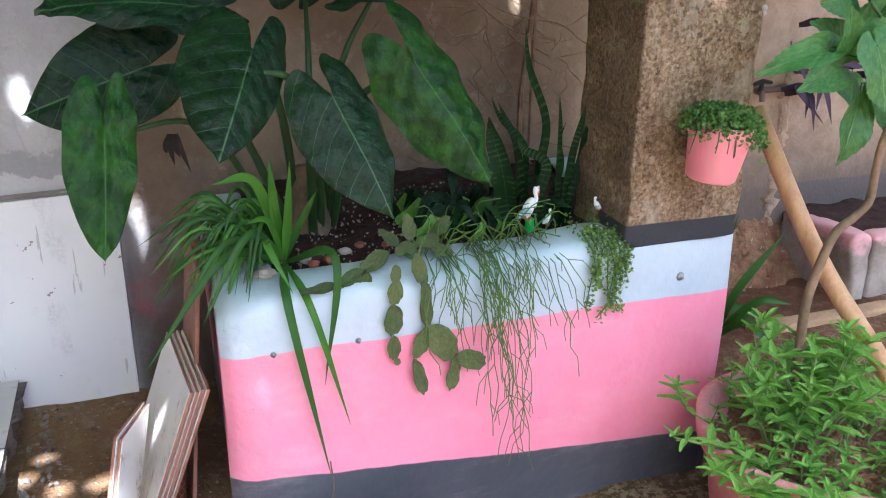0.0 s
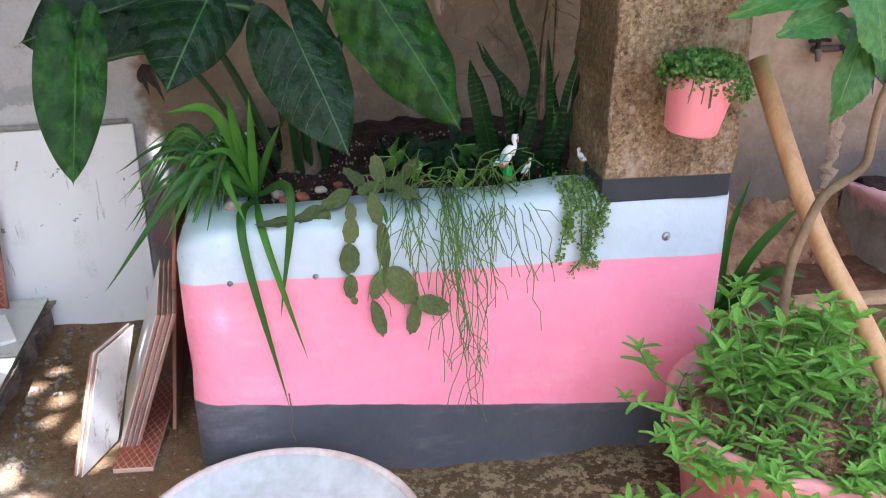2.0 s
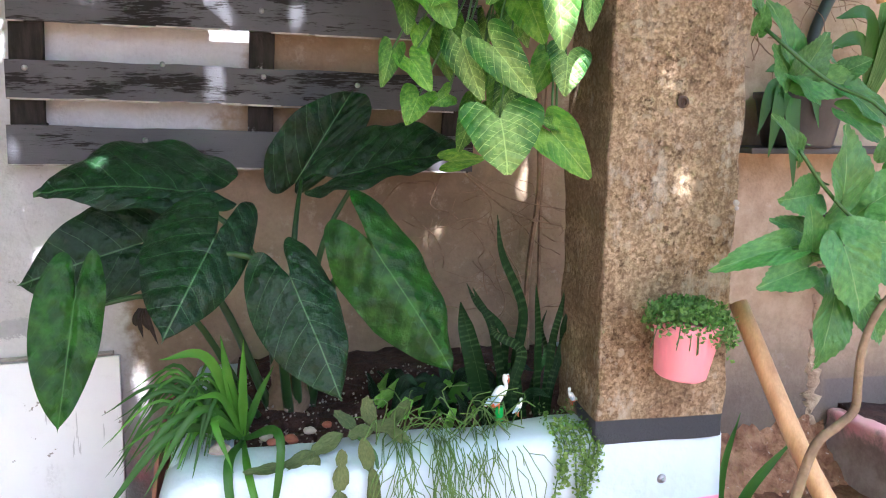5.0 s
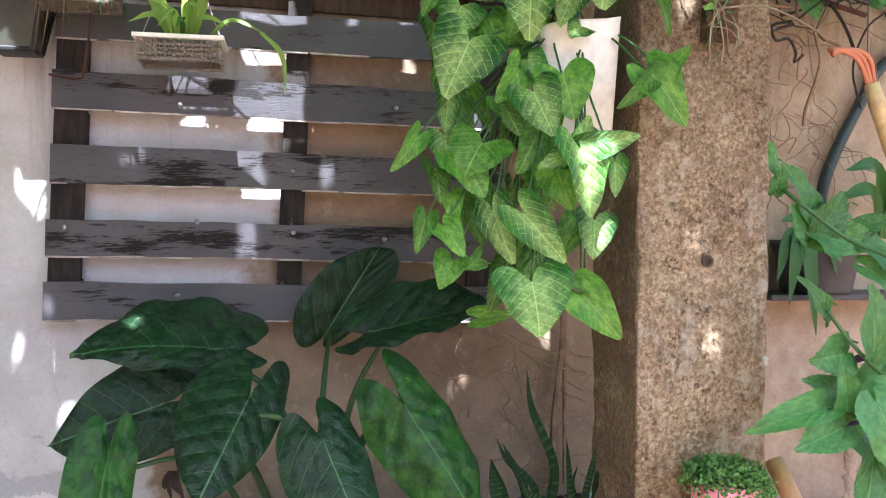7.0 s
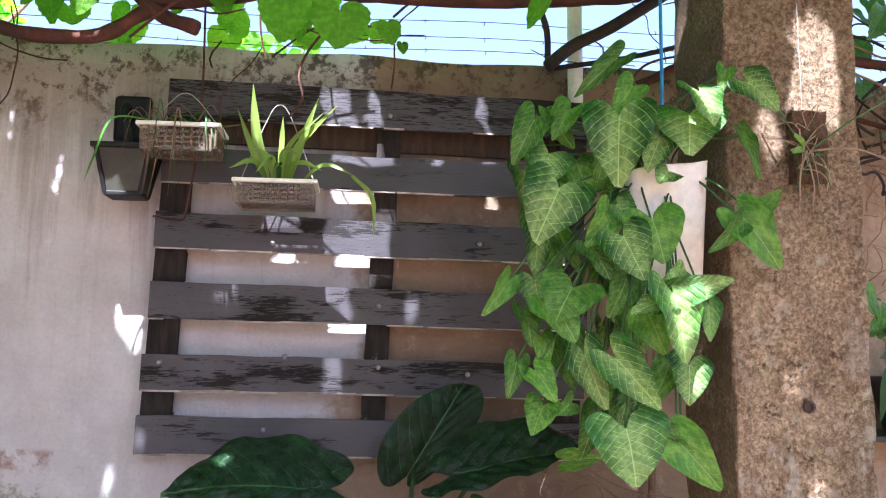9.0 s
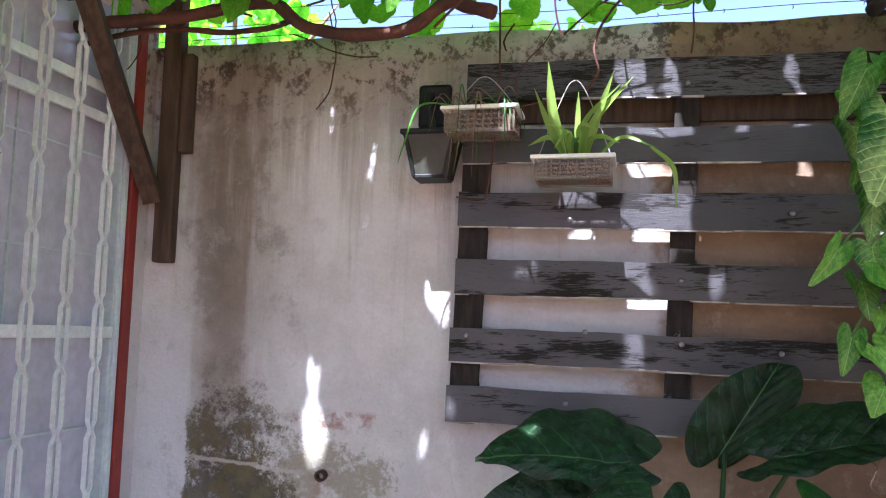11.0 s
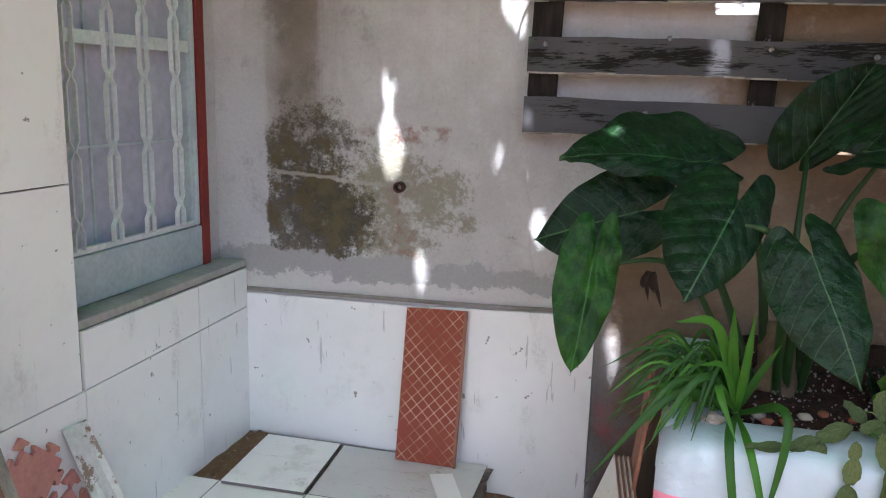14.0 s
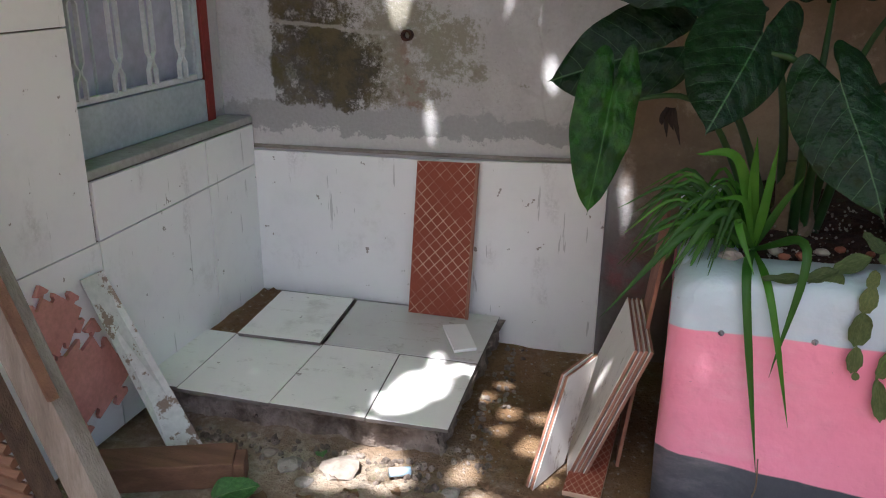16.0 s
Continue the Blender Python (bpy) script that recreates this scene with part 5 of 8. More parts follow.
# ---- hanging arrowhead plant ----
arrow_pot = thing("hanging_pot", (0.69, 1.61, 1.36), "white plastic hanging pot beside the column", "pot")
bm = bmesh.new()
for (x0, x1, y0, y1, z0, z1) in ((0.612, 0.778, 1.556, 1.665, 1.37, 1.61),):
    ring = []
    for z, k in ((z0, 0.80), (z1, 1.0), (z1 + 0.004, 1.02), (z1 + 0.004, 0.94), (z1 - 0.02, 0.92), (z1 - 0.02, 0.01)):
        cx, cy, hx, hy = (x0 + x1) / 2, (y0 + y1) / 2, (x1 - x0) / 2 * k, (y1 - y0) / 2 * k
        row = []
        for i in range(28):
            a = 2 * math.pi * i / 28
            c, s = math.cos(a), math.sin(a)
            row.append(bm.verts.new((cx + hx * math.copysign(abs(c) ** 0.5, c), cy + hy * math.copysign(abs(s) ** 0.5, s), z + 0.015 * (z > z0 + 0.1) * c)))
        ring.append(row)
    for a, b in zip(ring, ring[1:]):
        for i in range(28):
            bm.faces.new((a[i], a[(i + 1) % 28], b[(i + 1) % 28], b[i]))
    bm.faces.new(ring[0][::-1])
    bm.faces.new(ring[-1])
part("body", bm, WHITE_POT, arrow_pot, "", True)
bm = bmesh.new()
tube(bm, [(0.690, 1.60, 1.60), (0.695, 1.60, 1.75), (0.700, 1.60, 2.5)], 0.004, 6)
part("cord", bm, BLUE_CORD, arrow_pot, "thin blue hanging cord")
drain = thing("white_pipe", (0.70, 2.2, 2.0), "white plastic pipe rising above the wall", "pipe")
bm = bmesh.new()
tube(bm, [(0.70, 2.268, 1.55), (0.70, 2.268, 1.9), (0.70, 2.268, 2.9)], 0.022, 12)
part("pipe", bm, WHITE_POT, drain, "", True)

arrowhead = thing("arrowhead_plant", (0.69, 1.61, 1.6), "variegated green and cream arrowhead vine spilling from its pot", "plant")
POT_MOUTH = Vector((0.68, 1.60, 1.60))
_n = [0]


def arrow_leaf(bx, bz, tx, tz, y, width, plain_leaf=0):
    _n[0] += 1
    rnd = random.Random(_n[0])
    base, tip = Vector((bx, y + 0.012, bz)), Vector((tx, y - 0.02, tz))
    me = syn_plain[_n[0] % 2] if plain_leaf else syn_var[_n[0] % 3]
    leaf_at(me, arrowhead, base, tip, (rnd.uniform(-0.45, 0.4), -1, rnd.uniform(0.0, 0.7)), width * rnd.uniform(0.95, 1.12))
    bm = bmesh.new()
    way = base - POT_MOUTH
    tube(bm, bend([POT_MOUTH + Vector((rnd.uniform(-0.06, 0.05), rnd.uniform(-0.03, 0.02), -0.01)), POT_MOUTH + way * 0.45 + Vector((rnd.uniform(-0.03, 0.03), 0.03 - abs(way.z) * 0.06, 0.03 + abs(way.z) * 0.06)), base + Vector((0, 0.008, 0))], 5), 0.0022, 5)
    part("petiole", bm, STEM, arrowhead, "", True)


for row in (
    (0.57, 1.68, 0.554, 1.551, 1.48, 0.125, 0), (0.721, 1.735, 0.746, 1.67, 1.47, 0.11, 0), (0.813, 1.754, 0.861, 1.699, 1.46, 0.078, 0),
    (0.718, 1.7, 0.705, 1.624, 1.51, 0.138, 0), (0.457, 1.546, 0.408, 1.446, 1.49, 0.124, 0), (0.45, 1.62, 0.429, 1.558, 1.53, 0.094, 0),
    (0.418, 1.682, 0.372, 1.595, 1.52, 0.066, 1), (0.491, 1.71, 0.448, 1.65, 1.53, 0.068, 1), (0.618, 1.764, 0.573, 1.709, 1.54, 0.066, 1),
    (0.593, 1.825, 0.503, 1.745, 1.56, 0.048, 1), (0.667, 1.662, 0.63, 1.593, 1.53, 0.066, 0), (0.678, 1.593, 0.648, 1.57, 1.52, 0.056, 0),
):
    arrow_leaf(*row)
for row in (
    (0.633, 1.494, 0.647, 1.413, 1.49, 0.106, 1), (0.574, 1.459, 0.605, 1.38, 1.48, 0.092, 0), (0.557, 1.507, 0.515, 1.441, 1.52, 0.064, 1),
    (0.58, 1.527, 0.607, 1.485, 1.53, 0.062, 0), (0.525, 1.442, 0.553, 1.386, 1.51, 0.059, 1), (0.48, 1.366, 0.439, 1.309, 1.49, 0.119, 1),
    (0.444, 1.34, 0.49, 1.274, 1.5, 0.096, 1), (0.591, 1.386, 0.554, 1.315, 1.52, 0.07, 1), (0.421, 1.382, 0.421, 1.328, 1.53, 0.071, 0),
    (0.367, 1.377, 0.324, 1.313, 1.52, 0.046, 1), (0.403, 1.323, 0.415, 1.262, 1.53, 0.053, 1), (0.648, 1.355, 0.673, 1.233, 1.44, 0.105, 0),
):
    arrow_leaf(*row)
for row in (
    (0.652, 1.345, 0.661, 1.414, 1.46, 0.058, 0), (0.665, 1.356, 0.761, 1.385, 1.45, 0.058, 0), (0.641, 1.346, 0.568, 1.325, 1.45, 0.054, 0),
    (0.624, 1.321, 0.645, 1.249, 1.5, 0.082, 1), (0.699, 1.229, 0.689, 1.161, 1.5, 0.076, 0), (0.739, 1.339, 0.732, 1.275, 1.5, 0.048, 0),
    (0.508, 1.246, 0.535, 1.147, 1.51, 0.073, 0), (0.555, 1.239, 0.627, 1.149, 1.47, 0.08, 0), (0.417, 1.217, 0.451, 1.167, 1.51, 0.055, 1),
    (0.384, 1.231, 0.364, 1.172, 1.52, 0.042, 1), (0.434, 1.277, 0.438, 1.223, 1.54, 0.044, 1), (0.434, 1.154, 0.407, 1.109, 1.53, 0.06, 1),
):
    arrow_leaf(*row)
for row in (
    (0.49, 1.159, 0.458, 1.141, 1.54, 0.04, 1), (0.572, 1.117, 0.588, 1.02, 1.48, 0.146, 0), (0.672, 1.093, 0.745, 1.01, 1.49, 0.088, 1),
    (0.684, 1.102, 0.644, 1.121, 1.5, 0.04, 1), (0.798, 1.498, 0.862, 1.404, 1.47, 0.092, 1), (0.796, 1.494, 0.728, 1.431, 1.47, 0.044, 1),
    (0.827, 1.503, 0.854, 1.552, 1.47, 0.05, 1), (0.819, 1.663, 0.841, 1.578, 1.5, 0.03, 1), (0.788, 1.79, 0.765, 1.74, 1.5, 0.04, 1),
    (0.564, 1.641, 0.547, 1.57, 1.55, 0.066, 1), (0.509, 1.606, 0.525, 1.54, 1.55, 0.066, 1), (0.607, 1.319, 0.617, 1.266, 1.55, 0.066, 1),
):
    arrow_leaf(*row)
for row in (
    (0.495, 1.286, 0.511, 1.223, 1.56, 0.055, 1),
):
    arrow_leaf(*row)

rnd = random.Random(23)
for i in range(34):
    x, z = rnd.uniform(0.40, 0.70), rnd.uniform(1.12, 1.74)
    if z < 1.45:
        x = max(x, 0.40 + 0.25 * rnd.random())
    arrow_leaf(x, z, x + rnd.uniform(-0.05, 0.05), z - rnd.uniform(0.05, 0.085), rnd.uniform(1.56, 1.64), rnd.uniform(0.04, 0.068), i % 3 > 0)

# ---- snake plant ----
snake_plant = thing("snake_plant", (0.70, 1.80, 0.45), "snake plant with upright banded sword leaves in the planter", "plant")
for base, mid, tip, w in (
    ((0.722, 1.79, 0.44), (0.698, 1.77, 0.70), (0.640, 1.75, 0.915), 0.034), ((0.746, 1.78, 0.44), (0.742, 1.77, 0.63), (0.733, 1.76, 0.763), 0.036),
    ((0.762, 1.79, 0.44), (0.782, 1.77, 0.63), (0.801, 1.76, 0.748), 0.024), ((0.775, 1.78, 0.44), (0.798, 1.77, 0.61), (0.813, 1.76, 0.706), 0.025),
    ((0.632, 1.74, 0.45), (0.592, 1.74, 0.61), (0.563, 1.75, 0.728), 0.050), ((0.700, 1.75, 0.44), (0.690, 1.74, 0.615), (0.628, 1.74, 0.680), 0.032),
    ((0.695, 1.80, 0.44), (0.642, 1.79, 0.66), (0.596, 1.78, 0.752), 0.028), ((0.715, 1.82, 0.44), (0.668, 1.81, 0.64), (0.587, 1.80, 0.758), 0.028),
    ((0.755, 1.82, 0.44), (0.770, 1.82, 0.58), (0.778, 1.81, 0.690), 0.026),
):
    rs = random.Random(int(w * 1e4) + int(base[0] * 1e3))
    b, m, t = Vector(base), Vector(mid), Vector(tip)
    bow = Vector((rs.uniform(-0.02, 0.02), rs.uniform(-0.015, 0.015), 0))
    part("leaf", strap([b, b.lerp(m, 0.5) + bow, m - bow * 0.6, m.lerp(t, 0.6) + bow * 0.7, t], w * (0.95 if w > 0.04 else 0.76), SNAKE, 0.18, 6, "leaf", (0.7, 1.05, 0.05), (rs.uniform(-0.9, 0.7), -1, 0.2)), None, snake_plant)

# ---- spider plant ----
spider = thing("spider_plant", (0.12, 1.72, 0.46), "spider plant with long arching strap leaves over the planter rim", "plant")
SP = Vector((0.105, 1.715, 0.465))
rnd = random.Random(3)
for mid, tip, w, m in (
    ((-0.02, 1.62, 0.52), (-0.180, 1.55, 0.345), 0.024, STRAP_DARK), ((0.085, 1.545, 0.44), (0.148, 1.535, 0.055), 0.026, STRAP_DARK), ((0.128, 1.545, 0.43), (0.192, 1.535, 0.17), 0.022, STRAP),
    ((0.180, 1.56, 0.52), (0.145, 1.535, 0.27), 0.026, STRAP_DARK), ((0.03, 1.63, 0.56), (-0.07, 1.56, 0.42), 0.024, STRAP_DARK), ((0.05, 1.63, 0.66), (-0.03, 1.56, 0.685), 0.030, STRAP),
    ((0.085, 1.66, 0.60), (0.075, 1.60, 0.715), 0.030, STRAP), ((0.11, 1.66, 0.58), (0.115, 1.62, 0.70), 0.026, STRAP), ((0.135, 1.67, 0.56), (0.17, 1.64, 0.64), 0.022, STRAP_DARK),
    ((0.06, 1.60, 0.55), (0.095, 1.54, 0.47), 0.024, STRAP), ((0.0, 1.64, 0.55), (-0.09, 1.58, 0.47), 0.02, STRAP_DARK), ((0.07, 1.64, 0.58), (0.02, 1.58, 0.60), 0.02, STRAP),
):
    part("leaf", strap([SP, mid, tip], w * 0.72, m, 0.28, 8, "leaf", (0.4, 1.0, 0.03)), None, spider)
bm = bmesh.new()
tube(bm, bend([(0.148, 1.538, 0.09), (0.152, 1.536, 0.03), (0.147, 1.534, 0.0), (0.155, 1.536, -0.03)], 5), 0.0016, 5)
part("dry_tip", bm, TWIG, spider, "shrivelled brown leaf tip")
for i in range(105):
    a = rnd.uniform(1.7, 4.5)
    ln = rnd.uniform(0.10, 0.25)
    d = Vector((math.cos(a) * 0.9, math.sin(a) * 0.55, 0))
    root = SP + Vector((rnd.uniform(-0.05, 0.01), rnd.uniform(-0.01, 0.06), 0))
    up = rnd.uniform(0.03, 0.14)
    mid = root + d * ln * 0.6 + Vector((0, 0, up))
    tip = root + d * ln * 1.15 + Vector((0, 0, up - rnd.uniform(0.04, 0.16)))
    tip.y = max(tip.y, 1.545)
    part("leaf", strap([root, mid, tip], rnd.uniform(0.005, 0.010), STRAP if rnd.random() < 0.35 else STRAP_DARK, 0.2, 5), None, spider)

# ---- thread cactus and flat cactus over the rim ----
thread = thing("thread_cactus", (0.50, 1.66, 0.48), "hanging thread cactus with fine green stems", "plant")


def thread_stem(root, drop, lean, seed, radius=0.0010):
    r = random.Random(seed)
    p = Vector(root)
    pts = [p.copy()]
    d = Vector((lean * 0.4, -0.8, 0.35)).normalized()
    goal = Vector((lean * 0.25, -0.10, -1)).normalized()
    step = 0.022
    length = 0.0
    forks = []
    while length < drop:
        d = (d * 0.72 + goal * 0.28 + Vector((r.uniform(-1, 1), r.uniform(-0.5, 0.3), r.uniform(-0.3, 0.3))) * 0.24).normalized()
        p = p + d * step
        p.y = min(p.y, 1.545 - 0.01 * r.random()) if p.z < 0.47 else p.y
        pts.append(p.copy())
        length += step
        if r.random() < 0.16:
            forks.append((p.copy(), d.copy()))
    bm = bmesh.new()
    tube(bm, pts, radius, 5)
    for q, dd in forks:
        e = dd.cross(Vector((0, -1, 0))).normalized() * r.choice((-1, 1))
        q1 = q + (dd + e * 0.8).normalized() * 0.03
        q2 = q1 + (dd + e * 0.2 + Vector((0, 0, -0.4))).normalized() * r.uniform(0.02, 0.05)
        q1.y, q2.y = min(q1.y, 1.545), min(q2.y, 1.545)
        tube(bm, [q, q1, q2], radius * 0.9, 5)
    part("stem", bm, THREAD, thread, "", True)


rnd = random.Random(11)
for i in range(48):
    x = rnd.uniform(0.385, 0.63)
    thread_stem((x, rnd.uniform(1.60, 1.70), 0.485), rnd.uniform(0.08, 0.25), rnd.uniform(-1, 1), i)
for i in range(14):
    thread_stem((rnd.uniform(0.475, 0.525), 1.60, 0.485), rnd.uniform(0.30, 0.47), rnd.uniform(-0.2, 0.15), 200 + i)
for i in range(40):
    x = rnd.uniform(0.36, 0.66)
    bm = bmesh.new()
    p = Vector((x, rnd.uniform(1.60, 1.70), 0.475))
    q = p + Vector((rnd.uniform(-0.07, 0.07), rnd.uniform(-0.05, 0.02), rnd.uniform(0.03, 0.08)))
    w = q + Vector((rnd.uniform(-0.05, 0.05), rnd.uniform(-0.04, 0.0), rnd.uniform(-0.03, 0.03)))
    tube(bm, bend([p, q, w], 3), 0.0012, 5)
    part("stem", bm, THREAD, thread, "", True)

flat_cactus = thing("flat_cactus", (0.33, 1.66, 0.48), "flat jointed cactus with olive pads hanging over the rim", "plant")
for b, t, w in (
    ((0.293, 1.54, 0.501), (0.291, 1.537, 0.465), 0.024), ((0.292, 1.54, 0.473), (0.289, 1.537, 0.416), 0.033), ((0.288, 1.54, 0.418), (0.284, 1.537, 0.353), 0.042),
    ((0.285, 1.54, 0.352), (0.287, 1.537, 0.298), 0.03), ((0.29, 1.54, 0.301), (0.295, 1.537, 0.286), 0.015), ((0.331, 1.54, 0.521), (0.347, 1.537, 0.454), 0.031),
    ((0.35, 1.54, 0.46), (0.356, 1.537, 0.358), 0.029), ((0.355, 1.54, 0.362), (0.33, 1.537, 0.291), 0.035), ((0.33, 1.54, 0.29), (0.35, 1.537, 0.207), 0.03),
    ((0.361, 1.54, 0.361), (0.417, 1.537, 0.279), 0.059), ((0.418, 1.54, 0.28), (0.406, 1.537, 0.206), 0.032), ((0.419, 1.54, 0.284), (0.486, 1.537, 0.258), 0.044),
):
    leaf_at(pad[len(flat_cactus.children) % 2], flat_cactus, b, t, (0.1, -1, 0.15), w, "pad")
for b, t, w in (
    ((0.300, 1.62, 0.50), (0.235, 1.60, 0.470), 0.05), ((0.245, 1.60, 0.475), (0.180, 1.575, 0.455), 0.04), ((0.250, 1.59, 0.47), (0.225, 1.56, 0.435), 0.04),
    ((0.190, 1.575, 0.46), (0.11, 1.56, 0.46), 0.03), ((0.36, 1.63, 0.505), (0.31, 1.60, 0.50), 0.045), ((0.36, 1.63, 0.505), (0.41, 1.62, 0.515), 0.045),
    ((0.36, 1.66, 0.50), (0.35, 1.66, 0.56), 0.045), ((0.40, 1.66, 0.50), (0.44, 1.65, 0.55), 0.04), ((0.33, 1.64, 0.5), (0.285, 1.64, 0.54), 0.04), ((0.38, 1.64, 0.51), (0.43, 1.60, 0.48), 0.04),
):
    leaf_at(pad[0], flat_cactus, b, t, (0, -0.6, 0.8), w * 0.75, "pad")
bm = bmesh.new()
tube(bm, bend([(0.33, 1.60, 0.498), (0.36, 1.57, 0.47), (0.36, 1.55, 0.40)], 5), 0.004, 6)
part("stem", bm, STEM, flat_cactus, "", True)


# ---- small-leaved plants, built as clumps of tiny blades ----
def tiny_leaves(points, size, seed, flat=0.0, stretch=1.0):
    """Verts and faces of many small four-sided leaves, one at each point."""
    r = random.Random(seed)
    bm = bmesh.new()
    uv = bm.loops.layers.uv.new("UVMap")
    for p in points:
        p = Vector(p)
        d = Vector((r.uniform(-1, 1), r.uniform(-1, 0.6), r.uniform(-0.5, 1) * (1 - flat))).normalized()
        s = d.cross(Vector((r.uniform(-1, 1), r.uniform(-1, 1), r.uniform(-1, 1)))).normalized()
        z = size * r.uniform(0.7, 1.3)
        up = d.cross(s) * z * 0.12
        vs = [bm.verts.new(q) for q in (p, p + d * z * 0.5 * stretch + s * z * 0.38 + up, p + d * z * stretch, p + d * z * 0.5 * stretch - s * z * 0.38 + up)]
        f = bm.faces.new(vs)
        for lp, q in zip(f.loops, ((0.41, 0.5), (0.7, 0.9), (1, 0.5), (0.7, 0.1))):
            lp[uv].uv = q
    return bm


trail = thing("trailing_sedum", (0.76, 1.63, 0.49), "small-leaved trailing succulent hanging over the rim", "plant")
rnd = random.Random(21)
pts = [(0.715 + rnd.random() * 0.09, 1.59 + rnd.random() * 0.10, 0.485 + rnd.random() ** 2 * 0.035) for _ in range(150)]
for k in range(9):
    x, ln = 0.722 + 0.0105 * k, (0.05, 0.12, 0.07, 0.13, 0.15, 0.10, 0.14, 0.07, 0.04)[k]
    line = bend([(x, 1.60, 0.50), (x + 0.004, 1.55, 0.47), (x + rnd.uniform(-0.02, 0.02), 1.543, 0.47 - ln * 0.6), (x + rnd.uniform(-0.03, 0.03), 1.543, 0.47 - ln)], 6)
    bm = bmesh.new()
    tube(bm, line, 0.0015, 5)
    part("stem", bm, STEM, trail)
    for q in line:
        pts += [(q.x + rnd.uniform(-0.008, 0.008), q.y + rnd.uniform(-0.012, 0.0), q.z + rnd.uniform(-0.01, 0.01)) for _ in range(7)]
part("foliage", tiny_leaves(pts, 0.0085, 5), SEDUM, trail)

bird_pot = thing("hanging_pink_pot", (0.94, 1.49, 0.63), "small pink-painted pot hung on the column", "pot")
bm = bmesh.new()
turned(bm, [(0.044, 0.0), (0.050, 0.005), (0.061, 0.088), (0.064, 0.092), (0.065, 0.116), (0.061, 0.117), (0.058, 0.092), (0.01, 0.090)], (0.935, 1.476, 0.634), 36)
bmesh.ops.transform(bm, matrix=Matrix.Translation((0.935, 1.476, 0.634)) @ Euler((radians(3), radians(5), 0)).to_matrix().to_4x4() @ Matrix.Translation((-0.935, -1.476, -0.634)), verts=bm.verts)
part("body", bm, PINK_POT, bird_pot, "", True)
cress = thing("trailing_cress", (0.935, 1.47, 0.75), "dense mat of tiny green leaves filling the pink pot", "plant")
pts = []
for _ in range(2600):
    a, q = rnd.uniform(0, 2 * math.pi), math.sqrt(rnd.random()) * 0.088
    x, y = 0.948 + q * math.cos(a), 1.470 + q * math.sin(a) * 0.85
    h = 0.750 - 0.10 * (x - 0.948) + 0.012 * math.cos(q / 0.088 * 1.4) + rnd.uniform(-0.01, 0.02) + 0.012 * noise.noise((x * 30, y * 30, 0))
    if q > 0.056:
        h -= (q - 0.056) * rnd.uniform(0.2, 1.2) * (1.6 if x > 0.96 else 0.7)
    y = min(y, 1.548)
    pts.append((x, y, h))
part("foliage", tiny_leaves(pts, 0.0105, 6), CRESS, cress)
for k in range(8):
    a = rnd.uniform(-2.8, 0.2)
    q = Vector((0.940 + 0.070 * math.cos(a), 1.475 + 0.062 * math.sin(a), 0.745))
    line = bend([q, q + Vector((0.01 * math.cos(a), -0.006, -0.02)), q + Vector((0.02 * math.cos(a), -0.008, -rnd.uniform(0.03, 0.06)))], 4)
    bm = bmesh.new()
    tube(bm, line, 0.001, 4)
    part("stem", bm, STEM, cress)


# low dark leaves on the soil under the tall plants
low = thing("dark_leaved_plant", (0.55, 1.85, 0.44), "low plant with very dark green leaves on the soil", "plant")
r = random.Random(77)
for i in range(26):
    b = Vector((r.uniform(0.42, 0.72), r.uniform(1.78, 2.0), 0.445))
    a = r.uniform(0, 6.28)
    d = Vector((math.cos(a), math.sin(a) * 0.7, 0)) * r.uniform(0.04, 0.09)
    part("leaf", strap([b, b + d * 0.6 + Vector((0, 0, r.uniform(0.03, 0.08))), b + d * 1.3 + Vector((0, 0, r.uniform(0.0, 0.07)))], r.uniform(0.018, 0.03), r.choice((ALOCASIA, STRAP_DARK, ALOCASIA)), 0.2, 5), None, low)


# ---- small birds on the rim ----
def bird_figurine(x, y, z, size, label, lean=0):
    bm = bmesh.new()
    made = bmesh.ops.create_uvsphere(bm, u_segments=16, v_segments=10, radius=0.5)["verts"]
    bmesh.ops.transform(bm, matrix=Matrix.LocRotScale((0, 0, 0.55), Euler((0, radians(-48), 0)), (0.86, 0.5, 0.46)), verts=made)
    tube(bm, bend([(0.25, 0, 0.65), (0.42, 0, 0.85), (0.36, 0, 1.05), (0.42, 0, 1.22)], 4), [0.17, 0.15, 0.13, 0.11, 0.10, 0.09, 0.09, 0.10, 0.12, 0.13, 0.14, 0.13, 0.06], 10)
    tube(bm, [(0.48, 0, 1.22), (0.54, 0, 1.08), (0.55, 0, 0.94)], [0.06, 0.045, 0.015], 6)
    tube(bm, [(-0.35, 0, 0.40), (-0.62, 0, 0.28)], [0.14, 0.03], 8)
    tube(bm, [(0.05, 0.1, 0.35), (0.05, 0.1, 0.0)], 0.035, 6)
    tube(bm, [(0.05, -0.1, 0.35), (0.05, -0.1, 0.0)], 0.035, 6)
    bmesh.ops.transform(bm, matrix=Matrix.LocRotScale((x, y, z), Euler((0, 0, radians(lean))), (size * 0.68, size * 0.75, size)), verts=bm.verts)
    ob = new("bird_figurine", mesh_of("bird_figurine", bm, PORCELAIN))
    ob.data.materials.append(BLUE_GREY)
    ob.data.materials.append(ORANGE_PAINT)
    for p in ob.data.polygons:
        c = p.center
        h = (c.z - z) / size
        if h < 0.62 and c.x < x + 0.02 * size:
            p.material_index = 1
        if h < 0.33 or ((c.x - x) / size > 0.335 and 0.9 < h < 1.16):
            p.material_index = 2
    tagged(ob, label, "figurine", "bird figurines")


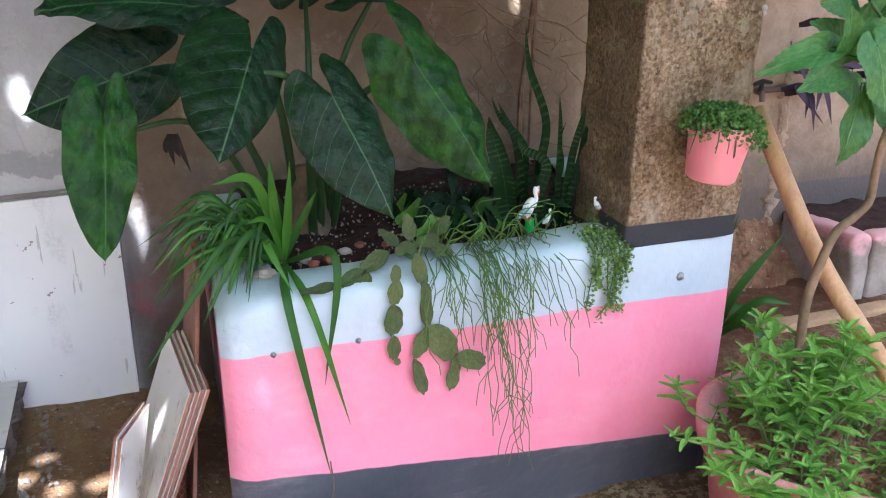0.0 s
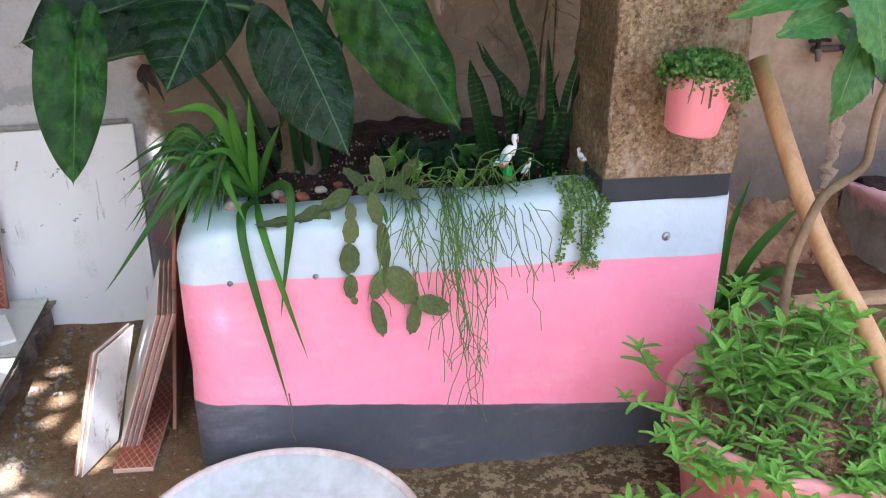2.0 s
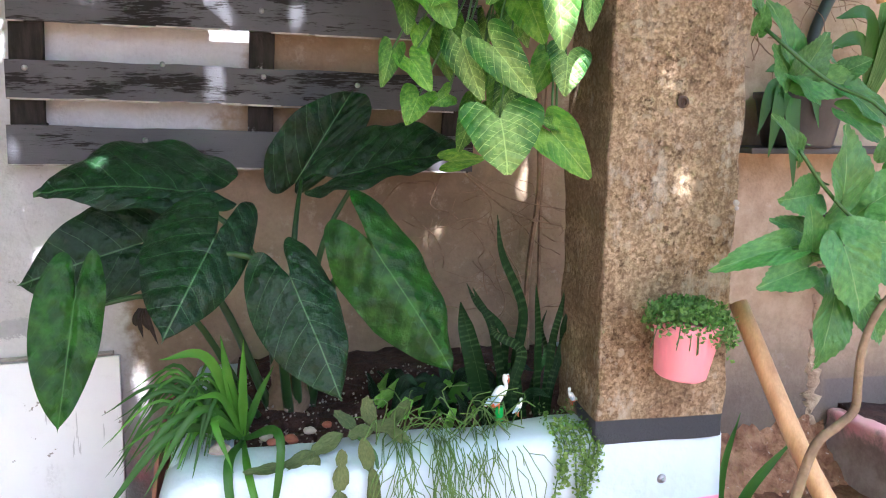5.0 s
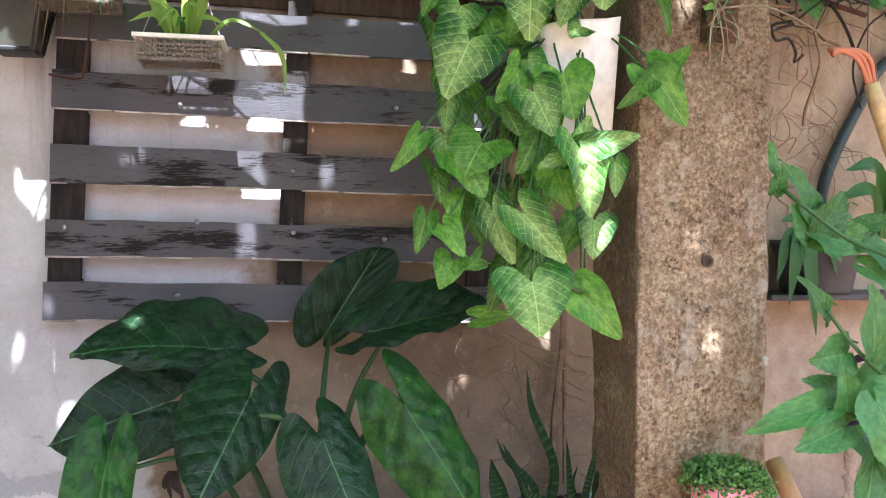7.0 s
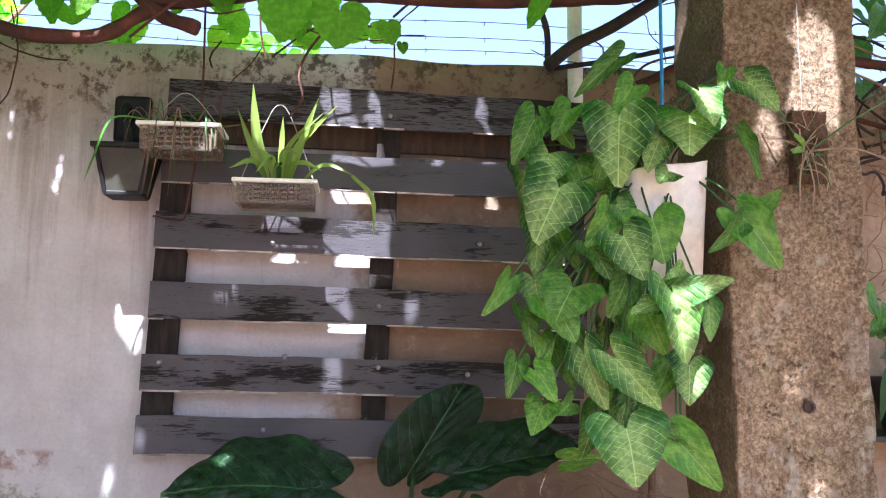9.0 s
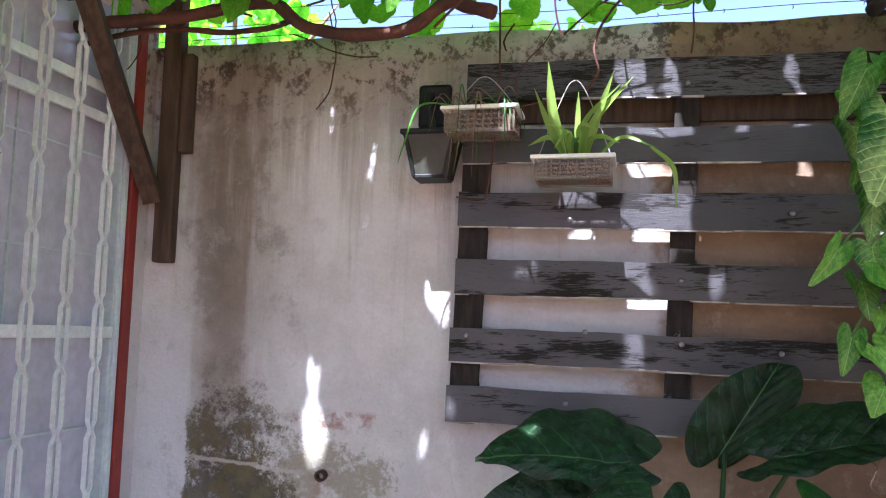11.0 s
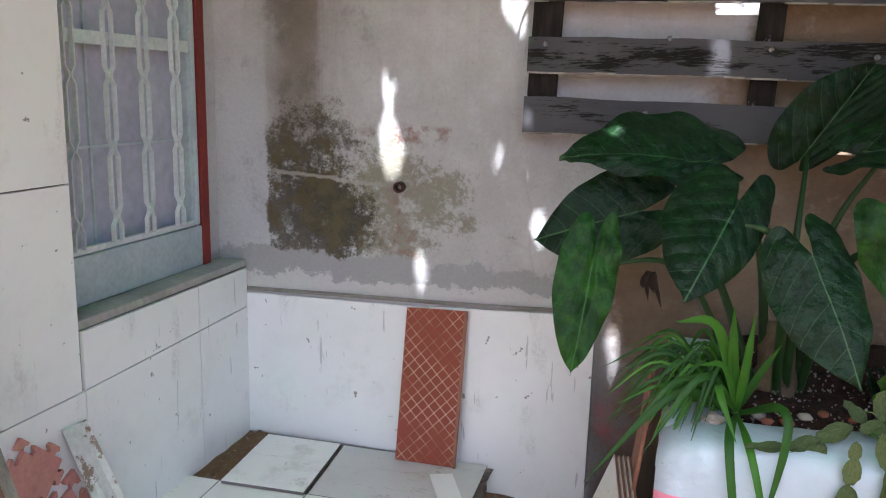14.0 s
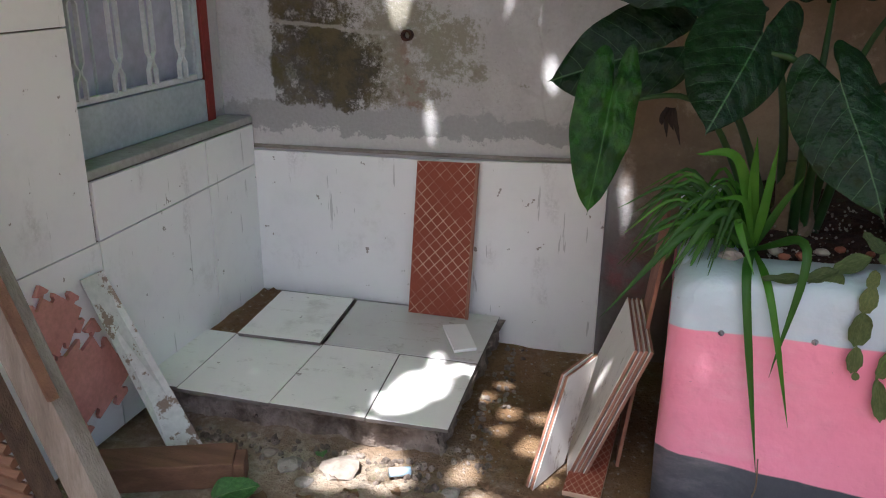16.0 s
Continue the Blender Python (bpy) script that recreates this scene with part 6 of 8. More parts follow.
bird_figurine(0.628, 1.672, 0.503, 0.068, "white heron figurine with a blue wing on the rim", 8)
bird_figurine(0.672, 1.668, 0.495, 0.032, "tiny white bird figurine on the planter rim", lean=20)
bird_figurine(0.790, 1.66, 0.515, 0.034, "tiny white bird figurine among the succulents", lean=200)
post = new("green_post", mesh_of("green_post", turned(bmesh.new(), [(0.010, 0), (0.010, 0.028), (0.008, 0.03), (0.001, 0.03)], (0.634, 1.675, 0.487), 12), GREEN_PAINT))
tagged(post, "small bright green stand under the figurine", "stand")

# chips and stones on the planter soil
rnd = random.Random(5)
bm = bmesh.new()
for i in range(520):
    x, y = rnd.uniform(0.09, 0.78), rnd.uniform(1.70, 2.15)
    s = rnd.uniform(0.0016, 0.0045)
    z = 0.445 + 0.03 * (y - 1.68) / 0.62 + 0.018 * noise.noise(((x - 0.07) / 0.91 * 34 * 0.35, (y - 1.68) / 0.62 * 34 * 0.35, 1))
    made = bmesh.ops.create_icosphere(bm, subdivisions=1, radius=s)["verts"]
    bmesh.ops.transform(bm, matrix=Matrix.LocRotScale((x, y, z), Euler((rnd.random() * 6, rnd.random() * 6, 0)), (1, rnd.uniform(0.5, 1), rnd.uniform(0.4, 0.8))), verts=made)
chips = new("soil_chips", mesh_of("soil_chips", bm, PEBBLE, False))
tagged(chips, "pale gravel and perlite chips on the soil", "gravel", "", "stuff")
for i, (x, y, s, m) in enumerate(((0.20, 1.71, 0.022, BRICK), (0.165, 1.70, 0.018, BRICK), (0.06, 1.68, 0.03, PEBBLE), (0.24, 1.75, 0.018, PEBBLE), (0.28, 1.78, 0.016, BRICK), (0.33, 1.76, 0.014, BRICK), (0.15, 1.73, 0.02, PEBBLE))):
    bm = bmesh.new()
    made = bmesh.ops.create_icosphere(bm, subdivisions=2, radius=s * 0.7)["verts"]
    for v in made:
        v.co *= 1 + 0.5 * noise.noise(v.co * 60 + Vector((i, 0, 0)))
        v.co.z *= 0.6
    bmesh.ops.translate(bm, vec=(x, y, 0.46), verts=made)
    tagged(new("stone", mesh_of("stone", bm, m, False)), "small brown stone on the planter soil", "stone", "stones on the soil")
# low dark foliage at the back of the bed
low = thing("dark_groundcover", (0.45, 1.85, 0.45), "low dark-leaved seedlings on the planter soil", "plant")
for i in range(30):
    x, y = rnd.uniform(0.40, 0.62), rnd.uniform(1.72, 2.0)
    b = Vector((x, y, 0.455))
    leaf_at(herb[i % 3] if i % 4 else seedling_leaf, low, b, b + Vector((rnd.uniform(-0.07, 0.07), rnd.uniform(-0.05, 0.02), rnd.uniform(0.02, 0.10))), (0, -0.6, 0.8), rnd.uniform(0.02, 0.035))

# ---- broken tiles beside the planter ----
def leaning_stack(name, label, near_foot, near_top, depth, count, thick, gap, face=MUDDY_TILE):
    """Tiles leaning sideways, all alike, each one behind the other."""
    nf, nt, d = Vector(near_foot), Vector(near_top), Vector(depth)
    up = (nt - nf).normalized()
    nrm = up.cross(d.normalized())
    if nrm.dot(Vector((0.2, -1.5, 1.1))) < 0:
        nrm = -nrm
    st = thing(name, nf, label, "tiles", "leaning tiles")
    for i in range(count):
        off = -nrm * (thick + gap) * i + up * (0.004 * i) - d.normalized() * 0.004 * (i % 2)
        a, b = nf + off, nt + off
        quad = [a, a + d, b + d, b]
        if (quad[1] - quad[0]).cross(quad[3] - quad[0]).dot(nrm) < 0:
            quad = [quad[1], quad[0], quad[3], quad[2]]
        tile_piece("tile", quad, thick, face, st, 0.0, "", TERRA_EDGE)
    return st


leaning_stack("tile_stack", "stack of white glazed tiles with terracotta edges leaning on the planter", (-0.232, 1.640, -0.088), (-0.108, 1.615, 0.255), (-0.034, 0.285, 0.0), 4, 0.008, 0.002)
leaning_stack("tile_stack", "two cut white tiles leaning in front of the stack", (-0.297, 1.570, -0.095), (-0.243, 1.655, 0.150), (0.052, 0.115, 0.005), 2, 0.008, 0.003)
board = thing("brown_board", (-0.1, 1.73, -0.1), "thin red-brown board leaning on the planter", "board")
tile_piece("board", [(-0.122, 1.715, -0.095), (-0.128, 2.08, -0.095), (-0.064, 2.10, 0.475), (-0.060, 1.735, 0.455)], 0.008, TERRA_EDGE, board)
flat_tile = thing("terracotta_tile", (-0.19, 1.7, -0.09), "terracotta tile with a diamond relief lying on the earth", "tile")
tile_piece("tile", [(-0.232, 1.565, -0.078), (-0.150, 1.560, -0.078), (-0.135, 1.90, -0.070), (-0.215, 1.90, -0.070)], 0.012, TERRA, flat_tile)
red_tile = thing("terracotta_tile", (-0.7, 2.25, 0.0), "terracotta tile with a diamond relief leaning on the white tiles", "tile")
tile_piece("tile", [(-0.800, 2.215, 0.003), (-0.618, 2.215, 0.003), (-0.606, 2.270, 0.467), (-0.787, 2.272, 0.462)], 0.012, TERRA, red_tile)
bm = bmesh.new()
tube(bm, [(-0.6165, 2.2125, 0.003), (-0.604, 2.268, 0.468)], 0.006, 6)
part("lip", bm, TERRA_EDGE, red_tile)
chip = thing("tile_chip", (-0.65, 2.1, 0.0), "small cut piece of white tile on the step", "tile")
tile_piece("chip", [(-0.592, 1.985, 0.012), (-0.538, 2.018, 0.012), (-0.606, 2.160, 0.012), (-0.668, 2.136, 0.012)], 0.009, TILE, chip)

# ---- things on the earth by the house wall ----
plank = thing("splashed_plank", (-1.14, 1.5, -0.1), "white-painted plank with brown splashes leaning on the wall", "plank")
tile_piece("board", [(-1.155, 1.475, -0.098), (-1.100, 1.530, -0.098), (-1.312, 1.522, 0.332), (-1.314, 1.447, 0.335)], 0.014, SPLASHED, plank)
beam = thing("timber_beam", (-1.05, 1.37, -0.1), "short brown timber beam lying on the earth", "beam")
bm = bmesh.new()
box(bm, -0.17, 0.14, -0.045, 0.045, 0.0, 0.062, 0.004)
box(bm, 0.14, 0.165, -0.045, 0.02, 0.004, 0.058, 0.003)
bmesh.ops.transform(bm, matrix=Matrix.Translation((-1.085, 1.385, -0.098)) @ Euler((0, 0, radians(22))).to_matrix().to_4x4(), verts=bm.verts)
part("beam", bm, BROWN_WOOD, beam)


def puzzle_mat(y, z, size, turn):
    """A jigsaw foam mat: a square with knobs and notches along its edges."""
    pts = []
    for side in range(4):
        c, s = math.cos(side * math.pi / 2), math.sin(side * math.pi / 2)
        row = [(-0.5, -0.5)]
        for k in range(2):
            m = -0.24 + 0.48 * k
            h = 0.15 if (k + side) % 2 else -0.15
            row += [(m - 0.06, -0.5), (m - 0.075, -0.5 - h * 0.35), (m - 0.13, -0.5 - h * 0.6), (m - 0.11, -0.5 - h), (m + 0.11, -0.5 - h), (m + 0.13, -0.5 - h * 0.6), (m + 0.075, -0.5 - h * 0.35), (m + 0.06, -0.5)]
        pts += [(a * c - b * s, a * s + b * c) for a, b in row]
    bm = bmesh.new()
    vs = [bm.verts.new((0, a * size, b * size)) for a, b in pts]
    f = bm.faces.new(vs)
    ex = bmesh.ops.extrude_face_region(bm, geom=[f])
    bmesh.ops.translate(bm, vec=(0.010, 0, 0), verts=[v for v in ex["geom"] if isinstance(v, bmesh.types.BMVert)])
    bmesh.ops.triangulate(bm, faces=[q for q in bm.faces if len(q.verts) > 4])
    bmesh.ops.transform(bm, matrix=Matrix.Translation((-1.318, y, z)) @ Euler((radians(turn), radians(-3), 0)).to_matrix().to_4x4(), verts=bm.verts)
    ob = new("foam_mat", mesh_of("foam_mat", bm, FOAM, False))
    return tagged(ob, "dusty pink jigsaw foam mat leaning on the tiles", "foam mat", "foam mats")


puzzle_mat(1.425, 0.10, 0.20, 24)
puzzle_mat(1.335, 0.27, 0.14, 48)

frame_ = thing("old_door_frame", (-1.05, 1.055, -0.1), "old weathered wooden frame leaning by the wall", "frame")
bm = bmesh.new()
for (a, b, w) in (((-1.268, 1.055, 0.74), (-0.951, 1.055, -0.13), 0.033),):
    a, b = Vector(a), Vector(b)
    d = (b - a).normalized()
    s = Vector((d.z, 0, -d.x)) * w
    q = [a + s, a - s, b - s, b + s]
    t = Vector((0, 0.045, 0))
    lo, hi = [bm.verts.new(v) for v in q], [bm.verts.new(v + t) for v in q]
    bm.faces.new(lo), bm.faces.new(hi[::-1])
    for i in range(4):
        bm.faces.new((lo[i], hi[i], hi[(i + 1) % 4], lo[(i + 1) % 4]))
part("stile", bm, GREY_WOOD, frame_, "weathered grey stile")
bm = bmesh.new()
tube(bm, [(-1.212, 1.055, 0.70), (-1.062, 1.055, 0.29)], 0.012, 4)
part("stop_bead", bm, BROWN_WOOD, frame_, "brown inner bead")
bm = bmesh.new()
tube(bm, [(-1.310, 1.055, 0.62), (-1.035, 1.055, -0.12)], 0.024, 4)
part("inner_stile", bm, OLD_WOOD, frame_)
for i in range(16):
    bm = bmesh.new()
    z = 0.30 - i * 0.026
    tube(bm, [(-1.325 + i * 0.008, 1.055, z + 0.012), (-1.225 + i * 0.0095, 1.05, z)], 0.012, 5)
    part("rung", bm, BROWN_WOOD, frame_)

# crumbs along the broken edge of the slab
bm = bmesh.new()
rnd = random.Random(52)
for i in range(260):
    if i % 3:
        x, y = rnd.uniform(-1.2, -0.5), 1.60 - 0.10 * rnd.random() ** 1.5
    else:
        x, y = -0.50 + 0.09 * rnd.random() ** 1.5, rnd.uniform(1.6, 2.25)
    r = rnd.uniform(0.003, 0.012)
    made = bmesh.ops.create_icosphere(bm, subdivisions=1, radius=r)["verts"]
    for v in made:
        v.co *= 1 + 0.5 * noise.noise(v.co * 90 + Vector((i, 0, 0)))
    bmesh.ops.transform(bm, matrix=Matrix.LocRotScale((x, y, ground_height(x, y) + r * 0.3), Euler((rnd.random() * 3, rnd.random() * 3, 0)), (1, 1, 0.7)), verts=made)
tagged(new("slab_crumbs", mesh_of("slab_crumbs", bm, DIRTY, False)), "crumbled mortar below the broken edge of the slab", "rubble", "", "stuff")

# bits lying on the earth
cap = thing("bottle", (-0.62, 1.53, -0.1), "small clear plastic bottle with a blue cap on the earth", "bottle")
bm = bmesh.new()
tube(bm, [(-0.665, 1.505, -0.082), (-0.645, 1.515, -0.082), (-0.62, 1.525, -0.082)], [0.014, 0.022, 0.020], 10)
part("body", bm, CLEAR, cap, "", True)
bm = bmesh.new()
tube(bm, [(-0.62, 1.525, -0.082), (-0.575, 1.548, -0.084)], [0.011, 0.011], 10)
part("neck", bm, BLUE_GREY, cap, "", True)
rnd = random.Random(31)
for x, y, s, m in ((-0.74, 1.53, 0.045, PEBBLE), (-0.86, 1.52, 0.03, CEMENT), (-0.80, 1.46, 0.022, CEMENT), (-0.93, 1.55, 0.02, PEBBLE), (-0.34, 1.45, 0.035, CEMENT), (-0.30, 1.40, 0.03, PEBBLE), (-0.47, 1.52, 0.02, CEMENT)):
    bm = bmesh.new()
    made = bmesh.ops.create_icosphere(bm, subdivisions=2, radius=s)["verts"]
    for v in made:
        v.co *= 1 + 0.5 * noise.noise(v.co * 40 + Vector((x * 9, y, 0)))
        v.co.z *= 0.35
    bmesh.ops.translate(bm, vec=(x, y, ground_height(x, y) + s * 0.15), verts=made)
    tagged(new("rubble", mesh_of("rubble", bm, m, False)), "broken piece of mortar lying on the earth", "rubble", "rubble by the step")
bm = bmesh.new()
for i in range(900):
    x, y = rnd.uniform(-1.3, 1.2), rnd.uniform(0.9, 2.28)
    if x > -0.1 and y > 1.5 or (x < -0.5 and y > 1.6 and not (x < -1.22 and y > 1.95)):
        continue
    s = rnd.uniform(0.0015, 0.0052) * (1 if rnd.random() < 0.95 else 1.8)
    z = ground_height(x, y) if not (x < -1.2 and y > 1.95) else -0.012
    made = bmesh.ops.create_icosphere(bm, subdivisions=1, radius=s)["verts"]
    bmesh.ops.transform(bm, matrix=Matrix.LocRotScale((x, y, z + s * 0.2), Euler((0, 0, rnd.random() * 6)), (1, rnd.uniform(0.5, 1), 0.5)), verts=made)
tagged(new("gravel", mesh_of("gravel", bm, PEBBLE, False)), "scattered grit and gravel on the earth", "gravel", "", "stuff")
litter = blade("fallen leaf", ROUND, DEAD_LEAF, 2, 0.2, 0.3, 0.1, 0.04, 20, 1)
for i in range(26):
    x, y = rnd.uniform(-1.05, -0.12), rnd.uniform(1.2, 2.2)
    if x < -0.5 and y > 1.58:
        y = rnd.uniform(1.25, 1.56)
    b = Vector((x, y, ground_height(x, y) + 0.008))
    a = rnd.random() * 6.28
    ob = leaf_at(litter, None, b, b + Vector((math.cos(a), math.sin(a), 0.1)) * rnd.uniform(0.015, 0.045), (0.1, 0.1, 1), rnd.uniform(0.012, 0.03), "fallen_leaf")
    tagged(ob, "curled dry brown leaf on the earth", "leaf", "fallen leaves")
for b, t, w in (((-0.93, 1.33, -0.07), (-0.86, 1.37, -0.05), 0.07), ((-0.80, 1.555, -0.08), (-0.785, 1.53, -0.07), 0.03)):
    tagged(leaf_at(mul[0], None, b, t, (0.2, -0.3, 1), w, "fallen_leaf"), "fresh green leaf fallen on the earth", "leaf", "fallen leaves")

# ---- basin in front of the planter ----
basin = thing("round_basin", (0.12, 1.235, -0.14), "large round pale basin with a worn pinkish rim", "basin")
bm = bmesh.new()
turned(bm, [(0.20, 0.0), (0.25, 0.03), (0.272, 0.11), (0.262, 0.112), (0.245, 0.085), (0.20, 0.070), (0.005, 0.066)], (0.120, 1.235, -0.145), 48)
part("bowl", bm, BASIN, basin, "", True)
bm = bmesh.new()
ring = [Vector((0.120 + 0.270 * math.cos(2 * math.pi * k / 48), 1.235 + 0.270 * math.sin(2 * math.pi * k / 48), -0.032)) for k in range(49)]
tube(bm, ring, 0.009, 8, False)
part("rim", bm, BASIN_RIM, basin, "worn chalky pink rim", True)

# ---- lantern and hanging baskets ----
lantern = thing("wall_lantern", (-0.49, 2.30, 1.62), "black metal wall lantern with dusty glass", "lantern")
bm = bmesh.new()
box(bm, -0.565, -0.468, 2.272, 2.299, 1.800, 1.930, 0.012, None, 2)
part("back_plate", bm, BLACK, lantern)
bm = bmesh.new()
tube(bm, bend([(-0.515, 2.272, 1.86), (-0.515, 2.22, 1.885), (-0.512, 2.19, 1.85), (-0.495, 2.19, 1.762)], 5), 0.011, 8)
part("arm", bm, BLACK, lantern, "", True)


def lantern_ring(z, hx, hy, t):
    bm = bmesh.new()
    cx, cy = -0.494, 2.185
    box(bm, cx - hx, cx + hx, cy - hy, cy + hy, z, z + t, 0.003)
    return bm


part("cap", lantern_ring(1.749, 0.077, 0.066, 0.014), BLACK, lantern)
part("foot", lantern_ring(1.632, 0.046, 0.040, 0.012), BLACK, lantern)
for sx in (-1, 1):
    for sy in (-1, 1):
        bm = bmesh.new()
        tube(bm, [(-0.494 + sx * 0.064, 2.185 + sy * 0.056, 1.751), (-0.494 + sx * 0.042, 2.185 + sy * 0.036, 1.638)], 0.007, 4)
        part("corner_bar", bm, BLACK, lantern)
bm = bmesh.new()
rows = []
for z, k in ((1.642, 0.041), (1.750, 0.062)):
    rows.append([bm.verts.new((-0.494 + sx * k, 2.185 + sy * k * 0.88, z)) for sx, sy in ((-1, -1), (1, -1), (1, 1), (-1, 1))])
for i in range(4):
    bm.faces.new((rows[0][i], rows[0][(i + 1) % 4], rows[1][(i + 1) % 4], rows[1][i]))
bm.faces.new(rows[0][::-1])
bm.faces.new(rows[1])
part("glass", bm, LAMP_GLASS, lantern, "dusty grey-green glass")


def basket(x, y, z, w, d, h, label, tint, rise=0.2):
    """A rectangular perforated plastic basket on two wires."""
    b = thing("hanging_basket", (x, y, z), label, "basket", "hanging baskets")
    bm = bmesh.new()
    t = 0.003
    def panel(x0, x1, y0, y1):
        # a lattice: bars round rows of holes
        bars = []
        horizontal = abs(x1 - x0) > abs(y1 - y0)
        n = 9 if horizontal else 5
        for i in range(n + 1):
            f = i / n
            wide = 0.0055 if 0 < i < n else 0.0
            if horizontal and i in (0, n):
                bars.append((x0, x0 + 0.032, y0, y1, z + 0.006, z + h - 0.008) if i == 0 else (x1 - 0.032, x1, y0, y1, z + 0.006, z + h - 0.008))
                continue
            wide = wide or 0.012
            if horizontal:
                c = x0 + (x1 - x0) * f
                bars.append((c - wide / 2, c + wide / 2, y0, y1, z + 0.006, z + h - 0.008))
            else:
                c = y0 + (y1 - y0) * f
                bars.append((x0, x1, c - wide / 2, c + wide / 2, z + 0.006, z + h - 0.008))
        for j in range(4):
            zz = z + 0.008 + (h - 0.030) * j / 3
            bars.append((x0, x1, y0, y1, zz - 0.003, zz + 0.003))
        for q in bars:
            box(bm, *q)
    panel(x - w / 2, x + w / 2, y - d / 2, y - d / 2 + t)
    panel(x - w / 2, x + w / 2, y + d / 2 - t, y + d / 2)
    panel(x - w / 2, x - w / 2 + t, y - d / 2, y + d / 2)
    panel(x + w / 2 - t, x + w / 2, y - d / 2, y + d / 2)
    box(bm, x - w / 2, x + w / 2, y - d / 2, y + d / 2, z, z + 0.005)
    part("mesh_body", bm, tint, b)
    bm = bmesh.new()
    box(bm, x - w / 2 - 0.010, x + w / 2 + 0.010, y - d / 2 - 0.010, y - d / 2 + 0.004, z + h - 0.010, z + h, 0.002)
    box(bm, x - w / 2 - 0.010, x + w / 2 + 0.010, y + d / 2 - 0.004, y + d / 2 + 0.010, z + h - 0.010, z + h, 0.002)
    box(bm, x - w / 2 - 0.010, x - w / 2 + 0.004, y - d / 2, y + d / 2, z + h - 0.010, z + h, 0.002)
    box(bm, x + w / 2 - 0.004, x + w / 2 + 0.010, y - d / 2, y + d / 2, z + h - 0.010, z + h, 0.002)
    part("rim", bm, WHITE_POT, b)
    bm = bmesh.new()
    box(bm, x - w / 2 + 0.004, x + w / 2 - 0.004, y - d / 2 + 0.004, y + d / 2 - 0.004, z + 0.006, z + h - 0.016)
    part("fill", bm, BARK_CHIPS, b, "brown bark chips")
    bm = bmesh.new()
    tube(bm, bend([(x - w / 2, y, z + h), (x - w * 0.2, y, z + h + 0.72 * rise), (x - 0.005, y, z + h + rise), (x + w * 0.16, y, z + h + 0.84 * rise), (x + w / 2, y, z + h)], 6), 0.0014, 5)
    part("handle_wire", bm, WIRE, b)
    return b


basket(-0.109, 2.10, 1.602, 0.185, 0.11, 0.062, "clear plastic basket hanging before the pallet", CLEAR)
basket(-0.342, 2.10, 1.728, 0.180, 0.11, 0.068, "cloudy plastic basket with a withered plant", CLEAR, 0.09)
orchid = thing("orchid", (-0.11, 2.10, 1.67), "bright green orchid with strap leaves in the basket", "plant")
for mid, tip, w, m in (
    ((-0.160, 2.08, 1.77), (-0.172, 2.06, 1.905), 0.030, ORCHID), ((-0.165, 2.07, 1.73), (-0.205, 2.05, 1.835), 0.020, ORCHID), ((-0.06, 2.08, 1.75), (0.035, 2.04, 1.850), 0.024, ORCHID), ((-0.05, 2.07, 1.76), (-0.010, 2.04, 1.868), 0.022, ORCHID),
    ((-0.08, 2.07, 1.75), (0.005, 2.03, 1.83), 0.018, ORCHID), ((-0.10, 2.09, 1.76), (-0.098, 2.08, 1.83), 0.016, ORCHID), ((0.01, 2.04, 1.70), (0.09, 2.02, 1.668), 0.014, ORCHID), ((-0.16, 2.03, 1.70), (-0.215, 2.02, 1.682), 0.020, ORCHID),
    ((-0.05, 2.03, 1.70), (0.005, 2.0, 1.678), 0.018, ORCHID), ((-0.12, 2.03, 1.715), (-0.15, 2.0, 1.668), 0.016, ORCHID), ((-0.09, 2.04, 1.73), (-0.05, 2.0, 1.715), 0.016, ORCHID), ((-0.13, 2.05, 1.72), (-0.17, 2.02, 1.735), 0.014, ORCHID),
    ((-0.10, 2.03, 1.70), (-0.11, 2.0, 1.665), 0.014, STRAP_DARK), ((-0.07, 2.05, 1.70), (-0.03, 2.02, 1.695), 0.014, ORCHID),
):
    part("leaf", strap([(-0.105 + (mid[0] + 0.105) * 0.45, 2.09, 1.662), mid, tip], w * 0.95, m, 0.26, 7, "leaf", (0.35, 1.0, 0.05)), None, orchid)
part("leaf", strap([(0.075, 2.02, 1.672), (0.125, 2.0, 1.615), (0.132, 2.0, 1.525)], 0.013, ORCHID, 0.2, 6), None, orchid)
withered = thing("withered_plant", (-0.35, 2.10, 1.82), "thin withered grassy plant trailing from the basket", "plant")
rnd = random.Random(8)
for i in range(26):
    a = rnd.uniform(0, 6.28)
    r0 = Vector((-0.35 + rnd.uniform(-0.07, 0.07), 2.10 + rnd.uniform(-0.04, 0.02), 1.786))
    reach = rnd.uniform(0.04, 0.14)
    d = Vector((math.cos(a), -abs(math.sin(a)) * 0.6, 0))
    mid = r0 + d * reach * 0.6 + Vector((0, 0, rnd.uniform(0.01, 0.07)))
    tip = r0 + d * reach + Vector((0, 0, rnd.uniform(-0.20, 0.03)))
    part("leaf", strap([r0, mid, tip], rnd.uniform(0.002, 0.0045), rnd.choice((STRAP_DARK, TWIG, TWIG)), 0.2, 5), None, withered)
part("leaf", strap([(-0.42, 2.08, 1.81), (-0.50, 2.05, 1.80), (-0.535, 2.04, 1.70), (-0.55, 2.03, 1.64)], 0.007, STRAP, 0.2, 6), None, withered)
bm = bmesh.new()
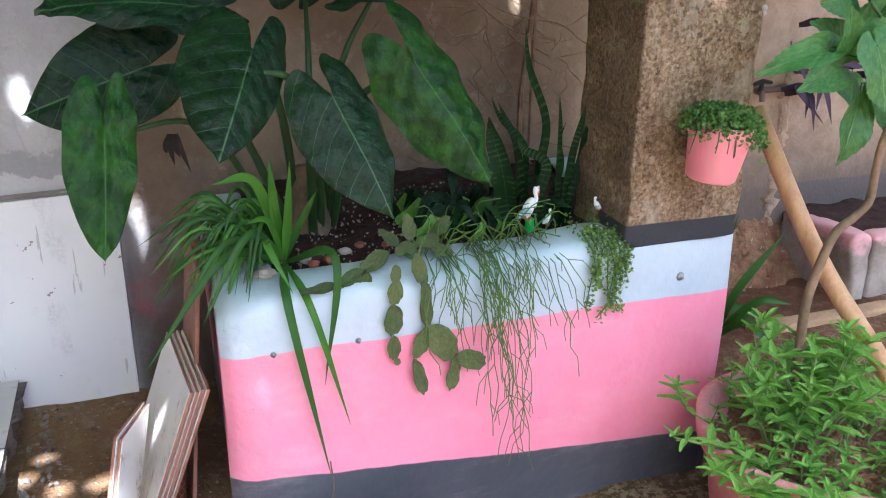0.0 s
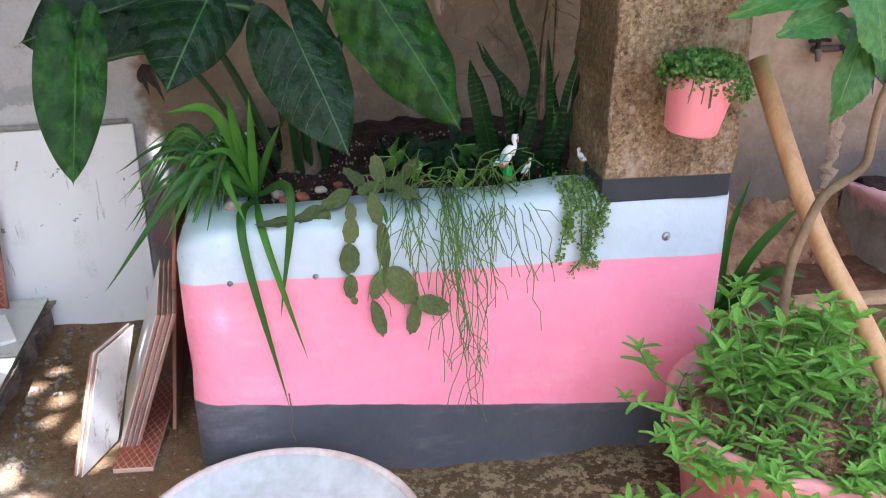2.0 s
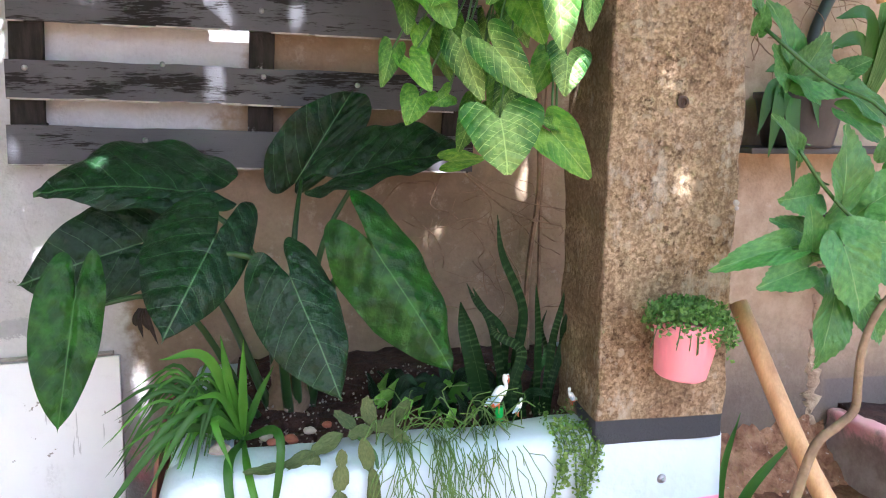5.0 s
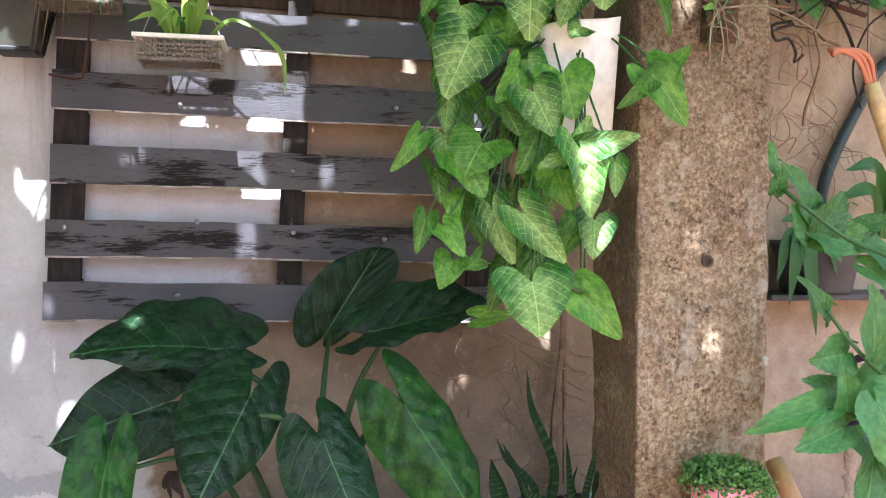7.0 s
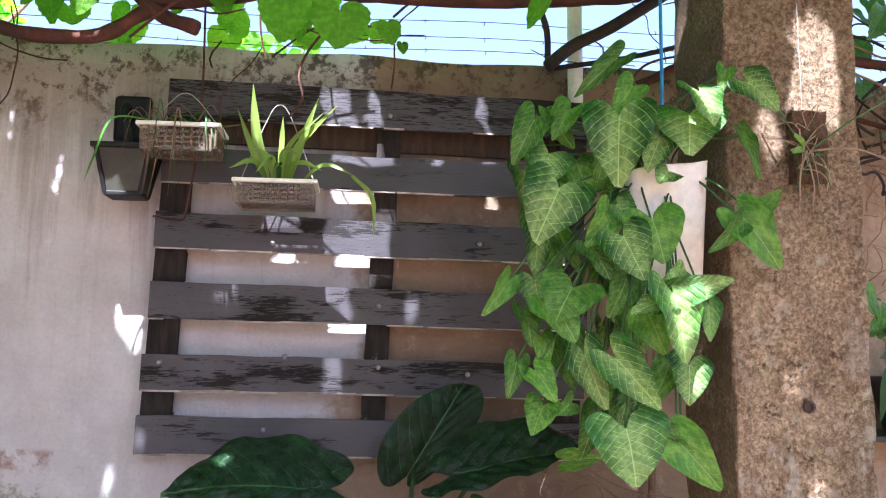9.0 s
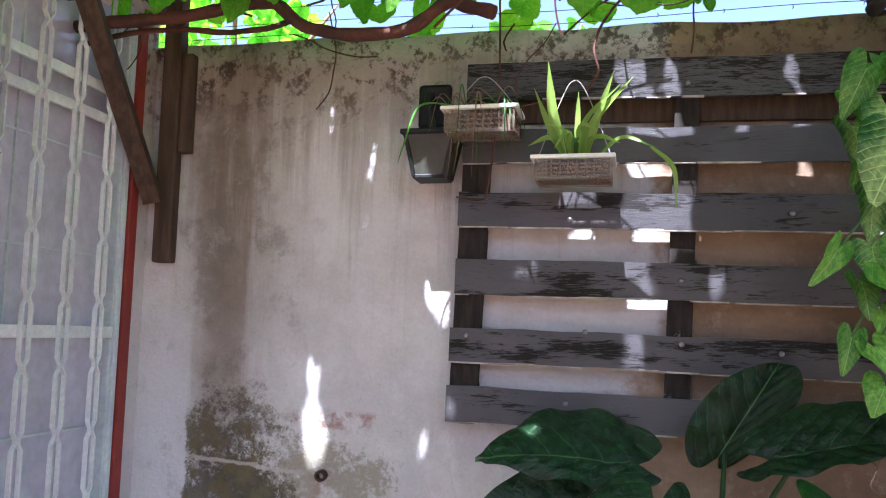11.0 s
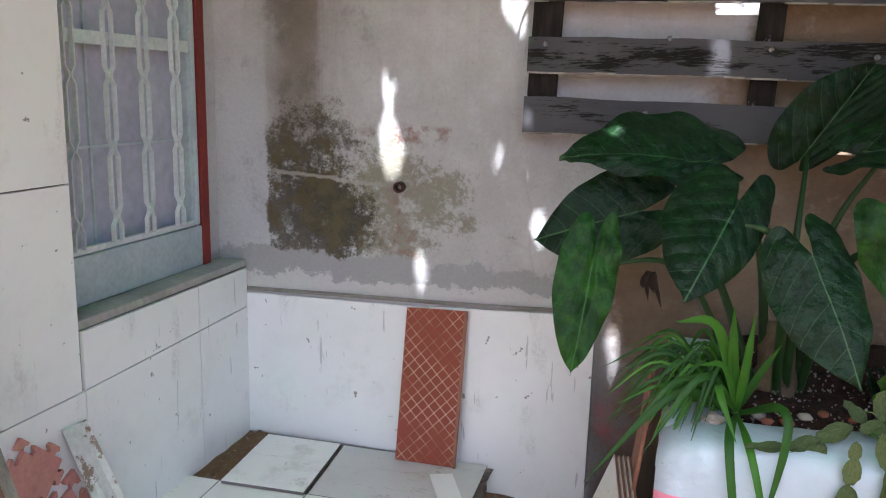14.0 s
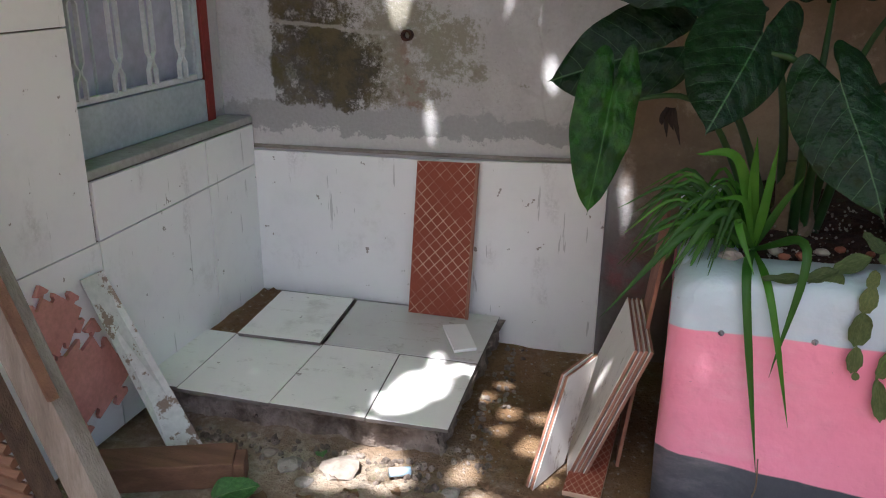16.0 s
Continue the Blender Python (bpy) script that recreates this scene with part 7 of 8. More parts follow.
tube(bm, bend([(-0.31, 2.13, 2.15), (-0.305, 2.12, 1.9), (-0.312, 2.12, 1.75), (-0.335, 2.14, 1.60), (-0.36, 2.19, 1.58), (-0.43, 2.20, 1.59)], 6), 0.003, 5)
part("dry_vine", bm, VINE_WOOD, withered, "thin dry hanging vine")

# thin grey water pipe with a small tap on the wall
tap = thing("water_pipe", (1.69, 2.28, 0.62), "thin grey water pipe with a small tap on the wall", "pipe")
PIPE_GREY = plain("dusty grey pipe plastic", (0.17, 0.125, 0.105), (0.10, 0.072, 0.06), 14, 80, 0.6)
bm = bmesh.new()
tube(bm, bend([(1.70, 2.285, 0.632), (1.9, 2.284, 0.636), (2.2, 2.285, 0.630), (2.6, 2.285, 0.634)], 4), 0.010, 10)
part("pipe", bm, PIPE_GREY, tap, "", True)
bm = bmesh.new()
tube(bm, [(1.70, 2.285, 0.632), (1.692, 2.25, 0.630), (1.690, 2.243, 0.605)], [0.011, 0.010, 0.008], 10)
part("spout", bm, PIPE_GREY, tap, "", True)
bm = bmesh.new()
tube(bm, [(1.694, 2.262, 0.636), (1.694, 2.258, 0.664)], [0.009, 0.006], 8)
tube(bm, [(1.662, 2.256, 0.660), (1.694, 2.256, 0.668), (1.728, 2.256, 0.662)], [0.006, 0.008, 0.005], 8)
part("handle", bm, BLACK, tap, "small black tap handle")


# ---- bed to the side of the column ----
pole = thing("leaning_pole", (1.293, 1.107, 0.10), "smooth yellow-brown wooden pole leaning from the pink pot on the column", "pole")
bm = bmesh.new()
line = bend([(1.115, 1.585, 0.746), (1.178, 1.40, 0.459), (1.244, 1.25, 0.274), (1.293, 1.107, 0.095)], 6)
tube(bm, line, [0.019 + 0.002 * i / (len(line) - 1) for i in range(len(line))], 16)
part("pole", bm, POLE, pole, "", True)
bm = fine_box(1.46, 2.6, 1.845, 1.905, -0.12, 0.030, 0.05, 0.008, 7.0, 0.010)
setting("kerb", bm, plain("sandy kerb", (0.40, 0.26, 0.15), (0.30, 0.19, 0.11), 6, 60, 0.9, 0.5, 0.006), "low sandy cement kerb round the bed", "kerb", True)
raised = thing("raised_bed", (2.0, 2.1, 0.0), "raised cement bed with flaking pink and grey paint", "raised bed")
k = Tree("flaking pink over grey")
kz = k.xyz()[2]
kn = k.noise(9, 6, 0.7)
kc = k.mix(k.step(kn, 0.3, 0.7), (0.20, 0.165, 0.14), (0.36, 0.31, 0.27))
kc = k.mix(k.math("MULTIPLY", k.step(k.math("ADD", kz, k.math("MULTIPLY", kn, 0.22)), 0.27, 0.33), 0.85), kc, (0.70, 0.36, 0.38))
k.bump(kn, 0.6, 0.012)
BED_PAINT = k.done(kc, 0.85, 0.0, 0.25)
bm = fine_box(1.875, 1.955, 1.955, 2.298, -0.08, 0.225, 0.04, 0.022, 6.0, 0.02)
part("side_wall", bm, BED_PAINT, raised, "", True)
bm = fine_box(1.956, 3.2, 1.955, 2.035, -0.08, 0.225, 0.05, 0.016, 6.0, 0.02)
part("front_wall", bm, BED_PAINT, raised, "", True)
bm = fine_box(1.94, 3.2, 2.02, 2.298, 0.0, 0.215, 0.035, 0.02, 9.0)
part("soil", bm, POT_SOIL, raised, "brown soil with dry litter", True)

big_pot = thing("pink_pot", (1.13, 1.27, -0.14), "large faded pink pot with chipped rim", "pot")
bm = bmesh.new()
turned(bm, [(0.17, 0.0), (0.185, 0.01), (0.225, 0.24), (0.246, 0.245), (0.250, 0.285), (0.232, 0.288), (0.218, 0.25), (0.01, 0.248)], (1.125, 1.265, -0.145), 48)
for v in bm.verts:
    v.co += noise.noise_vector(v.co * 7) * 0.005
part("body", bm, PINK_OLD, big_pot, "", True)
bm = bmesh.new()
turned(bm, [(0.214, 0.0), (0.195, 0.008), (0.165, 0.014), (0.13, 0.018), (0.095, 0.022), (0.06, 0.025), (0.03, 0.026), (0.002, 0.027)], (1.125, 1.265, 0.100), 56)
for v in bm.verts:
    v.co.z += 0.012 * noise.noise(v.co * 25) + 0.008 * noise.noise(v.co * 70)
soil = part("soil", bm, RED_SOIL, big_pot, "red-brown soil with dry litter", True)
bm = bmesh.new()
rnd = random.Random(77)
for i in range(240):
    a, q = rnd.uniform(0, 6.283), math.sqrt(rnd.random()) * 0.205
    made = bmesh.ops.create_icosphere(bm, subdivisions=1, radius=rnd.uniform(0.003, 0.009))["verts"]
    bmesh.ops.transform(bm, matrix=Matrix.LocRotScale((1.125 + q * math.cos(a), 1.265 + q * math.sin(a), 0.112 + 0.02 * (1 - q / 0.2)), Euler((rnd.random() * 3, rnd.random() * 3, rnd.random() * 3)), (1.3, 0.6, 0.4)), verts=made)
tagged(part("litter", bm, BANK, soil, "dry crumbs and chips"), "", "", "", "stuff")


HERB_LEAF = blade("herb leaf", ((0, 1), (4.7, 0.853), (11.3, 0.663), (21.8, 0.43), (31, 0.233), (39, 0.07), (60, 0.03), (180, 0.02)), HERB, 2, 0.30, 0.20, 0.03, 0.0, 64, 2)
herbs = thing("leafy_herbs", (1.13, 1.27, 0.1), "bright green leafy herbs and seedlings in the pink pot", "plant")
rnd = random.Random(17)
joined_v, joined_f = [], []
_blade_v = [Vector(v.co) for v in HERB_LEAF.vertices]
_blade_f = [tuple(p.vertices) for p in HERB_LEAF.polygons]


def leaf_matrix(base, d, size, width):
    side = d.cross(Vector((0, 0, 1))).normalized()
    up = side.cross(d).normalized()
    y = up.cross(d)
    return Matrix(((d.x * size, y.x * width, up.x * size, base.x), (d.y * size, y.y * width, up.y * size, base.y), (d.z * size, y.z * width, up.z * size, base.z), (0, 0, 0, 1)))


def shoot(x, y, z, lean, a, height, leaf_len, pairs, single):
    """A herb stalk with opposite leaves, closer towards its tip; singled out, or joined to the mass behind."""
    root = Vector((x, y, z))
    d = Vector((math.cos(a) * math.sin(lean), math.sin(a) * math.sin(lean), math.cos(lean)))
    w = Vector((rnd.uniform(-1, 1), rnd.uniform(-1, 1), 0)) * height * 0.12
    pts = bend([root, root + d * height * 0.5 + w, root + d * height * 0.95 + Vector((0, 0, 0.12 * height)) - w], 4)
    bm = bmesh.new()
    tube(bm, pts, [0.0026 * (1.2 - 0.7 * i / (len(pts) - 1)) for i in range(len(pts))], 5)
    stalk = None
    if single:
        stalk = part("shoot", bm, HERB_STEM, herbs, "", True)
    else:
        o = len(joined_v)
        bm.verts.index_update()
        joined_v.extend(tuple(v.co) for v in bm.verts)
        joined_f.extend(tuple(o + v.index for v in f.verts) for f in bm.faces)
        bm.free()
    turn = rnd.random() * 6.28
    for i in range(pairs):
        s = 0.3 + 0.7 * (i + 1) / pairs
        p = pts[min(len(pts) - 1, round(s * (len(pts) - 1)))]
        turn += 1.45
        top = i == pairs - 1
        for q in range(4 if top else 2):
            b = turn + (2 * math.pi * q / 4 if top else math.pi * q)
            e = Vector((math.cos(b), math.sin(b), rnd.uniform(0.1, 0.9) + (0.5 if top else 0))).normalized()
            ln = leaf_len * rnd.uniform(0.65, 1.25) * (0.75 if top else 1)
            m = leaf_matrix(p, e, ln, ln * rnd.uniform(0.22, 0.36))
            if single:
                ob = new("leaf", HERB_LEAF)
                ob.matrix_basis = m
                hang(ob, stalk)
            else:
                o = len(joined_v)
                joined_v.extend(tuple(m @ v) for v in _blade_v)
                joined_f.extend(tuple(o + k2 for k2 in f) for f in _blade_f)


# a tall clump in the middle, thin shoots behind it, a carpet of seedlings round it
for i in range(26):
    a, q = rnd.uniform(0, 6.283), math.sqrt(rnd.random())
    x, y = 1.065 + 0.075 * q * math.cos(a), 1.262 + 0.045 * q * math.sin(a)
    shoot(x, y, 0.115, 0.10 + 0.42 * q * rnd.uniform(0.6, 1.2), a, rnd.uniform(0.15, 0.25) * (1.1 - 0.25 * q), rnd.uniform(0.048, 0.068), 6, True)
for i in range(9):
    x, y = rnd.uniform(1.15, 1.26), rnd.uniform(1.32, 1.42)
    shoot(x, y, 0.105, rnd.uniform(0.05, 0.3), rnd.uniform(0, 2), rnd.uniform(0.10, 0.16), 0.05, 5, True)
for i in range(120):
    a, q = rnd.uniform(0, 6.283), math.sqrt(rnd.random()) * 0.225
    x, y = 1.125 + q * math.cos(a), 1.265 + q * math.sin(a)
    if y > 1.24 and x < 1.12 and rnd.random() < 0.7:
        continue
    shoot(x, y, 0.112, rnd.uniform(0.0, 0.6), a, rnd.uniform(0.025, 0.075), rnd.uniform(0.026, 0.044), 2 + i % 2, i % 3 > 0)
for x, y, z, l, a, s in ((0.93, 1.28, 0.12, 1.25, 3.3, 0.95), (0.96, 1.18, 0.12, 1.5, 3.6, 1.0), (0.93, 1.34, 0.13, 0.9, 2.9, 0.9), (0.98, 1.12, 0.1, 1.6, 3.9, 1.0), (0.90, 1.20, 0.06, 1.9, 3.5, 0.9), (1.0, 1.06, 0.08, 1.7, 4.3, 1.0), (1.1, 1.03, 0.1, 1.5, 4.6, 1.0), (1.18, 1.04, 0.1, 1.5, 4.6, 1.0)):
    shoot(x, y, z, l, a, s * 0.17, 0.055, 5, True)
for i in range(30):
    a = rnd.uniform(3.2, 5.9)
    shoot(1.125 + 0.205 * math.cos(a), 1.265 + 0.205 * math.sin(a), 0.12, rnd.uniform(0.7, 1.8), a + rnd.uniform(-0.3, 0.3), rnd.uniform(0.06, 0.14), rnd.uniform(0.036, 0.056), 4, True)
for i in range(40):
    a, q = rnd.uniform(0, 6.28), math.sqrt(rnd.random()) * 0.22
    x, y = 1.52 + q * math.cos(a), 1.36 + q * math.sin(a)
    shoot(x, y, ground_height(x, y), 0.7 * rnd.random(), a, rnd.uniform(0.06, 0.12), rnd.uniform(0.04, 0.065), 5, False)
_me = bpy.data.meshes.new("undergrowth")
_me.from_pydata(joined_v, [], joined_f)
_me.uv_layers.new(name="UVMap")
_me.materials.append(HERB)
_me.shade_smooth()
tagged(part("undergrowth", _me, None, herbs, "mass of small leafy shoots"), "", "", "", "stuff")

aloe = thing("aloe_plant", (1.22, 1.78, 0.05), "green aloe-like rosette behind the planter corner", "plant")
for mid, tip, w in (((1.26, 1.72, 0.26), (1.355, 1.70, 0.385), 0.05), ((1.20, 1.74, 0.30), (1.225, 1.72, 0.45), 0.035), ((1.28, 1.68, 0.22), (1.36, 1.64, 0.22), 0.045), ((1.24, 1.66, 0.18), (1.30, 1.60, 0.10), 0.05), ((1.16, 1.68, 0.2), (1.13, 1.62, 0.18), 0.04), ((1.26, 1.74, 0.18), (1.40, 1.72, 0.12), 0.045)):
    part("leaf", strap([(1.215, 1.77, 0.08), mid, tip], w * 0.6, STRAP_DARK, 0.3, 7, "leaf", (0.9, 1.0, 0.04)), None, aloe)

# ---- mulberry sapling ----
tree = thing("mulberry_sapling", (1.095, 1.335, 0.10), "young mulberry tree with a crooked trunk and toothed leaves", "tree")
bm = bmesh.new()
trunk = bend([(1.112, 1.335, 0.10), (1.106, 1.334, 0.25), (1.099, 1.333, 0.39), (1.112, 1.331, 0.472), (1.136, 1.33, 0.542), (1.177, 1.33, 0.574), (1.208, 1.33, 0.604), (1.209, 1.33, 0.664), (1.212, 1.33, 0.72), (1.238, 1.335, 0.780), (1.31, 1.35, 0.86), (1.40, 1.40, 0.98), (1.46, 1.47, 1.2)], 6)
tube(bm, trunk, [0.0108 - 0.005 * i / (len(trunk) - 1) for i in range(len(trunk))], 10)
part("trunk", bm, BARK, tree, "crooked grey-brown trunk", True)


def twig(points, r=0.004):
    bm = bmesh.new()
    tube(bm, bend(points, 5), r, 6)
    part("twig", bm, STEM, tree, "", True)


twig([(1.31, 1.35, 0.86), (1.22, 1.37, 0.93), (1.14, 1.37, 1.0), (1.08, 1.37, 1.07)], 0.0035)
twig([(1.25, 1.345, 0.80), (1.19, 1.35, 0.86), (1.14, 1.36, 0.88), (1.08, 1.37, 0.895)], 0.0035)
twig([(1.40, 1.40, 0.98), (1.33, 1.48, 1.14), (1.25, 1.55, 1.20), (1.14, 1.60, 1.30)], 0.004)
_m = [0]


def mulberry_leaf(bx, bz, tx, tz, width, y):
    _m[0] += 1
    r = random.Random(_m[0])
    b, t = Vector((bx, y + 0.015, bz)), Vector((tx, y - 0.02, tz))
    leaf_at(mul[_m[0] % 3], tree, b, t, (r.uniform(-0.4, 0.35), -1, r.uniform(0.0, 0.6)), width * 1.02)
    bm = bmesh.new()
    tube(bm, bend([b, b + Vector((0.02, 0.02, 0.02)), b + Vector((0.04, 0.02, 0.015))], 3), 0.0018, 5)
    part("petiole", bm, STEM, tree)


for row in (
    (1.077, 0.898, 0.923, 0.876, 0.059, 1.36), (1.112, 0.862, 1.004, 0.839, 0.07, 1.35), (1.141, 0.911, 1.046, 0.95, 0.052, 1.39),
    (1.137, 0.99, 1.056, 0.983, 0.082, 1.38), (1.085, 1.062, 1.025, 1.133, 0.041, 1.37), (1.193, 0.989, 1.18, 1.115, 0.104, 1.38),
    (1.119, 0.888, 1.093, 0.971, 0.059, 1.35), (1.239, 0.921, 1.315, 1.001, 0.074, 1.44), (1.158, 0.905, 1.191, 0.79, 0.112, 1.32),
    (1.18, 0.805, 1.144, 0.671, 0.081, 1.36), (1.217, 0.813, 1.275, 0.742, 0.062, 1.44), (1.179, 0.903, 1.29, 0.914, 0.094, 1.35),
):
    mulberry_leaf(*row)
for row in (
    (1.219, 0.806, 1.262, 0.721, 0.068, 1.35), (1.267, 0.974, 1.337, 1.037, 0.09, 1.39), (1.353, 0.853, 1.435, 0.782, 0.11, 1.44),
    (1.381, 1.048, 1.431, 1.106, 0.08, 1.5), (1.121, 1.348, 1.015, 1.429, 0.062, 1.6), (1.136, 1.297, 1.128, 1.341, 0.038, 1.6),
    (1.21, 1.252, 1.151, 1.356, 0.07, 1.6), (1.238, 1.213, 1.278, 1.293, 0.082, 1.6), (1.215, 1.205, 1.159, 1.267, 0.074, 1.6),
    (1.247, 1.201, 1.366, 1.195, 0.077, 1.6), (1.228, 1.21, 1.276, 1.155, 0.07, 1.6), (1.332, 1.218, 1.375, 1.248, 0.05, 1.6),
):
    mulberry_leaf(*row)
for row in (
    (1.338, 1.18, 1.429, 1.111, 0.062, 1.58), (1.335, 1.137, 1.42, 1.077, 0.055, 1.58), (1.318, 1.257, 1.277, 1.268, 0.055, 1.62),
):
    mulberry_leaf(*row)

# ---- plants on the wall behind the column ----
wall_pot = thing("wall_pot", (1.62, 2.2, 1.09), "dark plastic pot fixed to the wall", "pot")
bm = bmesh.new()
turned(bm, [(0.09, 0.0), (0.095, 0.01), (0.118, 0.13), (0.125, 0.135), (0.125, 0.15), (0.115, 0.15), (0.11, 0.12), (0.01, 0.115)], (1.62, 2.17, 1.045), 28)
part("body", bm, DARK_POT, wall_pot, "", True)
bm = bmesh.new()
box(bm, 1.44, 1.98, 2.10, 2.298, 1.028, 1.044, 0.002)
part("shelf", bm, DARK_POT, wall_pot, "thin dark shelf on the wall")
brom = thing("strap_leaf_plant", (1.6, 2.15, 1.17), "strap-leaved plant with glossy drooping leaves on the wall", "plant")
for b, mid, tip, w in (
    ((1.56, 2.13, 1.19), (1.53, 2.08, 1.17), (1.545, 2.06, 0.935), 0.055), ((1.55, 2.13, 1.19), (1.50, 2.08, 1.18), (1.470, 2.07, 1.02), 0.050), ((1.55, 2.13, 1.19), (1.48, 2.09, 1.20), (1.440, 2.08, 1.08), 0.045),
    ((1.57, 2.13, 1.19), (1.57, 2.07, 1.23), (1.60, 2.05, 1.10), 0.04), ((1.55, 2.14, 1.20), (1.50, 2.10, 1.25), (1.45, 2.08, 1.245), 0.035), ((1.80, 2.14, 1.20), (1.74, 2.08, 1.39), (1.63, 2.06, 1.385), 0.05),
    ((1.80, 2.14, 1.20), (1.72, 2.08, 1.33), (1.60, 2.06, 1.30), 0.05), ((1.81, 2.14, 1.20), (1.82, 2.06, 1.40), (1.84, 2.03, 1.14), 0.055), ((1.82, 2.14, 1.20), (1.88, 2.07, 1.42), (1.98, 2.04, 1.32), 0.05), ((1.81, 2.14, 1.2), (1.80, 2.1, 1.4), (1.79, 2.08, 1.52), 0.045),
):
    part("leaf", strap([b, mid, tip], w, STRAP_DARK if tip[0] < 1.7 else MULBERRY, 0.2, 7), None, brom)
purple = thing("purple_plant", (1.85, 2.2, 0.75), "purple trailing plant against the wall", "plant")
for i in range(26):
    b = Vector((rnd.uniform(1.72, 2.05), rnd.uniform(2.16, 2.24), rnd.uniform(0.62, 0.85)))
    part("leaf", strap([b, b + Vector((rnd.uniform(-0.05, 0.05), -0.05, 0.01)), b + Vector((rnd.uniform(-0.09, 0.09), -0.08, rnd.uniform(-0.12, 0.02)))], 0.026, PURPLE, 0.2, 5), None, purple)
bm = bmesh.new()
tube(bm, bend([(1.70, 2.22, 0.70), (1.85, 2.20, 0.735), (2.1, 2.2, 0.72)], 5), 0.009, 7)
tube(bm, [(1.9, 2.22, 0.72), (1.9, 2.30, 0.74)], 0.008, 6)
part("stem", bm, BARK, purple, "", True)
hose = thing("garden_hose", (1.8, 2.25, 1.3), "dark hose hanging in a loop on the wall", "hose")
bm = bmesh.new()
tube(bm, bend([(2.2, 2.27, 1.86), (1.93, 2.27, 1.74), (1.83, 2.27, 1.60), (1.72, 2.27, 1.38), (1.70, 2.27, 1.2)], 6), 0.017, 10)
part("hose", bm, HOSE, hose, "", True)
cane = thing("hanging_cane", (1.38, 1.6, 1.36), "short spotted dry cane hanging on orange cords", "cane")
bm = bmesh.new()
tube(bm, [(1.345, 1.60, 1.525), (1.36, 1.60, 1.48), (1.405, 1.60, 1.362)], [0.015, 0.017, 0.016], 12)
part("cane", bm, BAMBOO, cane, "", True)
for dx in (0, 0.008, -0.007):
    bm = bmesh.new()
    tube(bm, bend([(1.345 + dx, 1.60, 1.52), (1.325 + dx * 2, 1.60, 1.575), (1.285 + dx * 3, 1.60, 1.592), (1.25, 1.60 + dx, 1.585 + dx)], 5), 0.0055, 6)
    part("cord", bm, ORANGE_ROPE, cane, "", True)
bm = bmesh.new()
tube(bm, [(1.335, 1.60, 1.55), (1.338, 1.60, 2.55)], 0.0012, 4)
part("wire", bm, HOSE, cane)

# dry roots and stems on the wall behind the column
roots = thing("dry_wall_roots", (0.9, 2.29, 0.5), "dry brown climbing roots clinging to the wall", "roots")
rnd = random.Random(44)
for i in range(46):
    x, z = rnd.uniform(0.60, 1.0), rnd.uniform(0.5, 0.95)
    pts, p = [], Vector((x, 2.285, z))
    d = Vector((rnd.uniform(-1, 1), 0, rnd.uniform(-0.6, 0.6)))
    for s in range(7):
        pts.append(p.copy())
        d += Vector((rnd.uniform(-0.5, 0.5), 0, rnd.uniform(-0.5, 0.5)))
        p = p + d.normalized() * 0.035
        p.y = 2.285 - 0.05 * rnd.random()
    bm = bmesh.new()
    tube(bm, bend(pts, 3), rnd.uniform(0.0006, 0.0018), 4)
    part("root", bm, ROOT, roots)
for pts, r in (([(0.885, 2.27, 1.25), (0.893, 2.26, 1.05), (0.897, 2.27, 0.90), (0.872, 2.27, 0.66), (0.88, 2.28, 0.45)], 0.008), ([(0.91, 2.25, 1.3), (0.905, 2.27, 0.95), (0.91, 2.28, 0.5)], 0.006), ([(0.62, 2.24, 1.02), (0.72, 2.25, 0.93), (0.83, 2.26, 0.85), (0.97, 2.27, 0.815)], 0.003), ([(0.65, 2.24, 0.99), (0.8, 2.25, 0.90), (0.98, 2.27, 0.86)], 0.002)):
    bm = bmesh.new()
    tube(bm, bend(pts, 6), r, 6)
    part("root", bm, ROOT, roots)
for i in range(60):
    p = Vector((rnd.uniform(1.15, 1.75), 2.285, rnd.uniform(1.35, 2.0)))
    pts, d = [], Vector((rnd.uniform(-1, 1), 0, rnd.uniform(-0.8, 0.4)))
    for s in range(8):
        pts.append(p.copy())
        d += Vector((rnd.uniform(-0.5, 0.5), 0, rnd.uniform(-0.6, 0.4)))
        p = p + d.normalized() * 0.045
        p.y = 2.285 - 0.06 * rnd.random()
    bm = bmesh.new()
    tube(bm, bend(pts, 3), rnd.uniform(0.0006, 0.002), 4)
    part("root", bm, ROOT, roots)

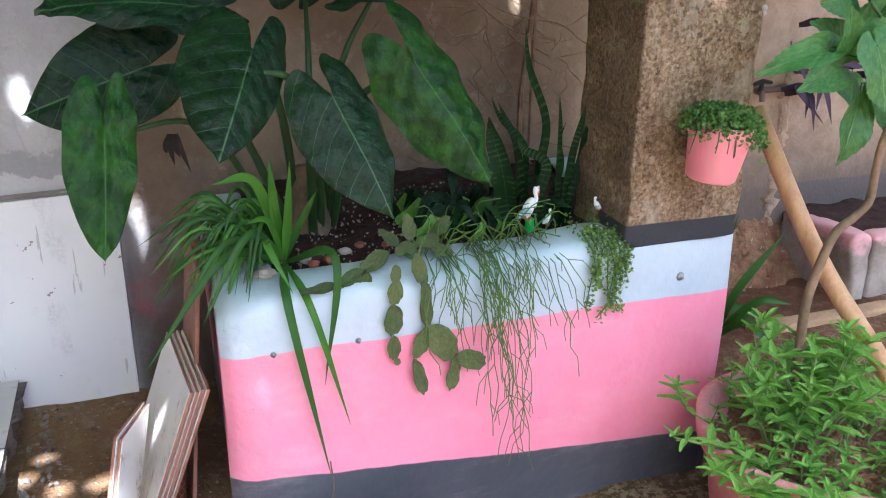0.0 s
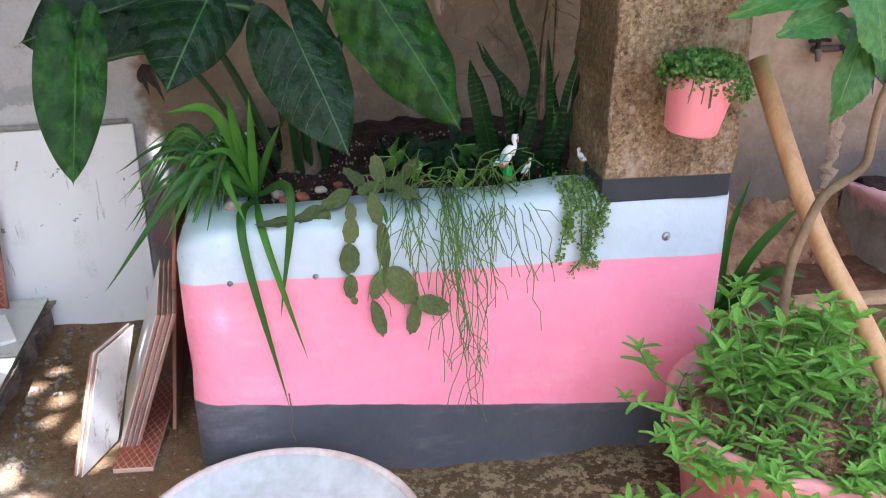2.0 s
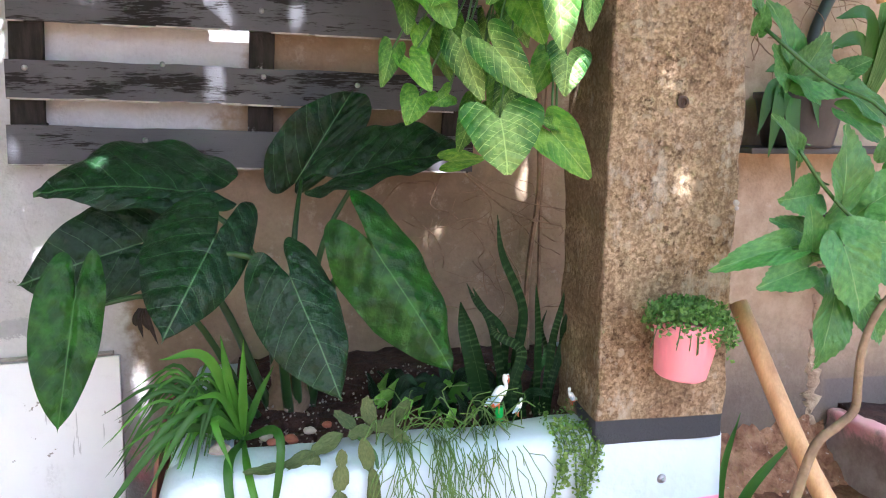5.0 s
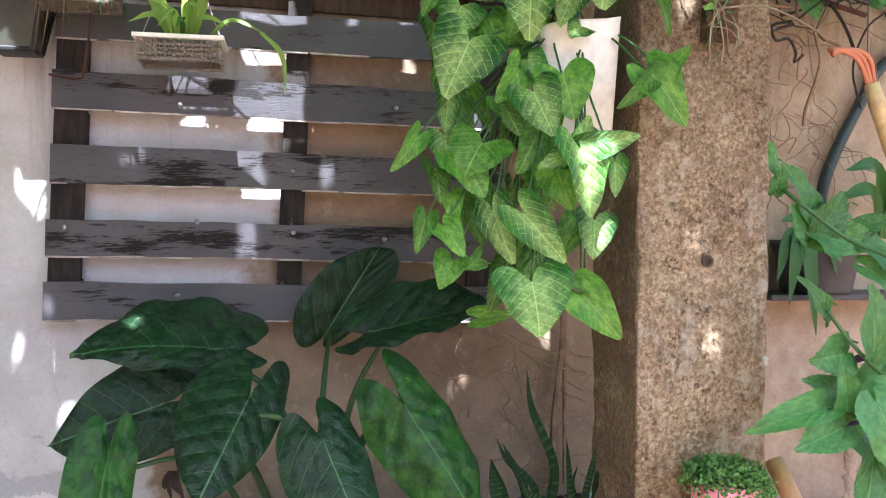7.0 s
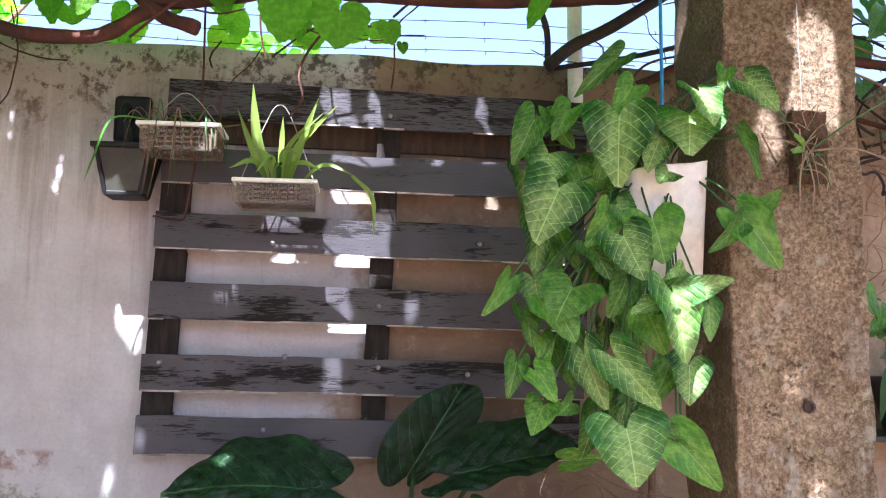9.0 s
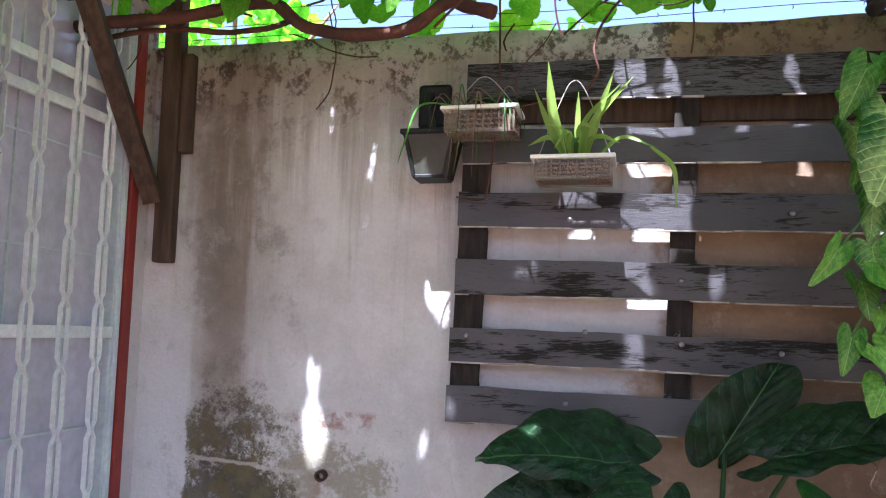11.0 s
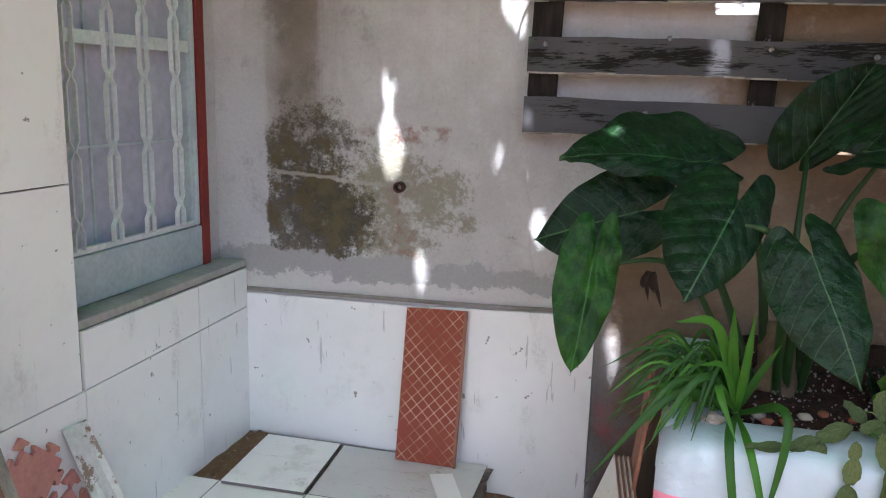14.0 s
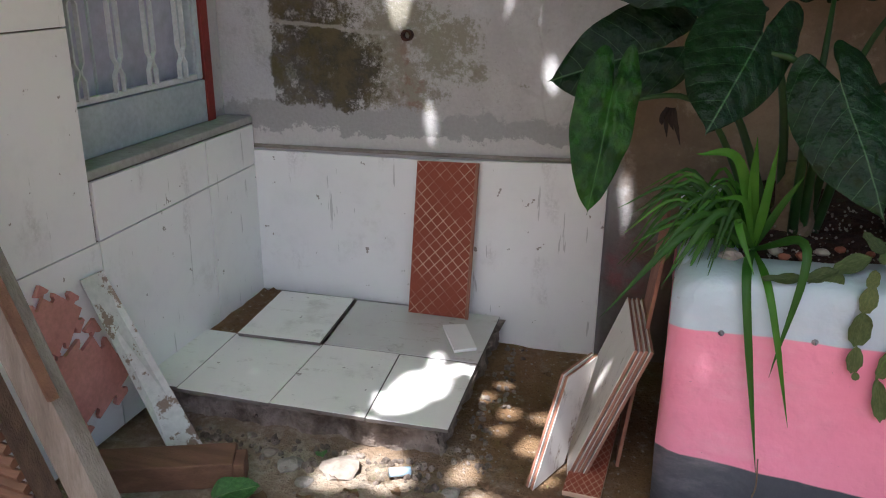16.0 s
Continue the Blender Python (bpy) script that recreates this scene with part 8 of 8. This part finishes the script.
# fern-fibre plaque with a bare orchid on the column
plaque = thing("fibre_plaque", (0.96, 1.54, 1.58), "brown fern-fibre plaque hung on the column", "plaque")
bm = fine_box(0.928, 0.995, 1.526, 1.5475, 1.578, 1.722, 0.012, 0.006, 40.0)
part("plaque", bm, CORK, plaque)
bm = bmesh.new()
tube(bm, [(0.955, 1.54, 1.72), (0.957, 1.545, 1.95)], 0.0006, 4)
part("wire", bm, WIRE, plaque)
bare = thing("bare_orchid", (0.955, 1.52, 1.64), "sparse orchid with pale bare roots on the plaque", "plant")
for pts, r, m in (
    ([(0.955, 1.52, 1.64), (1.02, 1.50, 1.69), (1.06, 1.49, 1.715), (1.10, 1.48, 1.74)], 0.0018, STEM), ([(0.955, 1.52, 1.64), (1.03, 1.50, 1.642), (1.09, 1.49, 1.62), (1.14, 1.48, 1.59)], 0.002, AIR_ROOT),
    ([(0.95, 1.52, 1.64), (0.93, 1.51, 1.60), (0.925, 1.51, 1.55)], 0.0017, AIR_ROOT), ([(0.95, 1.52, 1.63), (0.955, 1.51, 1.57), (0.95, 1.51, 1.53)], 0.0015, AIR_ROOT), ([(0.96, 1.52, 1.62), (0.985, 1.51, 1.60), (0.98, 1.51, 1.56)], 0.0015, AIR_ROOT), ([(0.94, 1.52, 1.65), (0.90, 1.51, 1.70), (0.87, 1.51, 1.76)], 0.0015, STEM),
):
    bm = bmesh.new()
    tube(bm, bend(pts, 5), r, 6)
    part("root", bm, m, bare, "", True)
for b, t in (((0.94, 1.52, 1.65), (0.905, 1.50, 1.68)), ((0.94, 1.52, 1.64), (0.895, 1.50, 1.63))):
    leaf_at(herb[0], bare, b, t, TO_EYE, 0.014)

rnd = random.Random(91)
for i in range(26):
    p = Vector((0.955 + rnd.uniform(-0.03, 0.03), 1.524, 1.64 + rnd.uniform(-0.05, 0.05)))
    a = rnd.uniform(0, 6.28)
    d = Vector((math.cos(a), -0.25, math.sin(a) - 0.4)) * rnd.uniform(0.03, 0.09)
    bm = bmesh.new()
    tube(bm, bend([p, p + d * 0.5 + Vector((rnd.uniform(-0.015, 0.015), 0, 0.01)), p + d], 4), rnd.uniform(0.0007, 0.0014), 4)
    part("root", bm, AIR_ROOT if i % 3 else STEM, bare)

# ---- vine along the wall top ----
vine = thing("grape_vine", (-0.6, 2.0, 2.1), "old reddish grape vine running along the wall top", "vine")
for pts, r in (
    ([(-1.45, 1.95, 2.03), (-1.15, 2.0, 2.06), (-0.92, 2.0, 2.085), (-0.78, 2.0, 2.005), (-0.58, 2.0, 1.982), (-0.445, 2.0, 2.035), (-0.35, 2.0, 2.12), (-0.2, 1.95, 2.3)], 0.017),
    ([(-0.60, 2.02, 2.22), (-0.45, 2.0, 2.10), (-0.387, 2.0, 2.05), (-0.30, 2.0, 2.01)], 0.018), ([(-1.5, 1.9, 2.1), (-1.1, 1.95, 2.13), (-0.7, 1.97, 2.11), (-0.3, 1.98, 2.16)], 0.009),
    ([(-1.5, 2.0, 2.0), (-1.25, 2.03, 2.04), (-1.0, 2.05, 2.03), (-0.85, 2.05, 2.05)], 0.008), ([(-1.3, 1.9, 2.18), (-0.9, 1.92, 2.12), (-0.5, 1.95, 2.2)], 0.006),
    ([(-0.38, 2.0, 2.085), (-0.1, 2.0, 2.125), (0.13, 2.0, 2.128), (0.45, 2.0, 2.13), (0.8, 2.0, 2.16)], 0.020), ([(0.8, 2.2, 1.98), (1.1, 2.15, 2.06), (1.5, 2.1, 2.05), (2.2, 2.1, 1.9)], 0.014), ([(1.1, 2.2, 2.1), (1.4, 2.2, 1.95), (1.8, 2.2, 1.85)], 0.008),
):
    bm = bmesh.new()
    line = bend(pts, 6)
    line = [p + noise.noise_vector(p * 9) * 0.012 for p in line]
    tube(bm, line, [r * (1 + 0.2 * noise.noise(p * 25)) for p in line], 8)
    part("stem", bm, VINE_WOOD, vine, "", True)
for pts, r in (([(0.60, 2.18, 2.03), (0.68, 2.2, 2.10), (0.79, 2.2, 2.16), (1.0, 2.2, 2.3)], 0.018), ([(0.56, 2.2, 2.25), (0.60, 2.2, 2.15), (0.605, 2.2, 2.05)], 0.009), ([(0.62, 2.2, 2.03), (0.85, 2.15, 2.06), (1.1, 2.1, 2.12)], 0.007)):
    bm = bmesh.new()
    tube(bm, bend(pts, 6), r, 8)
    part("stem", bm, BLACK_WOOD, vine, "blackened bare branch", True)
rt = random.Random(88)
for i in range(75):
    p = Vector((rt.uniform(1.0, 2.0), rt.uniform(1.95, 2.27), rt.uniform(1.72, 2.25)))
    pts, d = [], Vector((rt.uniform(-1, 1), rt.uniform(-0.2, 0.2), rt.uniform(-0.8, 0.6)))
    for s in range(7):
        pts.append(p.copy())
        d += Vector((rt.uniform(-0.5, 0.5), 0, rt.uniform(-0.5, 0.4)))
        p = p + d.normalized() * 0.05
        p.y = min(p.y, 2.28)
    bm = bmesh.new()
    tube(bm, bend(pts, 3), rt.uniform(0.0015, 0.005), 5)
    part("twig", bm, BLACK_WOOD if i % 3 else ROOT, vine)
for i in range(40):
    b = Vector((rt.uniform(1.15, 2.0), rt.uniform(1.95, 2.2), rt.uniform(1.85, 2.25)))
    leaf_at(mul[i % 3], vine, b, b + Vector((rt.uniform(-0.06, 0.06), -0.03, -rt.uniform(0.04, 0.08))), (rt.uniform(-0.6, 0.6), -1, rt.uniform(-0.2, 0.8)), rt.uniform(0.05, 0.08))
wires = thing("wire_fence", (0.3, 2.4, 2.0), "slack rusty wires strung above the wall", "wire fence")
for z, y in ((2.142, 2.40), (2.19, 2.42), (2.245, 2.43)):
    bm = bmesh.new()
    tube(bm, bend([(-2.4, y, z + 0.01), (-0.9, y, z + 0.01), (-0.2, y, z - 0.008), (0.5, y, z + 0.006), (1.1, y, z - 0.006), (2.2, y, z + 0.02)], 6), 0.0011, 5)
    for i in range(16):
        x = -0.8 + i * 0.18
        tube(bm, [(x, y - 0.006, z - 0.008), (x + 0.004, y, z), (x + 0.002, y + 0.006, z + 0.008)], 0.0012, 4)
    part("wire", bm, BLACK_WOOD, wires)
for x in (-2.4, 2.2):
    bm = bmesh.new()
    tube(bm, [(x, 2.42, 1.9), (x, 2.42, 2.3)], 0.02, 8)
    part("post", bm, OLD_WOOD, wires)
rnd = random.Random(61)
for i in range(46):
    p = Vector((rnd.uniform(-1.5, 1.6), rnd.uniform(1.9, 2.3), rnd.uniform(2.02, 2.3)))
    pts, d = [], Vector((rnd.uniform(-1, 1), rnd.uniform(-0.2, 0.2), rnd.uniform(-0.4, 0.4)))
    for s in range(6):
        pts.append(p.copy())
        d += Vector((rnd.uniform(-0.5, 0.5), 0, rnd.uniform(-0.4, 0.4)))
        p = p + d.normalized() * 0.06
    bm = bmesh.new()
    tube(bm, bend(pts, 3), rnd.uniform(0.0015, 0.004), 4)
    part("twig", bm, VINE_WOOD, vine)
for b, t, w in (
    ((-0.055, 1.6, 1.923), (-0.059, 1.59, 1.827), 0.106), ((0.05, 1.6, 1.907), (0.05, 1.59, 1.821), 0.122), ((0.144, 1.6, 1.883), (0.156, 1.59, 1.837), 0.049), ((0.172, 1.6, 1.846), (0.176, 1.59, 1.821), 0.024),
    ((-0.55, 1.97, 2.12), (-0.56, 1.95, 2.01), 0.1), ((-0.66, 1.97, 2.11), (-0.69, 1.95, 2.03), 0.08), ((-0.98, 1.97, 2.1), (-1.0, 1.95, 2.01), 0.09), ((-0.88, 1.95, 2.12), (-0.86, 1.94, 2.05), 0.08),
    ((-0.25, 1.97, 2.12), (-0.22, 1.95, 2.03), 0.08), ((-1.2, 1.97, 2.14), (-1.22, 1.95, 2.05), 0.1), ((0.5, 1.8, 2.06), (0.46, 1.78, 1.96), 0.05),
):
    leaf_at(vine_leaf[0], vine, b, t, (0.05, -1, 0.1), w)
for i in range(70):
    b = Vector((rnd.uniform(-1.5, 0.3), rnd.uniform(2.0, 2.5), rnd.uniform(2.14, 2.45)))
    leaf_at(vine_leaf[i % 2], vine, b, b + Vector((rnd.uniform(-0.06, 0.06), -0.03, -rnd.uniform(0.05, 0.11))), (rnd.uniform(-0.5, 0.5), -1, rnd.uniform(-0.3, 0.6)), rnd.uniform(0.06, 0.12))


# ---- pergola canopy overhead: many leaves, with gaps through which the sun falls ----
def mesh_of_leaves(name, centres, normals, sizes, material, seed):
    r = np.random.RandomState(seed)
    n = len(centres)
    c, nn = np.array(centres), np.array(normals)
    nn /= np.linalg.norm(nn, axis=1, keepdims=True)
    a = np.cross(nn, r.normal(size=(n, 3)))
    a /= np.linalg.norm(a, axis=1, keepdims=True)
    b = np.cross(nn, a)
    shape = np.array([(1.0, 0.0), (0.55, 0.55), (-0.1, 0.75), (-0.65, 0.55), (-0.45, 0.0), (-0.65, -0.55), (-0.1, -0.75), (0.55, -0.55)])
    s = np.array(sizes)[:, None, None]
    verts = c[:, None, :] + s * (a[:, None, :] * shape[None, :, :1] + b[:, None, :] * shape[None, :, 1:])
    verts += s * nn[:, None, :] * r.uniform(-0.2, 0.2, size=(n, 8, 1))
    faces = []
    for i in range(n):
        o = i * 8
        faces += [(o, o + 1, o + 2, o + 4), (o + 2, o + 3, o + 4), (o + 4, o + 5, o + 6), (o, o + 4, o + 6, o + 7)]
    me = bpy.data.meshes.new(name)
    me.from_pydata(verts.reshape(-1, 3).tolist(), [], faces)
    uv = me.uv_layers.new(name="UVMap")
    idx = np.empty(len(me.loops), dtype=np.int32)
    me.loops.foreach_get("vertex_index", idx)
    sh = shape[idx % 8]
    uv.data.foreach_set("uv", np.column_stack([(sh[:, 0] + 0.7) / 1.7, sh[:, 1] * 0.6 + 0.5]).ravel())
    me.materials.append(material)
    return new(name, me)


def canopy():
    gaps = []                      # places that the sun reaches, with the gap's radius
    for row in (
        (-0.851, 2.30, 0.915, 0.034), (-0.857, 2.30, 0.965, 0.020), (-0.858, 2.30, 1.012, 0.004), (-0.866, 2.30, 1.098, 0.008), (-0.504, 2.30, 1.350, 0.026), (-0.486, 2.30, 1.305, 0.014), (-0.530, 2.30, 0.911, 0.0), (-0.428, 2.30, 0.885, 0.0),
        (-0.830, 2.30, 1.840, -0.002), (-0.700, 2.30, 1.733, -0.002), (-0.705, 2.30, 1.664, -0.003), (-0.717, 2.30, 1.525, -0.003), (-0.696, 2.30, 1.575, -0.009), (-0.861, 2.30, 1.578, -0.004), (-0.741, 2.30, 1.115, -0.008), (-0.409, 2.30, 0.725, 0.006),
        (-0.555, 2.30, 2.09, 0.030), (-0.40, 2.30, 2.0, 0.012), (0.029, 2.22, 1.910, 0.035), (0.128, 2.22, 1.886, 0.016), (0.060, 2.22, 1.763, 0.040), (0.150, 2.22, 1.732, 0.040), (0.157, 2.24, 1.618, 0.035), (0.056, 2.22, 1.556, 0.045),
    ):
        gaps.append(row)
    for row in (
        (0.110, 2.22, 1.545, 0.04), (0.15, 2.22, 1.557, 0.02), (-0.243, 2.22, 1.413, 0.010), (0.07, 2.22, 1.349, 0.010), (0.237, 2.22, 1.368, 0.012), (0.034, 2.22, 1.200, 0.020), (0.628, 2.22, 1.515, 0.014), (0.306, 2.22, 1.752, 0.012),
        (0.453, 2.22, 1.769, 0.012), (0.426, 2.22, 1.906, 0.012), (-0.128, 2.22, 1.528, 0.006), (-0.12, 2.08, 1.82, 0.05), (0.0, 2.05, 1.80, 0.05), (0.994, 1.55, 1.848, 0.045), (0.996, 1.55, 1.767, 0.030), (0.965, 1.55, 1.748, 0.02),
        (0.915, 1.55, 1.196, -0.004), (0.961, 1.55, 0.998, 0.004), (0.88, 1.47, 1.83, 0.02), (0.74, 1.47, 1.75, 0.02), (0.69, 1.45, 1.33, 0.02),
    ):
        gaps.append(row)
    for row in (
        (-0.624, 1.787, 0, 0.075), (-0.655, 1.706, 0, 0.060), (-0.605, 1.870, 0, 0.035), (-0.555, 1.907, 0, 0.020), (-0.631, 1.954, 0, 0.014), (-0.68, 1.57, -0.08, 0.075), (-0.62, 1.53, -0.1, 0.05), (-0.74, 1.50, -0.1, 0.05),
        (-0.413, 1.886, -0.1, 0.022), (-0.459, 2.026, -0.1, 0.014), (-0.489, 1.953, -0.1, 0.018), (-0.42, 1.80, -0.1, 0.016), (-0.330, 1.752, -0.1, 0.030), (-0.466, 1.60, -0.1, 0.030), (-0.325, 1.884, -0.1, 0.02), (-0.40, 1.50, -0.1, 0.035),
        (-0.28, 1.62, 0.05, 0.022), (-0.29, 1.58, -0.02, 0.016), (-0.18, 1.78, 0.08, 0.012),  (-0.265, 2.283, 0.069, 0.003), (-0.188, 2.29, 0.415, 0.010), (-0.183, 2.29, 0.35, 0.006),
    ):
        gaps.append(row)
    for row in ((-0.134, 2.29, 0.306, 0.010), (-0.404, 2.30, 0.722, 0.012), (-0.756, 2.30, 0.571, 0.008), (0.36, 2.30, 0.92, 0.014), (0.60, 2.30, 0.86, 0.010), (0.88, 2.28, 0.98, 0.02), (-0.447, 2.27, 0.101, -0.002), (-0.441, 2.27, 0.036, -0.004), (0.027, 1.545, 0.279, -0.006), (0.002, 1.545, 0.377, -0.007), (0.051, 1.545, 0.457, -0.005)):
        gaps.append(row)
    r = np.random.RandomState(4)
    pts = []
    for layer, z in enumerate((2.72, 2.79, 2.86, 2.94)):
        xs = np.arange(-2.4, 1.75, 0.088) + 0.03 * layer
        ys = np.arange(-0.45, 2.75, 0.088) + 0.04 * (layer % 2)
        gx, gy = np.meshgrid(xs, ys)
        g = np.column_stack([gx.ravel(), gy.ravel(), np.full(gx.size, z)])
        pts.append(g + r.uniform(-0.035, 0.035, size=g.shape))
        # unseen extra strip of leaves, added to keep the sun off the raised bed
        gx, gy = np.meshgrid(np.arange(1.75, 2.9, 0.095) + 0.03 * layer, np.arange(0.2, 2.0, 0.095))
        g = np.column_stack([gx.ravel(), gy.ravel(), np.full(gx.size, z)])
        pts.append(g + r.uniform(-0.035, 0.035, size=g.shape))
    p = np.vstack(pts)
    size = r.uniform(0.07, 0.10, size=len(p))
    s = np.array(SUN_DIR)
    keep = np.ones(len(p), dtype=bool)
    for x, y, z, rad in gaps:
        q = p - np.array((x, y, z))
        away = q - np.outer(q @ s, s)
        keep &= np.linalg.norm(away, axis=1) > rad + size * 0.9
    p, size = p[keep], size[keep]
    # small leaves close round each gap
    axes = [(np.array((x, y, z)), rad) for x, y, z, rad in gaps]
    small = []
    for c, rad in axes:
        at = c + s * ((2.83 - c[2]) / s[2])
        reach = rad + 0.16
        g = np.mgrid[-reach:reach:0.021, -reach * 1.15:reach * 1.15:0.021].reshape(2, -1).T
        q = np.column_stack([at[0] + g[:, 0], at[1] + g[:, 1], np.full(len(g), at[2])]) + r.uniform(-0.009, 0.009, size=(len(g), 3))
        small.append(q)
    small = np.vstack(small)
    ok = np.ones(len(small), dtype=bool)
    for c, rad in axes:
        q = small - c
        ok &= np.linalg.norm(q - np.outer(q @ s, s), axis=1) > rad * 0.85 + 0.024 + r.uniform(-0.006, 0.006, size=len(q))
    small = small[ok]
    cell = np.unique(np.round(small[:, :2] / 0.014).astype(int), axis=0, return_index=True)[1]
    small = small[cell]
    p = np.vstack([p, small])
    size = np.concatenate([size, r.uniform(0.024, 0.031, size=len(small))])
    nn = r.normal(size=(len(p), 3)) * 0.35 + np.array((0, 0, 1))
    ob = mesh_of_leaves("vine_canopy", p, nn, size, CANOPY, 2)
    tagged(ob, "dense green grape-vine canopy over the pergola", "foliage", "", "stuff")


canopy()
# pergola timbers that carry the canopy
for i, y in enumerate((-0.3, 0.9, 2.0)):
    b = thing("pergola_beam", (0.5, y, 2.60), "dark timber pergola beam under the vine", "beam", "pergola beams")
    bm = bmesh.new()
    box(bm, -1.345, 2.95, y - 0.03, y + 0.03, 2.60, 2.67, 0.004)
    part("beam", bm, OLD_WOOD, b)

# ---- beyond the wall: a neighbour's trees, thin and far ----
r = np.random.RandomState(9)
for k, (cx, cy, cz, rad, n) in enumerate(((-4.5, 8.5, 4.2, 1.8, 900), (-1.0, 9.5, 4.0, 1.5, 500), (4.5, 9.0, 3.8, 1.6, 600))):
    tr = thing("garden_tree", (cx, cy, -0.1), "leafy tree in the garden beyond the wall", "tree", "trees beyond the wall")
    bm = bmesh.new()
    tube(bm, bend([(cx, cy, -0.15), (cx + 0.15, cy, 1.6), (cx - 0.1, cy + 0.1, cz)], 5), [0.16 - 0.009 * i for i in range(11)], 10)
    for a in range(5):
        e = Vector((math.cos(a * 1.3), math.sin(a * 1.3), 0.8)) * rad * 0.7
        tube(bm, bend([(cx, cy, cz - 1.2), Vector((cx, cy, cz - 0.6)) + e * 0.5, Vector((cx, cy, cz - 0.3)) + e], 4), [0.06, 0.055, 0.05, 0.045, 0.04, 0.03, 0.025, 0.02, 0.012], 6)
    part("trunk", bm, BARK, tr, "", True)
    d = r.normal(size=(n, 3))
    d /= np.linalg.norm(d, axis=1, keepdims=True)
    lump = 0.75 + 0.35 * np.sin(d[:, 0] * 5 + k) * np.sin(d[:, 2] * 4)
    p = np.array((cx, cy, cz)) + d * (rad * lump * r.uniform(0.5, 1.0, size=n) ** 0.5)[:, None] * np.array((1, 1, 0.8))
    ob = mesh_of_leaves("crown", p, r.normal(size=(n, 3)) + np.array((0, 0, 0.6)), r.uniform(0.08, 0.14, size=n), CANOPY, k)
    hang(ob, tr)
